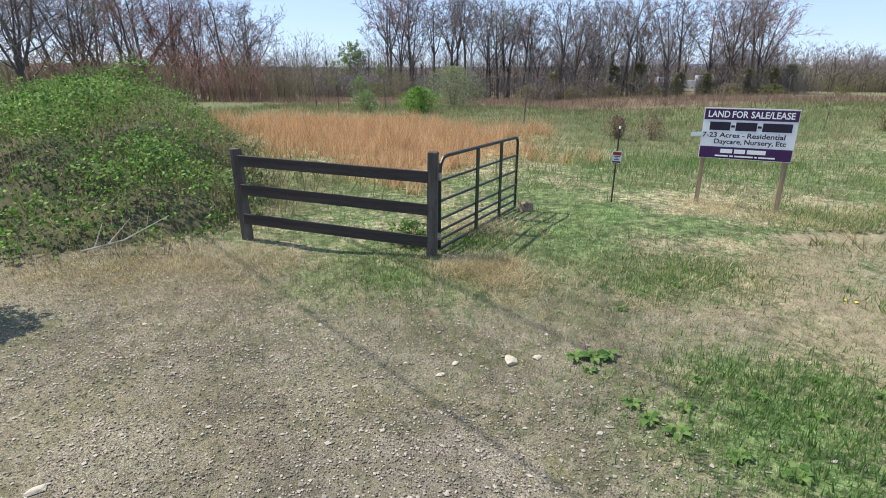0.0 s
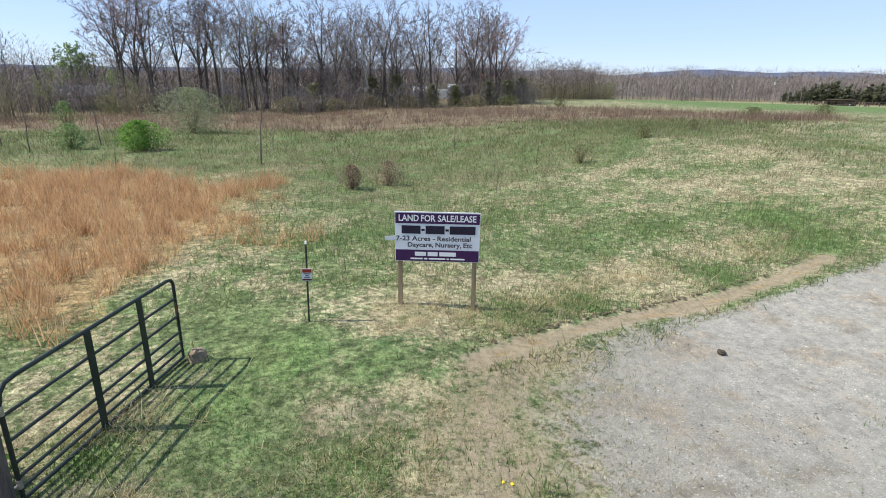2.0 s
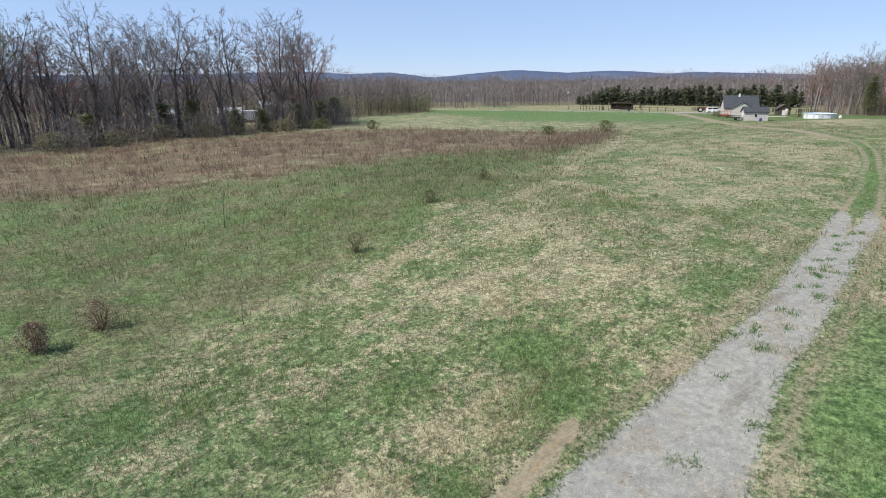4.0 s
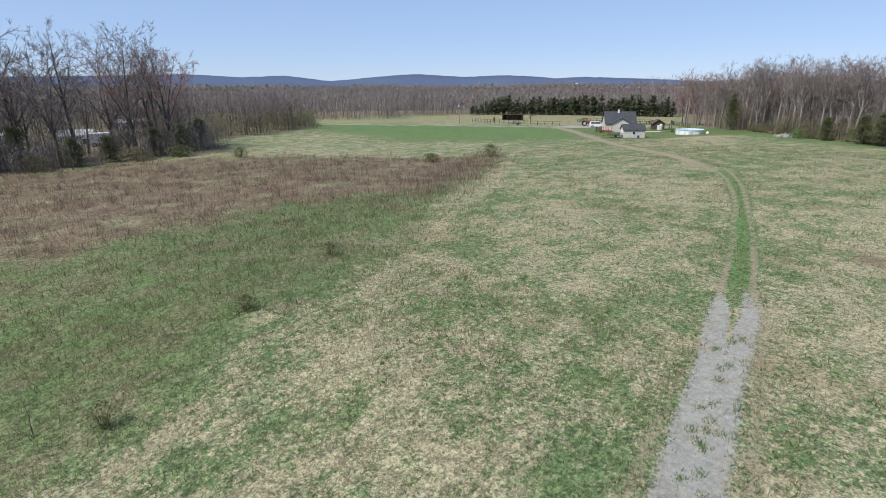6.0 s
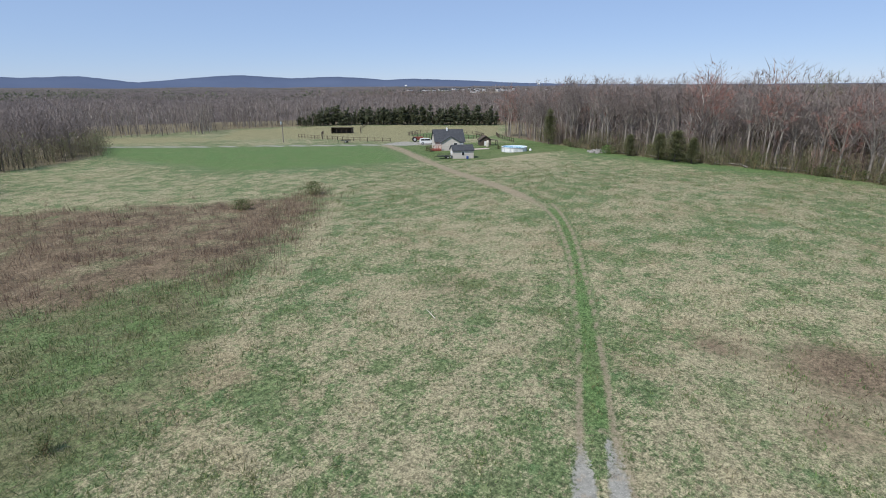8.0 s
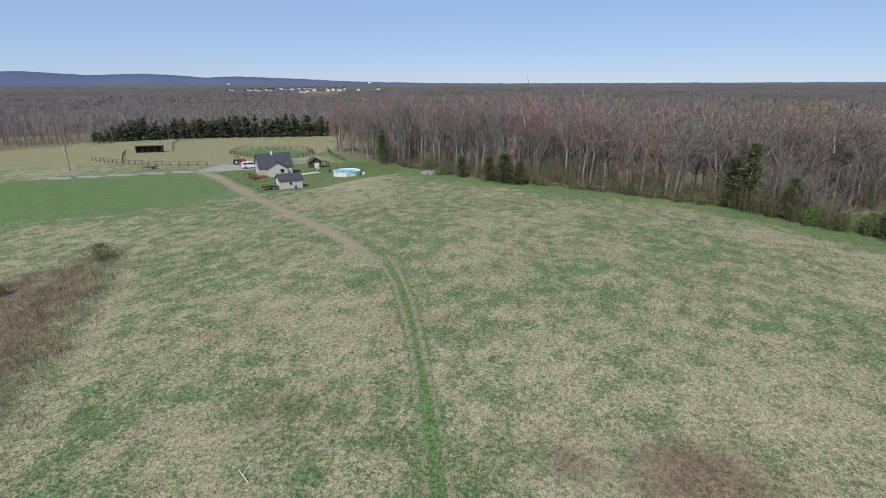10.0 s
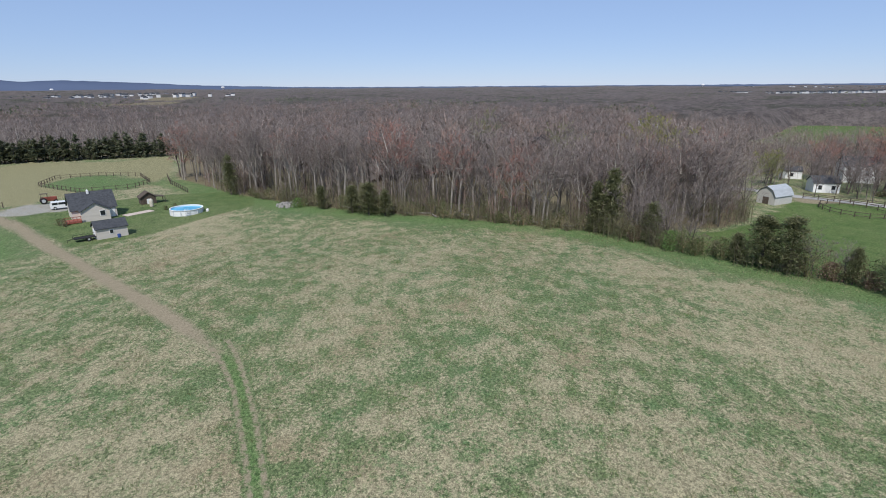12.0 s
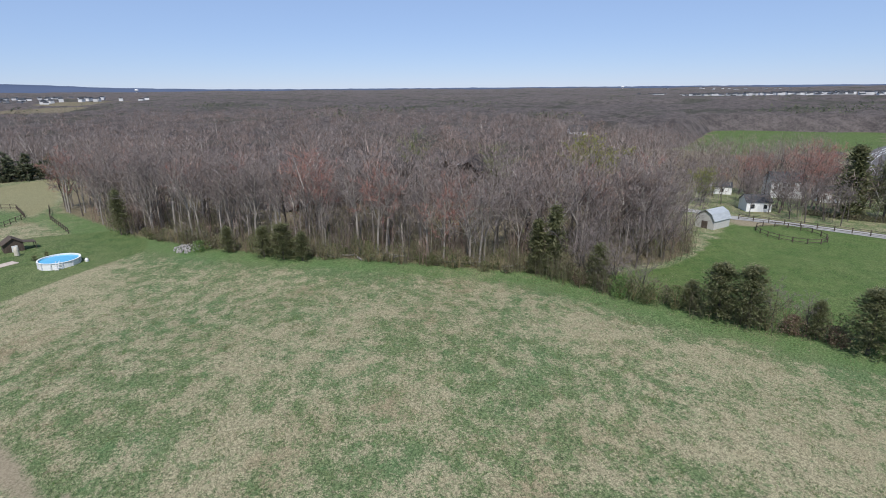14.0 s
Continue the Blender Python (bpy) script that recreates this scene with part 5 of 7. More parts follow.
# ---- sale sign ----
M_SIGN = plain("white_sign_board", (0.66, 0.67, 0.72), (0.74, 0.75, 0.79), 1.5, 0.35, 0, 30, 0.03, 0.001)
M_PURPLE = plain("purple_sign_vinyl", (0.046, 0.013, 0.07), (0.06, 0.02, 0.088), 2, 0.35, 0, 30, 0.03, 0.001)
M_INK = plain("dark_purple_ink", (0.016, 0.012, 0.03), (0.026, 0.02, 0.045), 3, 0.4)
M_LETTER = plain("white_letter", (0.78, 0.78, 0.8), (0.82, 0.82, 0.83), 3, 0.4)
M_LUMBER = plain("weathered_lumber", (0.2, 0.145, 0.085), (0.4, 0.31, 0.2), 4, 0.8, 0, 40, 0.4, 0.004, (3, 3, 0.3))
S_W, S_H, S_T = 1.52, 0.91, 1.87
su = Vector((5.215 - 3.803, 9.35 - 9.904, 0)).normalized()
sign = thing("sale_sign", "purple and white real estate sign on two lumber posts", "sign", Matrix.Translation((3.803, 9.904, 0)) @ Matrix.Rotation(math.atan2(su.y, su.x), 4, "Z"))
for u in (0.085, 1.44):
    g = gz(*(Vector((3.803, 9.904)) + Vector(su[:2]) * u))
    part("post", Soup().box((0.085, 0.085, 1.87 - g + 0.12), (u, 0.055, (1.85 + g - 0.12) / 2), None, 0.005), M_LUMBER, sign)
panel = part("panel", Soup().box((S_W, 0.016, S_H), (S_W / 2, 0, S_T - S_H / 2), None, 0.002), M_SIGN, sign)
part("band", Soup().box((S_W - 0.02, 0.004, 0.19), (S_W / 2, -0.011, S_T - 0.105)), M_PURPLE, panel, "purple header band")
part("band", Soup().box((S_W - 0.02, 0.004, 0.21), (S_W / 2, -0.011, S_T - S_H + 0.115)), M_PURPLE, panel, "purple footer band")
part("edge_strip", Soup().box((S_W + 0.012, 0.024, 0.014), (S_W / 2, 0, S_T + 0.006)), M_LETTER, panel, "white top edge strip")


def lettering(text, width, height, x, z, mat, parent, y=-0.0145, bold=0.0):
    """A line of writing, each word a mesh of its own, fitted into width and height."""
    words = []
    for word in text.split():
        cu = bpy.data.curves.new("text", "FONT")
        cu.body, cu.size, cu.offset, cu.resolution_u = word, 1, bold, 3
        tmp = bpy.data.objects.new("text", cu)
        me = bpy.data.meshes.new_from_object(tmp)
        bpy.data.objects.remove(tmp)
        co = np.empty(len(me.vertices) * 3)
        me.vertices.foreach_get("co", co)
        words.append((me, co.reshape(-1, 3)))
    gap = 0.3
    full = sum(np.ptp(co[:, 0]) for me, co in words) + gap * (len(words) - 1)
    low, top = min(co[:, 1].min() for me, co in words if len(co) > 8), max(co[:, 1].max() for me, co in words)
    at = x - width / 2
    for me, co in words:
        out = np.empty_like(co)
        out[:, 0] = at + (co[:, 0] - co[:, 0].min()) * width / full
        out[:, 1] = y
        out[:, 2] = z + (co[:, 1] - (low + top) / 2) * height / (top - low)
        me.vertices.foreach_set("co", out.ravel())
        me.materials.append(mat)
        me.update()
        part("lettering", me, None, parent)
        at += (np.ptp(co[:, 0]) + gap) * width / full


lettering("LAND FOR SALE/LEASE", 1.38, 0.12, S_W / 2, S_T - 0.1, M_LETTER, panel, bold=0.02)
lettering("7-23 Acres - Residential", 1.34, 0.09, S_W / 2 - 0.07, S_T - 0.475, M_INK, panel, bold=0.02)
lettering("Daycare, Nursery, Etc", 1.16, 0.115, S_W / 2 + 0.05, S_T - 0.605, M_INK, panel, bold=0.02)
x = 0.12
for i, w in enumerate((0.34, 0.06, 0.34, 0.06, 0.46)):
    part("bar", Soup().box((w, 0.003, 0.15 if i % 2 == 0 else 0.04), (x + w / 2, -0.011, S_T - 0.315)), M_INK, panel, "dark number bar")
    x += w + 0.015
x = 0.36
for w in (0.2, 0.18, 0.3):
    part("bar", Soup().box((w, 0.003, 0.075), (x + w / 2, -0.0145, S_T - 0.765)), M_LETTER, panel, "white name bar")
    x += w + 0.03
x = 0.28
for w in (0.22, 0.06, 0.3, 0.04, 0.26):
    part("bar", Soup().box((w, 0.003, 0.026), (x + w / 2, -0.0145, S_T - 0.855)), M_LETTER, panel, "small white bar")
    x += w + 0.025

part("loose_patch", Soup().box((0.24, 0.004, 0.075), (-0.06, -0.014, S_T - 0.475), pose(0, 0, 0, 0, -6, 3)), M_SIGN, sign, "white patch coming loose from the sign's edge")

# ---- notice on a steel stake ----
stake = thing("notice_stake", "small red and white notice on a dark steel stake", "sign", Matrix.Translation((2.18, 9.55, gz(2.18, 9.55))))
top = Vector((0.035, 0.06, 1.42))
part("stake", Soup().tube([(0, 0, -0.2), top * 0.5, top * 0.965], 0.016, 5).tube([(0.01, 0.014, -0.2), top * 0.965 + Vector((0.01, 0.014, 0))], 0.009, 4), plain("dark_stake_paint", (0.02, 0.022, 0.02), (0.05, 0.05, 0.045), 10, 0.6, 0.3), stake)
part("tip", Soup().tube([top * 0.965, top], 0.018, 5), M_LETTER, stake, "white painted tip")
plate = part("plate", Soup().box((0.165, 0.006, 0.22), Vector((0.02, 0.01, 0.85)), pose(0, 0, 0, 0, 2, -12), 0.001), M_SIGN, stake)
m = Matrix.Translation((0.02, 0.01, 0.85)) @ pose(0, 0, 0, 0, 2, -12)
part("band", Soup().box((0.15, 0.003, 0.06), (0, -0.0055, 0.07)), plain("red_notice", (0.3, 0.03, 0.02), (0.36, 0.045, 0.03), 8, 0.5), plate, "red header band", m=m)
part("band", Soup().box((0.15, 0.003, 0.03), (0, -0.0055, -0.085)), plain("dark_red_notice", (0.1, 0.02, 0.02), (0.14, 0.03, 0.03), 8, 0.5), plate, "dark footer band", m=m)
for z, w in ((0.018, 0.11), (-0.012, 0.05), (-0.042, 0.09)):
    part("bar", Soup().box((w, 0.003, 0.014), (0, -0.0055, z)), M_INK, plate, m=m)

# ---- homestead across the field ----
M_SIDING = plain("pale_beige_siding", (0.5, 0.46, 0.42), (0.62, 0.57, 0.52), 1.2, 0.7, 0, 7, 0.3, 0.02, (0.1, 0.1, 6))
M_ROOF = plain("slate_grey_shingle", (0.035, 0.038, 0.045), (0.075, 0.08, 0.09), 2.5, 0.85, 0, 9, 0.5, 0.02)
M_WHITE = plain("white_paint", (0.7, 0.71, 0.72), (0.82, 0.82, 0.82), 2, 0.6, 0, 20, 0.1, 0.004)
M_GLASS = plain("dark_window_glass", (0.015, 0.018, 0.022), (0.03, 0.035, 0.04), 2, 0.12, 0, 10, 0.02, 0.001)
M_DECK = plain("red_stained_deck", (0.2, 0.055, 0.04), (0.33, 0.11, 0.08), 3, 0.8, 0, 25, 0.3, 0.01, (4, 0.4, 1))
M_DARKWOOD = plain("weathered_barn_board", (0.05, 0.04, 0.032), (0.13, 0.1, 0.08), 3, 0.9, 0, 14, 0.5, 0.01, (3, 3, 0.3))
M_TIN = plain("galvanised_roof", (0.42, 0.44, 0.45), (0.6, 0.62, 0.63), 1.2, 0.45, 0.35, 9, 0.3, 0.02, (6, 0.3, 0.3))
M_RUST = plain("faded_red_metal", (0.16, 0.035, 0.025), (0.32, 0.1, 0.07), 4, 0.7, 0.1)
M_BLACK = plain("black_rubber", (0.012, 0.012, 0.012), (0.03, 0.03, 0.03), 6, 0.85)
M_PATIO = plain("pinkish_patio_stone", (0.42, 0.34, 0.3), (0.58, 0.5, 0.45), 1.5, 0.9)


def frame_at(x, y, ux, uy):
    """A frame whose x runs along (ux, uy) and whose y runs back from it."""
    return Matrix.Translation((x, y, gz(x, y))) @ Matrix.Rotation(math.atan2(uy, ux), 4, "Z")


def gabled(parent, x0, x1, y0, y1, eave, ridge, axis, wall, roof, over=0.25, thick=0.12, drop=0.4):
    """Walls with two gables, and a roof of two slabs; the ridge runs along axis."""
    s = Soup()
    if axis == "x":
        my = (y0 + y1) / 2
        s.prism([(y0, -drop), (y1, -drop), (y1, eave), (my, ridge), (y0, eave)], x1 - x0, Matrix.Translation((x0, 0, 0)) @ Matrix(((0, 1, 0, 0), (1, 0, 0, 0), (0, 0, 1, 0), (0, 0, 0, 1))))
    else:
        mx = (x0 + x1) / 2
        s.prism([(x0, -drop), (x1, -drop), (x1, eave), (mx, ridge), (x0, eave)], y1 - y0, Matrix.Translation((0, y0, 0)))
    part("wall", s, wall, parent)
    lo, hi = (y0, y1) if axis == "x" else (x0, x1)
    a, b = (x0 - over, x1 + over) if axis == "x" else (y0 - over, y1 + over)
    mid, k = (lo + hi) / 2, (ridge - eave) / ((hi - lo) / 2)
    for side in (-1, 1):
        edge, ze = mid + side * ((hi - lo) / 2 + over), eave - over * k + 0.02
        r = Soup()
        pts = [(mid, ridge + 0.02), (edge, ze), (edge, ze + thick), (mid, ridge + thick + 0.04)]
        if axis == "x":
            r.add([(a, p, z) for p, z in pts] + [(b, p, z) for p, z in pts], [(0, 1, 2, 3), (7, 6, 5, 4), (0, 4, 5, 1), (1, 5, 6, 2), (2, 6, 7, 3), (3, 7, 4, 0)])
        else:
            r.add([(p, a, z) for p, z in pts] + [(p, b, z) for p, z in pts], [(0, 1, 2, 3), (7, 6, 5, 4), (0, 4, 5, 1), (1, 5, 6, 2), (2, 6, 7, 3), (3, 7, 4, 0)])
        part("roof", r, roof, parent)


def window(parent, x, y, z, w, h, m=Matrix(), name="window"):
    """A pane in a white frame on a wall that faces -y before m turns it."""
    win = part(name, Soup().box((w + 0.14, 0.06, h + 0.14), (x, y - 0.02, z)), M_WHITE, parent, m=m)
    part("pane", Soup().box((w, 0.03, h), (x, y - 0.045, z)), M_GLASS, win)
    return win


hu = Vector((145.0 - 142.3, 64.7 - 68.7)).normalized()
house = thing("house", "pale one-storey house with slate-grey gabled roof", "house", frame_at(142.3, 68.7, hu.x, hu.y))
gabled(house, -1.2, 6.2, 2.2, 9.2, 2.0, 4.65, "x", M_SIDING, M_ROOF)
gabled(house, 0.05, 4.75, 0.0, 5.4, 2.0, 3.35, "y", M_SIDING, M_ROOF)
window(house, 3.55, 0.0, 1.35, 0.8, 0.9)
part("door", Soup().box((0.9, 0.06, 1.8), (5.4, 2.18, 0.7)), M_WHITE, house, "white porch door")
part("chimney", Soup().box((0.4, 0.4, 0.7), (2.2, 5.3, 4.75), None, 0.03).tube([(2.2, 5.3, 5.0), (2.2, 5.3, 5.3)], 0.1, 8), M_WHITE, house)
deck = part("deck", Soup().box((2.6, 2.6, 0.3), (-1.35, 0.7, 0.25)), M_DECK, house, "red stained deck with rails")
for i in range(5):
    part("baluster", Soup().box((0.09, 0.09, 1.1), (-2.6 + 0.62 * i, -0.55, 0.75)), M_DECK, deck)
part("handrail", Soup().box((2.7, 0.1, 0.08), (-1.35, -0.55, 1.28)), M_DECK, deck)
patio = tagged(new("pavement", Soup().box((5.5, 2.0, 0.1), (0, 0, 0.02), None, 0.02).mesh("pavement", M_PATIO)), "pinkish stone patio path beside the house", "patio", kind="structure")
patio.matrix_basis = frame_at(149.3, 61.6, 0.8, -0.6)

gu2 = Vector((131.8 - 129.0, 55.6 - 59.3)).normalized()
garage = thing("garage", "small beige outbuilding with dark gabled roof", "outbuilding", frame_at(129.0, 59.3, gu2.x, gu2.y))
gabled(garage, 0, 4.6, 0, 3.3, 1.75, 2.75, "x", M_SIDING, M_ROOF, 0.2)
part("door", Soup().box((0.06, 1.5, 1.6), (-0.02, 1.65, 0.75)), M_WHITE, garage, "white end door")
window(garage, 2.2, 0, 1.1, 0.5, 0.6)
part("barrel", Soup().lathe([(0.001, 0), (0.25, 0), (0.27, 0.3), (0.25, 0.6), (0.001, 0.6)], 10, (3.1, -0.5, 0)), plain("blue_plastic", (0.03, 0.06, 0.22), (0.05, 0.1, 0.3), 4, 0.5), garage, "blue barrel")

# round pool
pool = thing("swimming_pool", "round above-ground pool with white walls and blue water", "pool", Matrix.Translation((147.7, 51.6, gz(147.7, 51.6))))
part("pool_wall", Soup().lathe([(3.0, -0.3), (3.0, 1.05), (3.12, 1.06), (3.12, 1.12), (2.88, 1.12), (2.88, -0.3)], 40), M_WHITE, pool)
s = Shade("pool_water", 0.06)
s.bump(s.noise(3, 2), 0.15, 0.05)
part("water", Soup().lathe([(2.88, 0.9), (0.001, 0.9)], 40), s.done(s.mix(s.noise(0.8, 3), (0.07, 0.36, 0.62), (0.14, 0.5, 0.74))), pool)
for k in range(12):
    a = k * math.tau / 12
    part("upright", Soup().box((0.12, 0.16, 1.1), (3.05 * math.cos(a), 3.05 * math.sin(a), 0.5), Matrix.Rotation(a, 4, "Z")), plain("grey_upright", (0.5, 0.53, 0.56), (0.6, 0.62, 0.65), 4, 0.5) if k == 0 else bpy.data.materials["grey_upright"], pool)
ladder = Soup()
for o in (-0.25, 0.25):
    ladder.tube([(-3.7, o - 1.0, 0), (-3.0, o - 1.0, 1.4), (-2.6, o - 1.0, 1.4), (-2.4, o - 1.0, 0.9)], 0.03, 6)
for i in range(4):
    ladder.box((0.16, 0.5, 0.05), (-3.62 + 0.16 * i, -1.0, 0.2 + 0.3 * i))
part("ladder", ladder, M_WHITE, pool, "white pool ladder")
part("pump", Soup().lathe([(0.001, 0), (0.28, 0), (0.3, 0.5), (0.15, 0.75), (0.001, 0.78)], 12, (0.4, -3.9, 0)), M_WHITE, pool, "white filter pump")

# small sheds
shed = thing("shed", "small dark brown shed with gabled roof", "shed", frame_at(157.9, 64.7, hu.x, hu.y))
gabled(shed, 0, 3.0, 0, 2.6, 1.5, 2.5, "y", M_DARKWOOD, M_DARKWOOD, 0.25)
part("lean_to", Soup().add([(3.0, 0, 1.5), (4.9, 0, 1.2), (4.9, 2.4, 1.2), (3.0, 2.4, 1.5), (3.0, 0, 1.58), (4.9, 0, 1.28), (4.9, 2.4, 1.28), (3.0, 2.4, 1.58)], [(0, 1, 2, 3), (4, 5, 6, 7), (0, 1, 5, 4), (1, 2, 6, 5), (2, 3, 7, 6), (3, 0, 4, 7)]), M_DARKWOOD, shed)
for q in (0.1, 2.3):
    part("post", Soup().box((0.12, 0.12, 1.6), (4.8, q, 0.45)), M_DARKWOOD, shed)
part("door", Soup().box((0.9, 0.06, 1.3), (1.6, -0.03, 0.5)), M_WHITE, shed, "pale shed door")
tank = thing("propane_tank", "white upright tank beside the shed", "tank", Matrix.Translation((155.6, 61.6, gz(155.6, 61.6))))
part("tank", Soup().lathe([(0.001, 0), (0.4, 0.1), (0.42, 1.2), (0.3, 1.6), (0.001, 1.7)], 12), plain("cream_paint", (0.5, 0.46, 0.38), (0.62, 0.58, 0.5), 3, 0.6), tank)

ru = Vector((200.5 - 197.2, 137.1 - 144.0)).normalized()
run_in = thing("run_in_shed", "long dark open-fronted run-in shed in the paddock", "shed", frame_at(197.2, 144.0, ru.x, ru.y))
part("back_wall", Soup().box((8.2, 0.12, 2.0), (4.1, 3.2, 1.0)), M_DARKWOOD, run_in)
for q in (0, 8.2):
    part("side_wall", Soup().box((0.12, 3.2, 2.1), (q, 1.6, 1.05)), M_DARKWOOD, run_in)
for q in range(5):
    part("post", Soup().box((0.16, 0.16, 2.3), (0.1 + 2.0 * q, 0, 1.1)), M_DARKWOOD, run_in)
part("roof", Soup().box((8.9, 4.1, 0.14), (4.1, 1.5, 2.3), pose(0, 0, 0, -5)), plain("brown_tin", (0.1, 0.085, 0.075), (0.17, 0.145, 0.13), 3, 0.6), run_in)


def wheel(parent, x, y, z, r, w=0.2):
    t = part("wheel", Soup().tube([(x, y - w / 2, z), (x, y + w / 2, z)], r, 14), M_BLACK, parent)
    part("rim", Soup().tube([(x, y - w / 2 - 0.01, z), (x, y + w / 2 + 0.01, z)], r * 0.55, 10), M_TIN, t)


van = thing("car", "white sport utility car parked by the house", "car", frame_at(154.4, 81.2, hu.x, hu.y))
body = Soup().prism([(0, 0.35), (4.4, 0.35), (4.5, 0.7), (4.4, 0.95), (3.3, 1.05), (2.7, 1.6), (0.25, 1.62), (0.02, 1.0)], 1.75)
part("body", body, plain("white_car_paint", (0.75, 0.76, 0.77), (0.8, 0.8, 0.8), 2, 0.25), van)
for q in (-0.012, 1.742):
    for a, b in ((0.35, 1.35), (1.45, 2.75)):
        part("side_window", Soup().add([(a, q, 1.08), (b + (0.3 if b > 2 else 0), q, 1.08), (b, q, 1.52), (a, q, 1.52), (a, q + 0.02, 1.08), (b + (0.3 if b > 2 else 0), q + 0.02, 1.08), (b, q + 0.02, 1.52), (a, q + 0.02, 1.52)], [(0, 1, 2, 3), (4, 5, 6, 7), (0, 1, 5, 4), (2, 3, 7, 6), (1, 2, 6, 5), (3, 0, 4, 7)]), M_GLASS, van)
for q in (0.08, 1.67):
    for a in (0.8, 3.6):
        wheel(van, a, q, 0.34, 0.34)
tractor = thing("tractor", "faded red tractor beside the drive", "tractor", frame_at(162.5, 87.5, hu.x, hu.y))
part("body", Soup().box((2.6, 0.8, 0.9), (1.4, 0.6, 1.0), None, 0.1).box((0.9, 1.0, 0.3), (0.3, 0.6, 1.1), None, 0.05), M_RUST, tractor)
part("canopy", Soup().box((1.5, 1.2, 0.08), (0.4, 0.6, 2.2), None, 0.02), M_DARKWOOD, tractor)
for a, b in ((-0.2, 0.1), (1.0, 0.1), (-0.2, 1.1), (1.0, 1.1)):
    part("canopy_post", Soup().tube([(a, b, 1.0), (a, b, 2.2)], 0.03, 6), M_BLACK, tractor)
for a, r in ((0.2, 0.7), (2.4, 0.42)):
    for q in (-0.05, 1.25):
        wheel(tractor, a, q, r, r, 0.3)


def trailer(x, y, ux, uy, long, label):
    t = thing("trailer", label, "trailer", frame_at(x, y, ux, uy))
    part("bed", Soup().box((long, 1.5, 0.1), (long / 2, 0.75, 0.55)), M_BLACK, t)
    for q in (0, 1.5):
        part("side_rail", Soup().tube([(0, q, 0.95), (long, q, 0.95)], 0.03, 6).tube([(0, q, 0.5), (0, q, 0.95)], 0.03, 6).tube([(long, q, 0.5), (long, q, 0.95)], 0.03, 6), M_BLACK, t)
    part("drawbar", Soup().tube([(0, 0.75, 0.5), (-1.0, 0.75, 0.45)], 0.05, 6).tube([(-0.9, 0.75, 0.45), (-0.9, 0.75, 0)], 0.035, 6), M_BLACK, t)
    for q in (-0.1, 1.6):
        wheel(t, long * 0.55, q, 0.32, 0.32)
    return t


trailer(127.4, 62.0, 0.62, -0.78, 3.6, "black utility trailer beside the outbuilding")
trailer(151.6, 106.0, 0.35, -0.94, 2.8, "dark low trailer on the grass by the drive")


def rail_fence(line, label, posts=None, step=2.6, high=1.15, rails=3, mat=None, group="paddock fences"):
    """Posts and rails along a line, as one fence."""
    mat = mat or M_DARKWOOD
    length = sum(math.dist(a, b) for a, b in zip(line, line[1:]))
    n = max(2, round(length / step))
    f = thing("rail_fence", label, "fence", group=group)
    spots = []
    for i in range(n + 1):
        x, y, _, _ = along(line, min(i / n, 0.9999))
        spots.append(Vector((x, y, gz(x, y))))
        part("post", Soup().box((0.13, 0.13, high + 0.35), spots[-1] + Vector((0, 0, high / 2 - 0.1))), mat, f)
    for k in range(rails):
        z = high * (0.35 + 0.6 * k / max(1, rails - 1))
        for a, b in zip(spots, spots[1:]):
            part("rail", Soup().tube([a + Vector((0, 0, z)), b + Vector((0, 0, z))], 0.055, 4), mat, f)


rail_fence([(172, 139), (164.6, 124.3), (159.4, 106), (159.7, 94)], "dark rail fence along the paddock", rails=2)
rail_fence([(166, 124), (186, 140), (196, 147)], "dark rail fence across the paddock", rails=2, step=3.2)
rail_fence([(203, 134), (226, 150), (246, 160)], "dark rail fence behind the run-in shed", rails=2, step=4)
rail_fence(PADDOCK + PADDOCK[:1], "dark rail fence round the small paddock", rails=2)
rail_fence([(172, 60), (190, 71), (206, 78)], "dark rail fence beside the woods", rails=2)

# power pole and wires in the green field
pole = thing("utility_pole", "grey wooden utility pole with transformer", "utility pole", Matrix.Translation((148.5, 124.8, gz(148.5, 124.8))))
part("pole", Soup().tube([(0, 0, -0.3), (0, 0, 6.6)], [0.16, 0.11], 8), plain("pole_wood", (0.17, 0.15, 0.13), (0.32, 0.29, 0.26), 2, 0.9), pole)
part("transformer", Soup().lathe([(0.001, 0), (0.28, 0), (0.28, 0.8), (0.001, 0.85)], 10, (-0.4, 0, 5.3)), M_TIN, pole, "grey transformer can")
part("crossarm", Soup().box((0.12, 1.8, 0.12), (0, 0, 6.2)), M_DARKWOOD, pole)

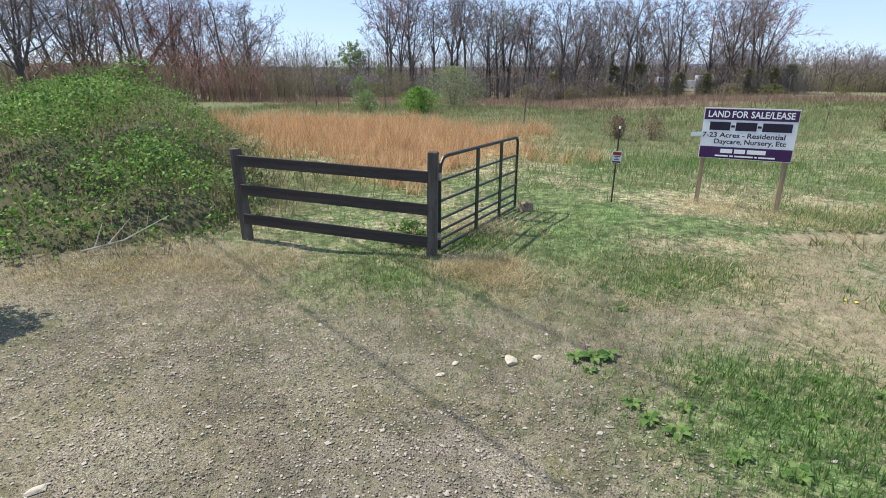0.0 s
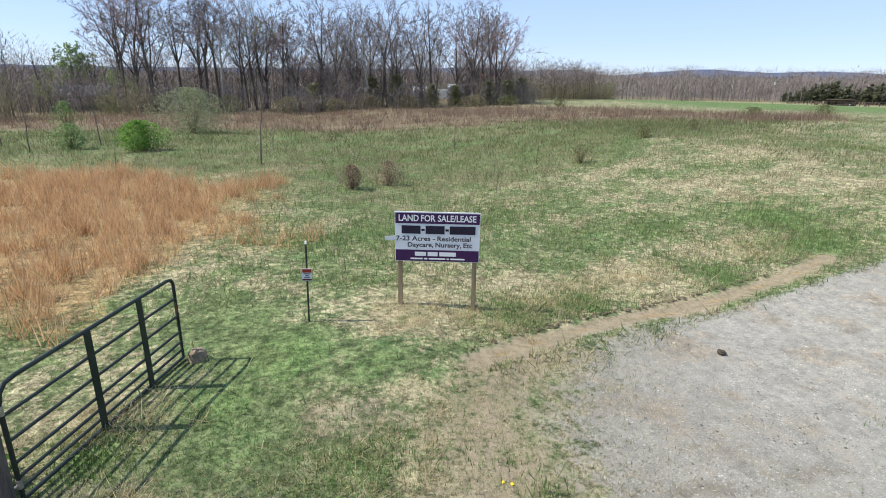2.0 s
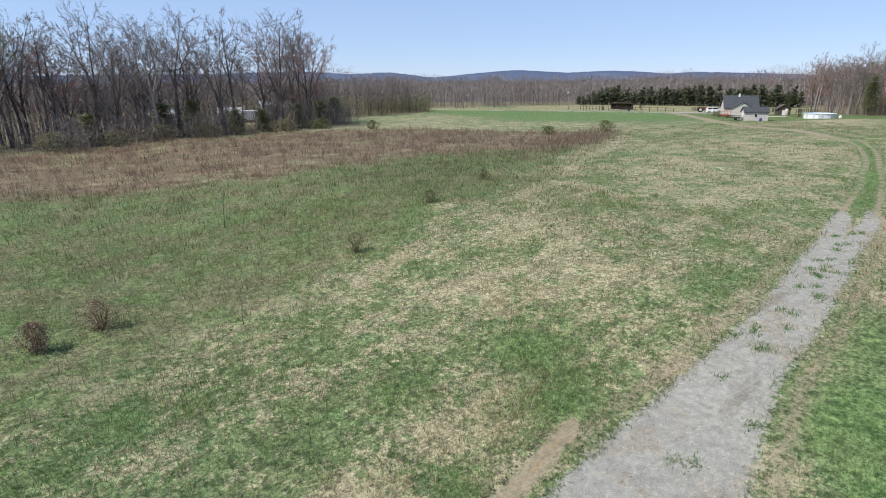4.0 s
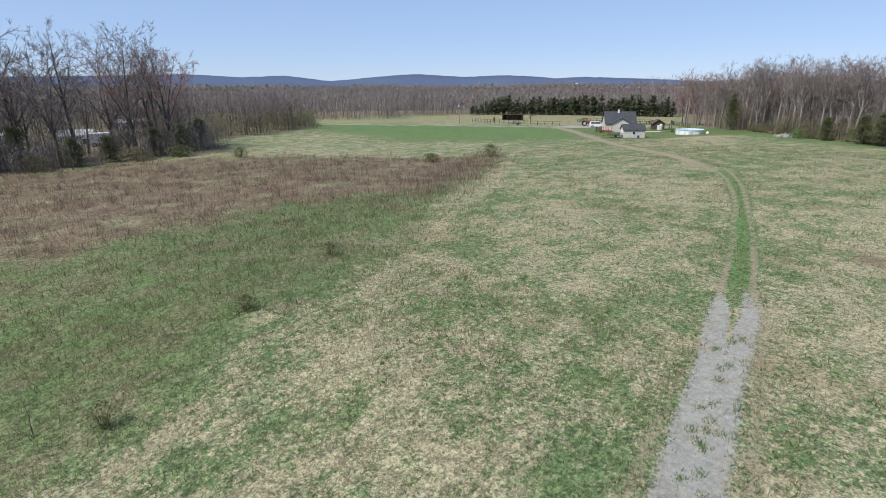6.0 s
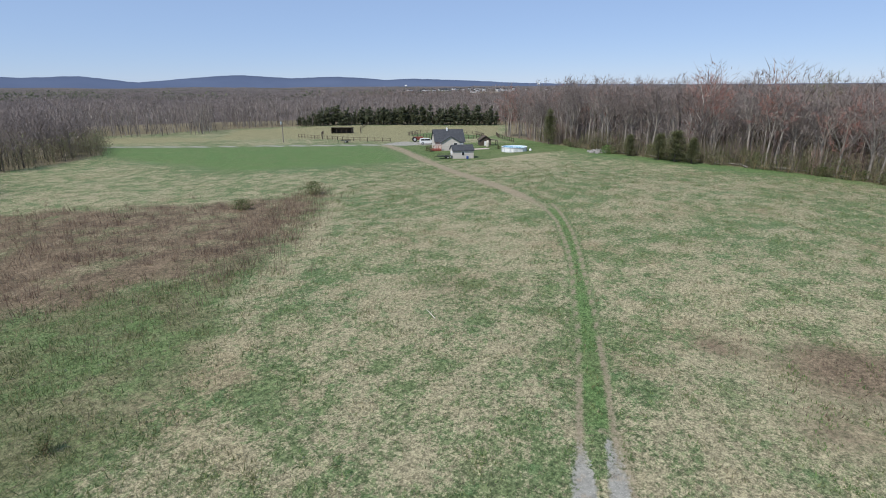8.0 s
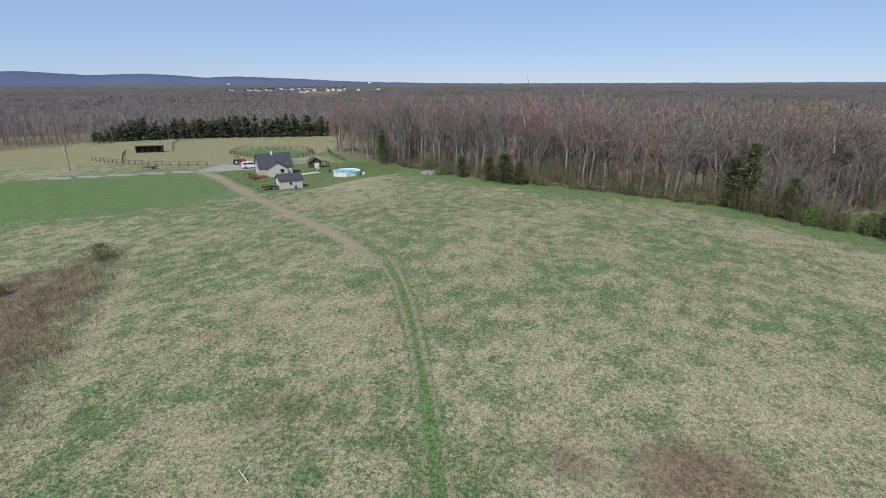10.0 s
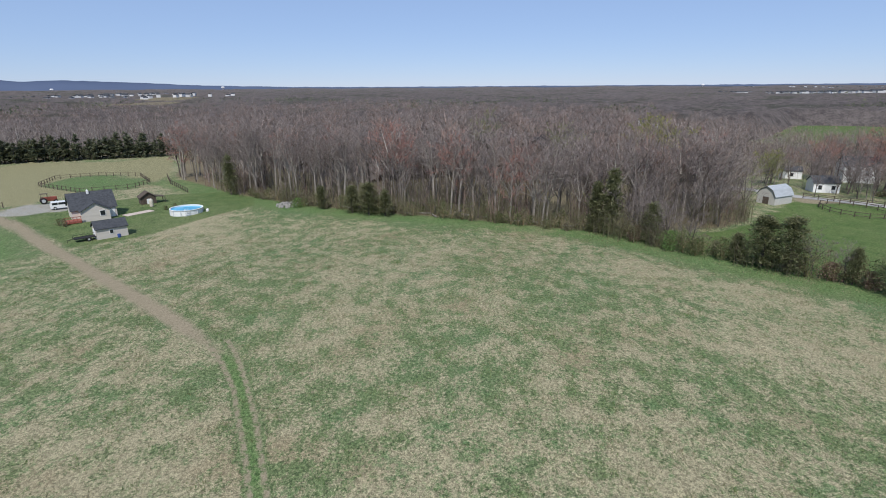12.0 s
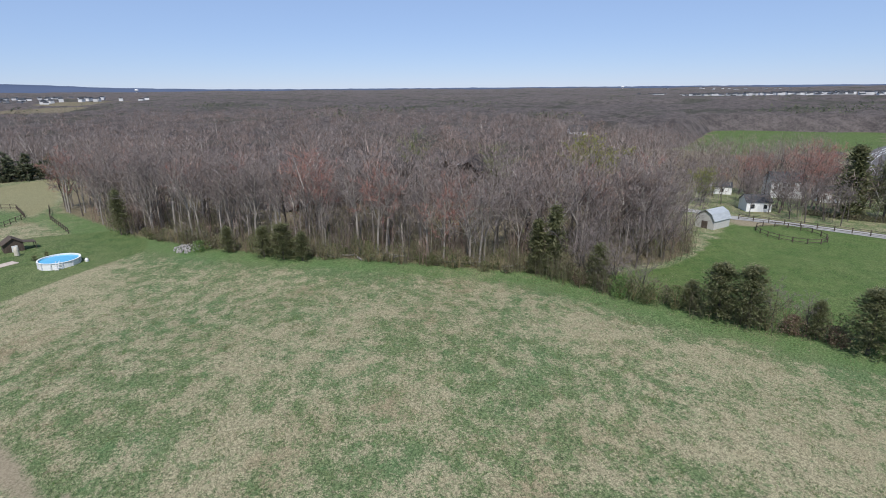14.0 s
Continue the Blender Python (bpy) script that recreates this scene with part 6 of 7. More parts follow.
# ---- farmstead beyond the hedgerow ----
barn = thing("barn", "grey metal-roofed gambrel barn", "barn", frame_at(147.3, -68.6, -0.94, -0.35) @ Matrix.Scale(0.82, 4))
gam = [(0, -0.5), (5.0, -0.5), (5.0, 2.2), (4.2, 3.7), (2.5, 4.6), (0.8, 3.7), (0, 2.2)]
part("wall", Soup().prism(gam, 7.0), plain("pale_barn_wall", (0.4, 0.39, 0.37), (0.56, 0.55, 0.52), 2, 0.8, 0, 12, 0.3, 0.01, (4, 4, 0.3)), barn)
for (ax, az_), (bx, bz) in (((5.25, 2.1), (4.25, 3.8)), ((4.25, 3.8), (2.5, 4.72)), ((2.5, 4.72), (0.75, 3.8)), ((0.75, 3.8), (-0.25, 2.1))):
    part("roof", Soup().add([(ax, -0.3, az_), (bx, -0.3, bz), (bx, 7.3, bz), (ax, 7.3, az_), (ax, -0.3, az_ + 0.08), (bx, -0.3, bz + 0.08), (bx, 7.3, bz + 0.08), (ax, 7.3, az_ + 0.08)], [(0, 1, 2, 3), (4, 5, 6, 7), (0, 1, 5, 4), (1, 2, 6, 5), (2, 3, 7, 6), (3, 0, 4, 7)]), M_TIN, barn)
part("door", Soup().box((1.6, 0.08, 2.0), (2.5, -0.04, 0.9)), M_DARKWOOD, barn, "dark barn door")


def farm_building(x, y, ux, uy, w, d, eave, ridge, label, windows=2, roof=None, name="farm_building"):
    b = thing(name, label, "building", frame_at(x, y, ux, uy))
    gabled(b, 0, w, 0, d, eave, ridge, "x", M_WHITE, roof or M_ROOF, 0.2)
    for i in range(windows):
        window(b, w * (i + 0.5) / windows, 0, eave * 0.55, 0.8, 1.0)
        if eave > 4:
            window(b, w * (i + 0.5) / windows, 0, eave * 0.82, 0.8, 1.0)
    return b


farm_building(157.3, -89.8, -0.33, -0.94, 5.6, 4.5, 2.3, 3.7, "white outbuilding with dark shingle roof", 2)
farm_building(173, -111, -0.4, -0.92, 8.5, 6.5, 4.4, 6.6, "white two-storey farmhouse with dark roof", 4, name="farmhouse")
farm_building(182, -100, -0.5, -0.86, 5, 4, 2.2, 3.2, "small white shed behind the barn", 1)
farm_building(164, -118, -0.4, -0.92, 6, 5, 2.6, 4.0, "white garage beside the farmhouse", 3)


def strip(name, line, half, lift, mat, label, category, step=2.0):
    """A road laid on the ground along a line."""
    length = sum(math.dist(a, b) for a, b in zip(line, line[1:]))
    n = max(2, round(length / step))
    s, rows = Soup(), []
    for i in range(n + 1):
        x, y, dx, dy = along(line, min(i / n, 0.9999))
        rows += [(x - dy * half, y + dx * half, gz(x - dy * half, y + dx * half) + lift), (x + dy * half, y - dx * half, gz(x + dy * half, y - dx * half) + lift)]
    s.add(rows, [(2 * i, 2 * i + 1, 2 * i + 3, 2 * i + 2) for i in range(n)])
    return tagged(new(name, s.mesh(name, mat)), label, category, kind="structure")


M_ASPHALT = plain("worn_asphalt", (0.09, 0.09, 0.095), (0.15, 0.15, 0.155), 0.5, 0.85, 0, 20, 0.2, 0.01)
strip("road", PAVED, 1.9, 0.06, plain("pale_farm_road", (0.3, 0.29, 0.28), (0.42, 0.41, 0.39), 0.5, 0.9), "pale farm road between the pasture and the white houses", "road")
strip("road", HIGHWAY, 5.0, 0.35, M_ASPHALT, "grey two-lane road curving past the far field", "road", 6)
for off in (-4.6, 0.0, 4.6):
    moved = [(x + off * 0.78, y - off * 0.62) for x, y in HIGHWAY]
    strip("road_marking", moved, 0.22, 0.42, M_WHITE, "white painted road line", "road marking", 6)
rail_fence([(150.5, -82), (143, -88), (131, -96.8), (108, -113)], "dark rail fence along the farm road", step=3.0, rails=3, group="pasture fences")
ring = [(136.5 + 7.0 * math.cos(a), -82 + 5.2 * math.sin(a)) for a in np.linspace(0, math.tau, 17)]
rail_fence(ring, "thin round pen fence in the pasture", step=2.4, high=1.0, rails=2, group="pasture fences")

# buildings behind the tree line
for x, y, w, d, e, r, lab in ((40, 134, 5.5, 4, 2.4, 3.4, "small white building behind the trees"), (27, 141, 5, 4, 2.4, 3.3, "white shed behind the trees"), (57.5, 157, 8, 5, 2.4, 3.3, "white building seen through bare trees")):
    farm_building(x, y, 0.95, -0.3, w, d, e, r, lab, 2, M_TIN)
lorry = thing("truck", "red and white box truck parked behind the trees", "truck", frame_at(44, 131, 0.95, -0.3))
part("cargo_box", Soup().box((4.2, 2.2, 2.0), (2.1, 1.1, 1.7), None, 0.04), M_WHITE, lorry)
part("cab", Soup().box((1.6, 2.1, 1.7), (5.1, 1.1, 1.2), None, 0.15), M_RUST, lorry)
for a in (1.0, 4.9):
    for q in (0.1, 2.1):
        wheel(lorry, a, q, 0.45, 0.45)
far_house = thing("house", "low brown house far behind the scrub", "house", frame_at(-32, 118, 0.95, 0.3))
gabled(far_house, 0, 10, 0, 6, 2.4, 4.2, "x", M_DARKWOOD, M_ROOF)
window(far_house, 3, 0, 1.3, 1.0, 1.0)
window(far_house, 7, 0, 1.3, 1.0, 1.0)

for x, y, w, lab in ((545, 140, 11, "white house in a clearing of the woods"), (534, 104, 12, "pale house in a clearing of the woods"), (528, 92, 9, "pale house in a clearing of the woods"), (440, -20, 11, "pale house in a clearing of the woods"), (432, -30, 9, "white house in a clearing of the woods"), (360, -140, 11, "pale brown house in a clearing of the woods")):
    farm_building(x, y, -0.2, -0.98, w, 8, 5, 8.5, lab, 3, name="house")
# far town and water towers
v, tops = Soup(), Soup()
rt = random.Random(5)
for cx, cy, sx, sy, n in TOWN:
    for _ in range(n):
        x, y = rt.gauss(cx, sx * 0.6), rt.gauss(cy, sy * 0.6)
        w, d, h, turned = rt.uniform(8, 13), rt.uniform(8, 10), rt.uniform(6, 8), Matrix.Rotation(rt.uniform(0, 3), 4, "Z")
        z = gz(x, y)
        v.box((w, d, h), (x, y, z + h / 2 - 0.3), turned)
        tops.prism([(-w / 2 - 0.4, 0), (w / 2 + 0.4, 0), (0, 2.6)], d + 0.6, Matrix.Translation((x, y, z + h - 0.4)) @ turned @ Matrix.Translation((0, -d / 2 - 0.3, 0)))
town = thing("far_town", "scattered pale houses of a far town", "town", kind="stuff")
part("walls", v, plain("pale_far_walls", (0.45, 0.45, 0.46), (0.8, 0.8, 0.8), 0.02, 0.8), town)
part("roofs", tops, M_ROOF, town, "grey roofs of far houses")
for x, y, s in ((2966, 864, 1.0), (2358, -1335, 0.8), (2500, 1420, 0.8)):
    w = thing("water_tower", "white water tower on the skyline", "water tower", Matrix.Translation((x, y, gz(x, y) + 6)) @ Matrix.Scale(s, 4), "water towers")
    part("tank", Soup().lathe([(0.01, 12), (6, 13), (9, 17), (6, 21), (0.01, 22)], 16), M_WHITE, w)
    part("stem", Soup().tube([(0, 0, -8), (0, 0, 13)], 2.2, 8), M_WHITE, w)


# ---- conifers, junipers, shrubs and saplings ----
def conifer_mesh(seed, high, wide, mat, n=2600, tip=0.75, droop=0.2, size=0.062):
    """Needle sprays massed in ragged boughs round a stem."""
    g = np.random.default_rng(seed)
    k = n // 22
    f = g.random(k) ** 0.85
    a = g.uniform(0, math.tau, k)
    reach = wide * (1 - f) ** tip * g.uniform(0.45, 1.1, k) + 0.1
    i = g.integers(0, k, n)
    share = g.random(n) ** 0.6
    rad = reach[i] * share
    p = np.stack([np.cos(a[i]) * rad, np.sin(a[i]) * rad, high * (0.05 + 0.95 * f[i]) - droop * rad + 0.25 * share], -1) + g.normal(0, 0.16, (n, 3)) * (0.5 + share)[:, None]
    out = np.stack([np.cos(a[i]), np.sin(a[i]), g.normal(0.3, 0.4, n)], -1) + g.normal(0, 0.4, (n, 3))
    side = np.stack([-np.sin(a[i]), np.cos(a[i]), g.normal(0, 0.6, n)], -1)
    s = (g.uniform(0.5, 1.3, n) * size * high ** 0.6)[:, None]
    v = np.stack([p - out * s, p + side * s * 0.5, p + out * s * 1.2, p - side * s * 0.5], 1)
    return leaf_mesh("foliage", v, mat)


CONIFERS = [conifer_mesh(1, 8, 2.1, M_PINE, 640, 0.6, 0.15, 0.12), conifer_mesh(2, 8, 2.5, M_PINE, 640, 0.5, 0.15, 0.11), conifer_mesh(3, 8, 2.3, M_JUNIPER, 5600, 0.42, 0.05, 0.036), conifer_mesh(4, 8, 2.7, M_JUNIPER, 6800, 0.36, 0.0, 0.034), conifer_mesh(5, 8, 1.7, M_JUNIPER, 4600, 0.5, 0.05, 0.045)]
TRUNK8 = Soup().tube([(0, 0, -0.3), (0.05, 0.03, 3), (0, 0, 7.2)], [0.16, 0.12, 0.03], 6).mesh("trunk", M_BARK)


def plant_conifer(x, y, high, kind, label, group="", broad=1.0):
    t = thing("conifer", label, "tree", Matrix.Translation((x, y, gz(x, y))) @ Matrix.Rotation(rng.uniform(0, 6.3), 4, "Z") @ Matrix.Diagonal((high / 8 * broad, high / 8 * broad, high / 8, 1)), group)
    part("trunk", TRUNK8, None, t)
    part("foliage", CONIFERS[kind], None, t)


for x, y, h, k, b in ((141.5, 15.2, 6.0, 3, 1.5), (143.5, 18.5, 5.2, 3, 1.3), (139.8, 12.0, 5.0, 2, 1.3), (166, 48, 9, 2, 0.9), (148, 25, 4.5, 3, 1.2), (124.6, -26.5, 10.8, 4, 1.0), (126.4, -24.5, 8.5, 4, 1.1), (118, -30.5, 6.5, 2, 1.3), (103.5, -39, 6.8, 3, 1.5), (100.6, -40.8, 7.2, 3, 1.4),
                       (106.5, -37.4, 4.0, 2, 1.6), (91.5, -47.8, 7.0, 3, 1.4), (88.5, -50.5, 6.6, 3, 1.4), (86, -53.5, 6.4, 3, 1.3), (95.6, -45.4, 4.6, 2, 1.1), (146.9, -107.5, 15.5, 4, 1.25), (143.3, -113.1, 14, 3, 1.0), (138, -112, 11, 3, 0.9), (13, 108, 5, 3, 1.5), (24, 108, 5.5, 3, 1.6), (29, 108, 6, 3, 1.3), (47, 104.5, 4.5, 3, 1.6), (52, 105.5, 4.6, 3, 1.5), (40, 104, 4.0, 3, 1.5), (35, 103.5, 4.4, 2, 1.6), (57, 109, 5.0, 3, 1.4)):
    plant_conifer(x, y, h, k, "dark olive eastern red cedar at the field edge", "red cedars", b)
for i in range(112):
    x, y, dx, dy = along([(226, 185), (236, 178), (250, 163), (262, 130), (270, 100)], (i + rng.uniform(0, 0.9)) / 112)
    d = rng.uniform(0, 9)
    plant_conifer(x + d * 0.8, y + d * 0.7, rng.uniform(4.5, 9.5) * (0.6 + 0.4 * sm(0, 20, i)), int(rng.integers(2)), "dark green pine in a row behind the paddock", "pine row", rng.uniform(0.9, 1.4))


def shrub(x, y, high, wide, mat, label, n=900, size=0.09, stems=14, name="shrub"):
    t = thing(name, label, "shrub", Matrix.Translation((x, y, gz(x, y))))
    f = rng.random(n)
    a = rng.uniform(0, math.tau, n)
    rad = wide * np.sqrt(rng.random(n)) * np.sin(np.clip(f * 2.7 + 0.35, 0, 3.0)) ** 0.7 * (0.8 + 0.3 * np.sin(3 * a + x))
    p = np.stack([np.cos(a) * rad, np.sin(a) * rad, high * (0.05 + 0.95 * f)], -1)
    part("foliage", leaf_mesh("foliage", leaves(p, size), mat), None, t)
    s = Soup()
    for k in range(stems):
        b, q = k * 2.4, rng.uniform(0.3, 0.8) * wide
        s.tube([(0.05 * math.cos(b), 0.05 * math.sin(b), -0.1), (q * 0.4 * math.cos(b), q * 0.4 * math.sin(b), high * 0.5), (q * math.cos(b), q * math.sin(b), high * rng.uniform(0.75, 1.02))], [0.02 * high ** 0.5, 0.012 * high ** 0.5, 0.003], 4, False)
    part("twiggy_growth", s, M_BRAMBLE_DRY, t)


for x, y, h, w, m, n, z, lab in ((-3.0, 50, 3.6, 3.4, M_GREYBUD, 6500, 0.12, "pale green leafing shrub in the scrub"), (-4.6, 36, 1.7, 1.7, M_VIVID, 4600, 0.11, "bright green rounded bush in the scrub"), (-8.5, 38, 1.5, 1.2, M_NEWLEAF, 1400, 0.12, "bright green bush in tall grass"), (-10.5, 45, 2.6, 1.2, M_SHRUB, 900, 0.12, "pale leafing shrub in the scrub"),
                              (5.0, 21.4, 0.95, 0.55, M_BRUSH, 1900, 0.055, "reddish-brown dead bush in green grass"), (6.7, 22.3, 1.0, 0.8, M_BRUSH, 1300, 0.055, "grey-brown twiggy bush in green grass"), (16.6, 23.6, 0.9, 0.7, M_SCRUB, 500, 0.07, "low green bush in rough grass"), (23.4, 27.4, 0.7, 0.8, M_SCRUB, 700, 0.08, "low green bush in rough grass"), (30.9, 31.5, 0.8, 0.6, M_SCRUB, 500, 0.08, "low green bush by the brush"),
                              (83.5, 61, 1.9, 2.4, M_SCRUB, 1500, 0.16, "green-brown bush at the brush's end"), (70.8, 62, 1.3, 2.0, M_SCRUB, 1200, 0.16, "low green-brown bush in dead brush"), (54, 88, 1.6, 1.6, M_SCRUB, 900, 0.16, "olive bush at the field's edge"), (113.5, -31.5, 3.0, 2.6, M_SHRUB, 1600, 0.2, "grey-green shrub in the hedgerow"), (110, -33.5, 2.6, 2.4, M_SCRUB, 1400, 0.2, "olive shrub in the hedgerow"),
                              (90, -48.8, 2.4, 1.8, M_SHRUB, 1200, 0.18, "yellow-green shrub before a cedar"), (97.2, -43.8, 2.4, 2.0, M_BRUSH, 1200, 0.18, "brown twiggy shrub in the hedgerow"), (94, -46.3, 2.2, 2.2, M_BRUSH, 1200, 0.18, "brown tangled shrub in the hedgerow"), (120, -29, 2.6, 2.6, M_BRUSH, 1400, 0.2, "brown tangled shrub by the woods"), (107.5, -36, 3.2, 2.0, M_SCRUB, 1300, 0.2, "dark olive shrub in the hedgerow"),
                              # the bush at (-6.2, 4.0) is out of view, added to cast shade
                              (-4.3, 7.6, 0.8, 0.6, M_SHRUB, 500, 0.06, "sparse twiggy bush by the fence"), (-4.8, 9.0, 0.95, 0.8, M_SCRUB, 600, 0.06, "sparse olive twiggy bush by the thicket"), (-5.6, 10.4, 1.1, 0.9, M_SCRUB, 700, 0.07, "sparse olive twiggy bush by the thicket"), (-6.2, 4.0, 2.0, 0.6, M_BRAMBLE, 1800, 0.09, "unseen leafy bush added to shade the apron"), (-1.3, 6.55, 0.35, 0.4, M_LUSH, 350, 0.07, "low green weeds by the fence"), (150, 30, 2.0, 2.2, M_SHRUB, 900, 0.2, "pale leafing shrub by the woods"), (133, -9, 1.6, 2.2, M_SCRUB, 900, 0.2, "low green shrub by the woods"), (139.3, 70.2, 1.5, 0.9, M_UNDER, 500, 0.14, "brown shrub beside the deck"), (140.2, 71.6, 1.3, 0.8, M_SCRUB, 400, 0.14, "green shrub beside the deck"), (153, 55.8, 1.2, 0.6, M_SCRUB, 300, 0.14, "small green shrub by the patio"), (151.8, 57.2, 0.9, 0.7, M_SCRUB, 300, 0.14, "small green shrub by the patio")):
    shrub(x, y, h, w, m, lab, n, z)
kinds = ((M_JUNIPER, "dark olive cedar bush at the woods' edge"), (M_SCRUB, "olive shrub at the woods' edge"), (M_UNDER, "brown-green tangled shrub at the woods' edge"), (M_UNDER, "brown-green tangled shrub at the woods' edge"))
for i in range(96):
    x, y, dx, dy = along(WOOD_EDGE[1:-1], (i + rng.uniform(0.1, 0.9)) / 96)
    d, k = rng.uniform(-0.3, 3.5), int(rng.integers(4))
    h = rng.uniform(1.2, 3.6)
    shrub(x - dy * d, y + dx * d, h, h * rng.uniform(0.55, 0.9), kinds[k][0], kinds[k][1], 400, 0.22, 7)
for x, y, w, mat in ((8, 102, 4, M_UNDER), (16, 103, 3.4, M_UNDER), (22, 103, 3.6, M_UNDER), (30, 102.5, 3.2, M_UNDER), (43, 100.5, 3, M_UNDER), (-2, 103, 4, M_UNDER), (-14, 104, 4.2, M_UNDER), (-20, 103, 4, M_SCRUB), (49, 98.5, 2.6, M_SCRUB)):
    shrub(x, y, w * 0.75, w, mat, "dark tangled brush under the tree line", 1300, 0.24, 10)
# leafing trees
M_YELLOWLEAF = leafy("yellow_green_bud", [(0.2, 0.2, 0.05), (0.29, 0.28, 0.08), (0.36, 0.34, 0.12)], 0.7, 0.3)
for x, y, h, k, n, mat, lab in ((-33.9, 148.5, 13.5, 2, 3200, M_NEWLEAF, "tree in fresh bright green leaf"), (-27, 143, 8, 4, 3200, M_NEWLEAF, "tree in fresh bright green leaf"), (-24.6, 142, 6.5, 4, 3200, M_NEWLEAF, "tree in fresh bright green leaf"),
                               (172, -57, 18.5, 6, 2600, M_YELLOWLEAF, "yellow-green budding tree above the woods"), (181, -60, 17, 7, 1800, M_YELLOWLEAF, "yellow-green budding tree above the woods"), (170, -88, 10, 6, 2200, M_YELLOWLEAF, "yellow-green budding tree behind the barn")):
    t = plant_tree(x, y, h, k, lab, False, 2)
    q = TREE_KINDS[k][5]
    co = np.empty(len(q.vertices) * 3, np.float32)
    q.vertices.foreach_get("co", co)
    co = co.reshape(-1, 3)[rng.integers(0, len(q.vertices), n)]
    part("foliage", leaf_mesh("foliage", leaves(co + rng.normal(0, 0.2, co.shape), 0.5 if mat is M_NEWLEAF else 0.34), mat), None, t)
SAPLING = bare_tree(77, 3.0, 0.17, 2, 0.42, 5, 3, 2, 1, 0.009)
SAP_W, SAP_C = tree_mesh(SAPLING[0], "trunk", M_BARK), tree_mesh(SAPLING[1], "crown", M_TWIG)
for x, y, h in ((1.8, 27.6, 4.1), (2.6, 34.4, 1.6), (-7.5, 40, 3.4), (-10, 36, 3.2), (-13, 41, 3.8), (-4.5, 29, 1.9), (10.5, 20, 1.4), (15, 25, 1.6), (7.6, 27, 1.2), (13.5, 33, 2.4)):
    t = thing("sapling", "thin bare sapling standing in rough grass", "sapling", Matrix.Translation((x, y, gz(x, y))) @ Matrix.Rotation(x * 7, 4, "Z") @ Matrix.Scale(h / 3.0, 4), "saplings")
    part("trunk", SAP_W, None, t)
    part("crown", SAP_C, None, t)
for x, y, h, k, c, lab in ((152, -86, 8, 2, 0, "spreading bare tree by the white outbuilding"), (156, -99, 8.5, 0, 0, "spreading bare tree by the farm road"), (176, -112, 12, 3, 1, "reddish budding tree behind the farmhouse"), (166, -125, 11, 2, 1, "reddish budding tree by the farm"), (152, -112, 10, 4, 0, "bare tree by the farm road"), (144, -93, 9, 1, 0, "bare tree beside the farm road"), (172, -88, 9, 4, 2, "yellow-green budding tree behind the barn"), (160, -76, 8, 2, 2, "yellow-green budding tree behind the barn"),
                           (163, -95, 8, 2, 0, BARE), (160, -103, 9, 4, 0, BARE), (168, -99, 9, 0, 0, BARE), (150, -97, 7, 2, 0, BARE), (158, -112, 9, 3, 0, BARE), (176, -98, 9, 1, 1, "reddish budding tree by the farmhouse"), (148, -105, 9, 0, 0, BARE), (186, -108, 10, 0, 0, BARE), (140, -98, 9.5, 5, 0, BARE), (178, -125, 12, 1, 0, BARE), (163, -97, 9, 6, 0, BARE), (160, -101, 8.5, 7, 0, BARE), (167.5, -99, 9, 6, 0, BARE), (154, -93, 7.5, 7, 0, BARE), (148, -93, 8, 6, 0, BARE), (177, -107, 12, 7, 1, "reddish budding tree behind the farmhouse"), (182, -113, 13, 6, 1, "reddish budding tree behind the farmhouse"), (187, -95, 10, 7, 0, BARE), (192, -101, 11, 6, 0, BARE), (155, -104, 9, 7, 0, BARE), (146, -100, 9, 6, 0, BARE), (166, -84, 9, 7, 2, "yellow-green budding tree behind the barn"), (123, -30, 10, 6, 0, "tangled bare tree by the woods"), (120.5, -29.5, 9, 7, 0, "tangled bare tree by the woods"), (118, -31.5, 8.5, 6, 0, "tangled bare tree by the woods"), (115.5, -32, 8, 7, 0, "tangled bare tree by the woods"), (112.5, -34, 6.5, 6, 0, "tangled bare tree by the woods"), (125, -34, 11, 7, 0, "tangled bare tree by the woods"), (125, -41, 11, 6, 0, "tangled bare tree by the woods"), (128, -48, 10, 7, 0, "tangled bare tree by the woods"), (131, -52, 9, 6, 0, "tangled bare tree by the woods"), (136, -58, 10, 7, 0, "tangled bare tree by the woods"), (99.3, -43, 6.5, 0, 0, "thin bare tree in the hedgerow"), (96.4, -45, 5.5, 3, 0, "thin bare tree in the hedgerow"), (185, -15, 19, 3, 2, "yellow-green budding tree above the woods"), (172, -33, 17, 2, 2, "yellow-green budding tree above the woods")):
    plant_tree(x, y, h, k, lab, False, c)

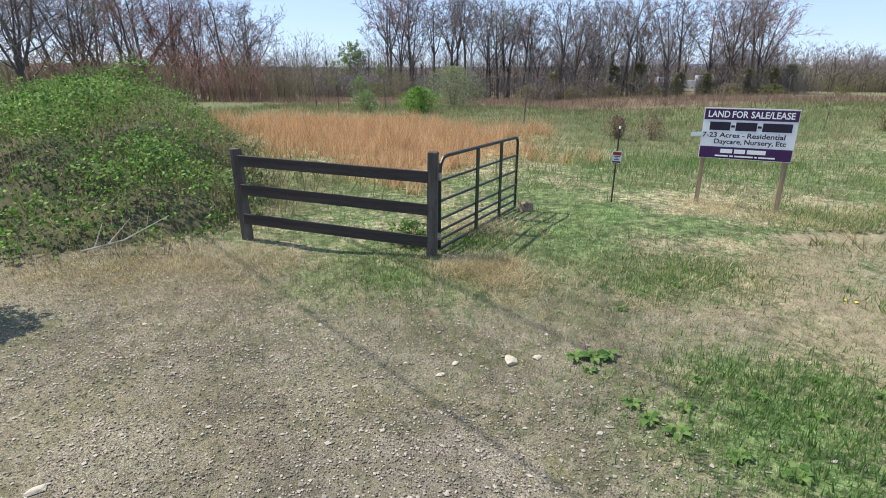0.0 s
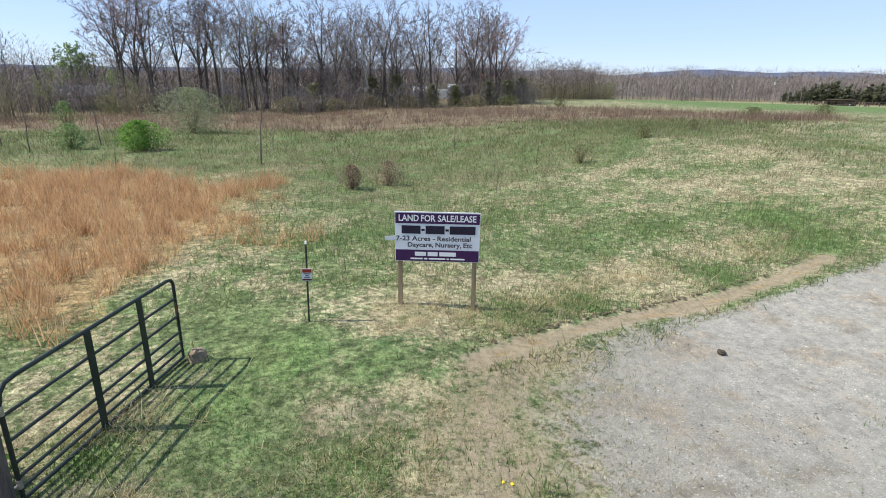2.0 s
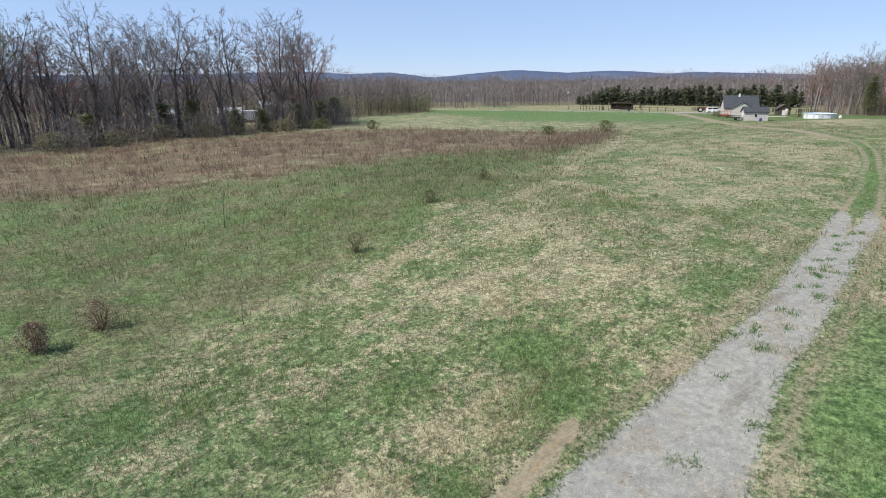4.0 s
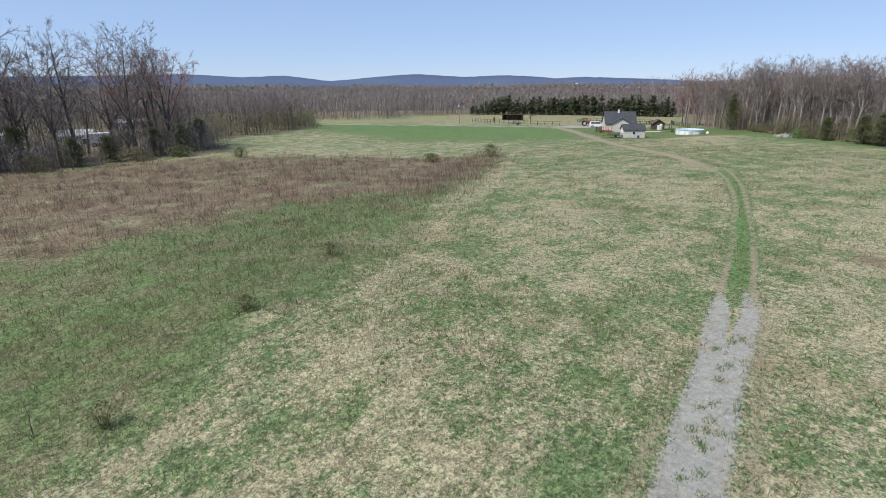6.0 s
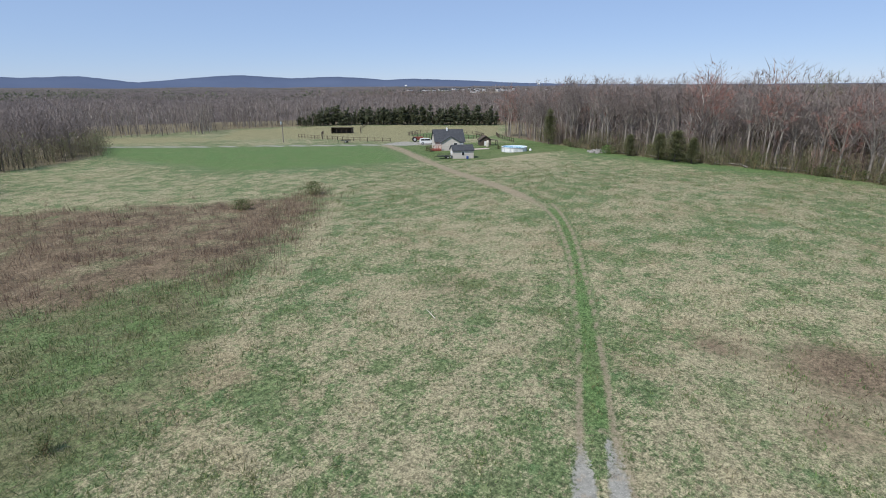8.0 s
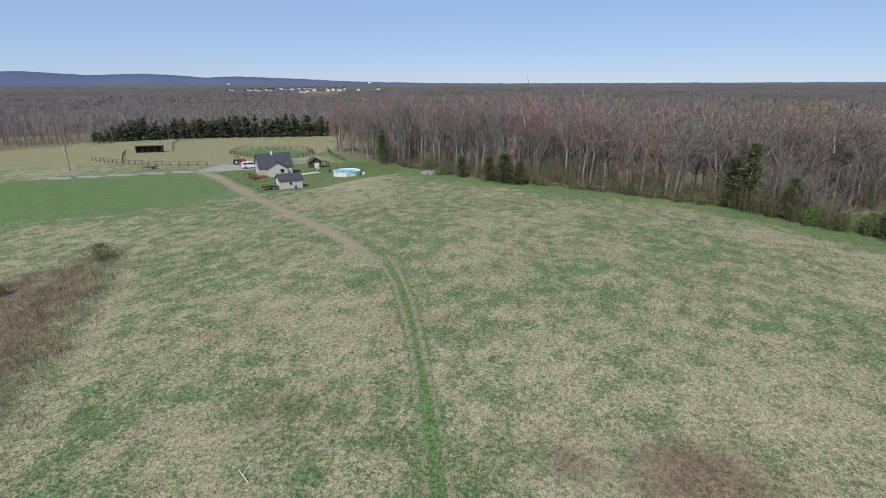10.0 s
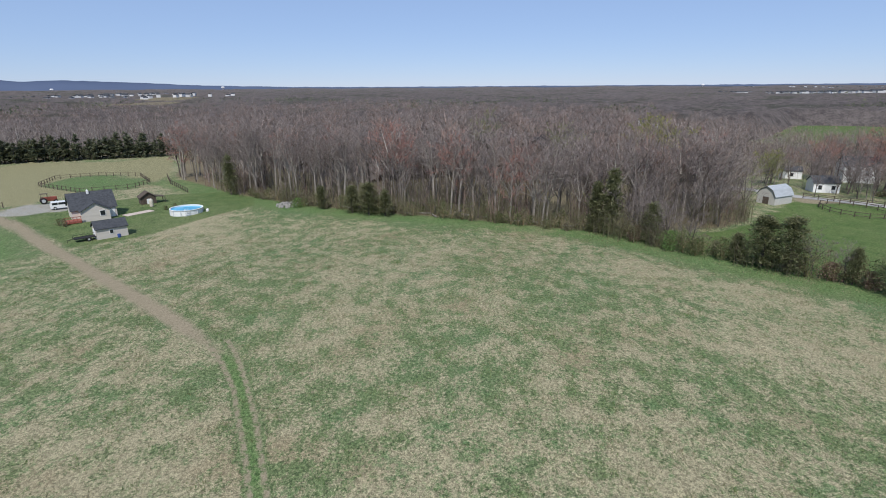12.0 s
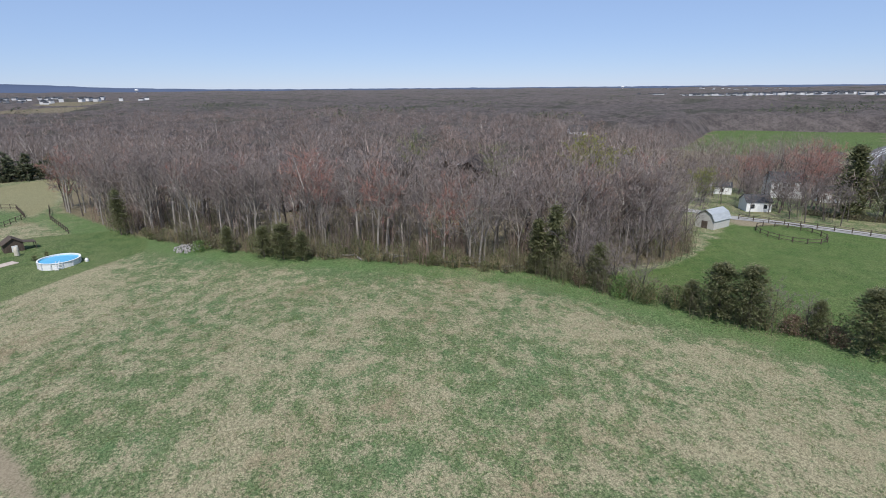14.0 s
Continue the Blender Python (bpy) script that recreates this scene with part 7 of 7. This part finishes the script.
for x, y, h, k, c, lab in ((154.3, -96.3, 13, 6, 0, "large spreading bare tree by the farm road"), (161, -109.4, 17, 7, 1, "tall reddish budding tree by the farmhouse"), (164, -113, 16, 6, 1, "tall reddish budding tree by the farmhouse"), (166.7, -90.6, 10, 2, 0, BARE), (160.9, -92.6, 11, 7, 0, BARE), (172, -89.7, 10, 6, 2, "yellow-green budding tree behind the barn"), (151.4, -103.1, 12, 6, 0, BARE), (147.4, -111.7, 13, 7, 0, BARE),
                           (176, -116, 15, 7, 0, BARE), (181, -108, 13, 6, 0, BARE), (178, -97, 12, 7, 0, BARE), (168, -121, 15, 6, 0, BARE), (172, -127, 16, 7, 1, "reddish budding tree behind the farm"), (159, -119, 15, 6, 0, BARE), (154, -122, 15, 7, 0, BARE), (185, -118, 14, 6, 0, BARE), (190, -128, 14, 7, 0, BARE), (180, -136, 15, 6, 0, BARE), (164, -134, 15, 7, 0, BARE), (157, -108, 14, 6, 1, "reddish budding tree by the farm")):
    plant_tree(x, y, h, k, lab, False, c)
for i in range(26):
    x, y, dx, dy = along([(151.5, -100), (145.6, -104.9), (139, -110.6)], (i + 0.5) / 26)
    shrub(x, y, rng.uniform(1.1, 1.6), 0.75, M_UNDER, "dark clipped hedge bush along the farm road", 160, 0.22, 4, "hedge_bush")

# fallen things
twigs_down = thing("dead_branch", "pale dead branch lying at the thicket's foot", "branch", Matrix.Translation((-5.0, 5.75, gz(-5.0, 5.75) + 0.05)))
part("branch", Soup().tube([(-0.5, -0.15, 0), (0, 0, 0.12), (0.55, 0.2, 0.42)], [0.014, 0.012, 0.005], 5).tube([(-0.2, -0.05, 0.06), (0.1, 0.05, 0.4)], [0.01, 0.004], 5).tube([(-0.35, -0.1, 0.03), (-0.25, 0, 0.35)], [0.009, 0.004], 5), plain("bare_twig_wood", (0.4, 0.37, 0.31), (0.6, 0.56, 0.48), 6, 0.9), twigs_down)
log = thing("dead_branch", "pale dead branch lying in the field", "branch", Matrix.Translation((49.5, 24.1, gz(49.5, 24.1) + 0.1)))
part("branch", Soup().tube([(-0.4, -0.5, 0), (0, 0, 0.06), (0.4, 0.5, 0.1)], [0.03, 0.028, 0.012], 6).tube([(0, 0, 0.06), (0.3, 0.05, 0.16)], [0.016, 0.006], 5), plain("bleached_wood", (0.5, 0.46, 0.38), (0.68, 0.64, 0.56), 4, 0.9), log)
v = Soup()
for i in range(130):
    a, r = rng.uniform(0, math.tau), 2.4 * math.sqrt(rng.random())
    s = rng.uniform(0.15, 0.5)
    v.box((s, s * 0.8, s * 0.6), (152.2 + r * math.cos(a) * 1.3, 32.6 + r * math.sin(a), gz(152.2, 32.6) + 0.1 + rng.random() * 0.7 * (1 - r / 2.4)), pose(0, 0, 0, *rng.uniform(0, 180, 3)), s * 0.15)
tagged(new("rubble_heap", v.mesh("rubble_heap", plain("grey_rubble", (0.22, 0.21, 0.2), (0.42, 0.4, 0.38), 1.5, 0.95))), "heap of grey field rubble by the woods", "rubble", kind="stuff")
for i in range(26):
    x, y, dx, dy = along([(150, 29), (144, 17), (135.2, -2), (129, -16), (125, -25)], rng.random())
    d = rng.uniform(0.3, 4)
    x, y = x - dy * d, y + dx * d
    t = thing("fallen_log", "grey fallen log at the wood's edge", "log", Matrix.Translation((x, y, gz(x, y) + 0.18)) @ Matrix.Rotation(rng.uniform(0, 3.1), 4, "Z"), "fallen logs")
    l = rng.uniform(1.5, 4)
    part("log", Soup().tube([(-l / 2, 0, 0), (0, 0.1, 0.1), (l / 2, 0, 0.25)], [0.16, 0.13, 0.07], 6), M_BARK_PALE, t)

# ---- gravel, clods, weeds ----
def chips(x, y, size, mat, name, label, category="gravel"):
    """Flattened eight-sided chips lying on the ground."""
    n = len(x)
    z = ground(x, y)
    d = np.array([(1, 0, 0), (0, 1, 0), (-1, 0, 0), (0, -1, 0), (0.2, 0.1, 0.4), (0, 0, -0.4)])
    v = d[None] * (size[:, None] * rng.uniform(0.6, 1.3, (n, 6)))[..., None]
    a = rng.uniform(0, math.tau, n)
    c, s = np.cos(a)[:, None], np.sin(a)[:, None]
    v = np.stack([v[..., 0] * c - v[..., 1] * s * 0.7 + x[:, None], v[..., 0] * s + v[..., 1] * c * 0.7 + y[:, None], v[..., 2] + z[:, None] + 0.008], -1)
    f = np.array([(0, 1, 4), (1, 2, 4), (2, 3, 4), (3, 0, 4)])
    faces = (f[None] + 6 * np.arange(n)[:, None, None]).reshape(-1, 3)
    return tagged(new(name, mesh_np(name, v.reshape(-1, 3), faces, mat)), label, category, kind="stuff")


M_CHIP = leafy("gravel_chip", [(0.085, 0.075, 0.06), (0.175, 0.158, 0.132), (0.4, 0.37, 0.32)], 0.9, 3.0, 0)
x, y = scatter(58000, -5.5, 3.5, 1.5, 5.2, lambda x, y: (inside(APRON, x, y) + rng.normal(0, 0.7, len(x)) > 0) & (rng.random(len(x)) < 0.62 + 0.35 * np.sin(x * 2.1 + np.sin(y * 3)) * np.sin(y * 2.6 + x)))
x2, y2 = scatter(17000, 4, 17, 1, 9.5, lambda x, y: inside(LANE, x, y) > 0)
x, y = np.concatenate([x, x2]), np.concatenate([y, y2])
chips(x, y, 0.006 + 0.008 * rng.random(len(x)) ** 2 + 0.016 * rng.random(len(x)) ** 14, M_CHIP, "gravel", "loose grey gravel chips")
x, y = scatter(3200, 4.4, 14, 7.4, 10, lambda x, y: np.abs(near_line(DIRT, x, y - 0.02) - 0.3) < 0.07)
ok = y > np.interp(x, *zip(*DIRT))
chips(x[ok], y[ok], rng.uniform(0.02, 0.055, ok.sum()), plain("dark_clod", (0.05, 0.038, 0.026), (0.16, 0.12, 0.08), 8, 0.95), "clods", "dark clods along the scraped track", "clods")
v = []
for i in range(30):
    cx, cy = rng.uniform(15, 36), 0
    cy = np.interp(cx, [15, 23, 31, 40], [7.8, 8.6, 10.1, 11.9]) + rng.normal(0, 0.35)
    n = 60
    v.append(blades(rng.normal(cx, 0.14, n), rng.normal(cy, 0.1, n), rng.uniform(0.04, 0.13, n), rng.uniform(0.015, 0.035, n), 1.2))
for cx, cy, r, n, h in ((4.11, 4.74, 0.13, 160, 0.13), (20.9, 8.3, 0.2, 160, 0.12), (3.9, 5.3, 0.2, 80, 0.08), (8.0, 7.75, 0.12, 90, 0.1), (9.2, 4.3, 0.3, 150, 0.08)):
    v.append(blades(rng.normal(cx, r, n), rng.normal(cy, r, n), h * rng.uniform(0.5, 1.3, n), rng.uniform(0.008, 0.02, n), 0.9))
stuff("weeds", v, M_LUSH, "green weeds growing in the gravel", "weeds")


def rosette(x, y, size, seed):
    """A low dock plant: broad bent leaves round one root."""
    g = random.Random(seed)
    s = Soup()
    for k in range(9):
        a, l = k * 2.4 + g.uniform(-0.3, 0.3), size * g.uniform(0.6, 1.1)
        c, d = Vector((math.cos(a), math.sin(a), 0)), Vector((-math.sin(a), math.cos(a), 0))
        up = Vector((0, 0, 1))
        pts = [c * 0.02, c * l * 0.4 + up * l * 0.35, c * l * 0.75 + up * l * 0.4, c * l + up * l * 0.22]
        w = [0.01, l * 0.2, l * 0.18, 0.004]
        row = [q for p, b in zip(pts, w) for q in (p - d * b, p + d * b)]
        s.add(row, [(0, 1, 3, 2), (2, 3, 5, 4), (4, 5, 7, 6)])
    t = thing("dock_plant", "low broad-leaved green dock plant", "plant", Matrix.Translation((x, y, gz(x, y))), "dock plants")
    part("leaves", s, M_LUSH, t)


for i, (x, y, sz) in enumerate(((0.72, 3.6, 0.15), (0.55, 3.62, 0.13), (0.84, 3.66, 0.12), (0.64, 3.4, 0.08), (0.95, 2.75, 0.12), (0.88, 2.95, 0.1), (1.1, 2.6, 0.12), (1.25, 2.9, 0.1), (1.5, 3.3, 0.08), (1.9, 3.1, 0.09), (2.2, 2.9, 0.1), (1.7, 2.2, 0.12), (1.4, 2.35, 0.1), (2.5, 3.4, 0.09), (2.9, 3.2, 0.1), (1.2, 4.6, 0.08), (2.0, 5.3, 0.09), (3.4, 2.6, 0.1))):
    rosette(x, y, sz, i)
M_DANDELION = plain("dandelion_yellow", (0.7, 0.5, 0.02), (0.85, 0.65, 0.05), 6, 0.7)
x, y = np.concatenate([rng.normal(14.6, 0.9, 24), [3.72, 3.8]]), np.concatenate([rng.normal(4.2, 0.8, 24), [5.05, 5.0]])
chips(x, y, np.full(len(x), 0.03), M_DANDELION, "dandelions", "yellow dandelions in short grass", "flowers")
x, y = np.concatenate([rng.normal(-2.3, 1.6, 12000), rng.uniform(-6, 7, 38000)]), np.concatenate([rng.normal(4.9, 0.6, 12000), rng.uniform(0.6, 7.5, 38000)])
v = blades(x, y, rng.uniform(0.008, 0.03, len(x)), rng.uniform(0.004, 0.011, len(x)), 5.0)
stuff("straw", v, leafy("fallen_straw", [(0.08, 0.058, 0.034), (0.3, 0.225, 0.12), (0.74, 0.64, 0.45)], 0.9, 1.5), "dead tan straw lying on the ground", "straw")

# overhead cables beside the apron
M_CABLE = plain("black_cable", (0.015, 0.015, 0.015), (0.03, 0.03, 0.03), 4, 0.6)
for x, y in ((-22, 20.8), (16, -17.2)):
    t = thing("utility_pole", "tall weathered utility pole beside the apron", "utility pole", Matrix.Translation((x, y, gz(x, y))), "roadside poles")
    part("pole", Soup().tube([(0, 0, -0.4), (0, 0, 11.4)], [0.17, 0.11], 10), bpy.data.materials["pole_wood"], t)
for h, r in ((10.9, 0.022), (6.9, 0.013)):
    t = thing("overhead_cable", "black overhead cable between two poles", "cable", group="overhead cables")
    part("cable", Soup().tube([(-22 + 38 * k / 12, 20.8 - 38 * k / 12, h + 0.25 - 0.9 * (1 - (2 * k / 12 - 1) ** 2)) for k in range(13)], r, 5), M_CABLE, t)

v = []
for line, n, wide, h in (([(-5.8, 4.7), (-4.6, 5.4), (-3.5, 5.5), (-2.8, 5.7)], 11000, 0.34, 0.06), ([(-0.7, 5.5), (-0.2, 5.8), (0.1, 5.1)], 5500, 0.2, 0.12), ([(0.6, 5.0), (2.4, 5.6), (3.6, 6.6)], 5000, 0.5, 0.07), ([(-0.9, 7.2), (0.2, 7.4)], 1500, 0.3, 0.16), ([(3.2, 9.5), (5.6, 9.0), (7.2, 9.6)], 4500, 0.4, 0.14), ([(7.5, 10.2), (10.5, 10.3)], 3000, 0.4, 0.14), ([(12.5, 10.5), (15, 11.2)], 2500, 0.5, 0.14)):
    q = np.array([along(line, f)[:2] for f in rng.random(max(8, n // 30))])
    i = rng.integers(0, len(q), n)
    x, y = q[i, 0] + rng.normal(0, wide, len(q))[i] + rng.normal(0, 0.06, n), q[i, 1] + rng.normal(0, wide, len(q))[i] + rng.normal(0, 0.06, n)
    v.append(blades(x, y, h * rng.uniform(0.25, 1.2, n), rng.uniform(0.004, 0.009, n), 3.4))
stuff("dead_grass", v, leafy("golden_dead_grass", [(0.2, 0.16, 0.08), (0.43, 0.36, 0.2), (0.72, 0.63, 0.42)], 0.8, 1.5), "golden dead grass in flattened tufts", "grass")
x, y = scatter(60000, -5.5, 7, 1.6, 6.4, lambda x, y: inside(LANE, x, y) < 0.6 + rng.normal(0, 0.8, len(x)))
stuff("stubble", blades(x, y, rng.uniform(0.008, 0.028, len(x)), rng.uniform(0.004, 0.009, len(x)), 2.5), leafy("trodden_stubble", [(0.07, 0.066, 0.036), (0.2, 0.165, 0.095), (0.52, 0.45, 0.32)], 0.9, 2.0), "short trodden olive and tan stubble", "grass")
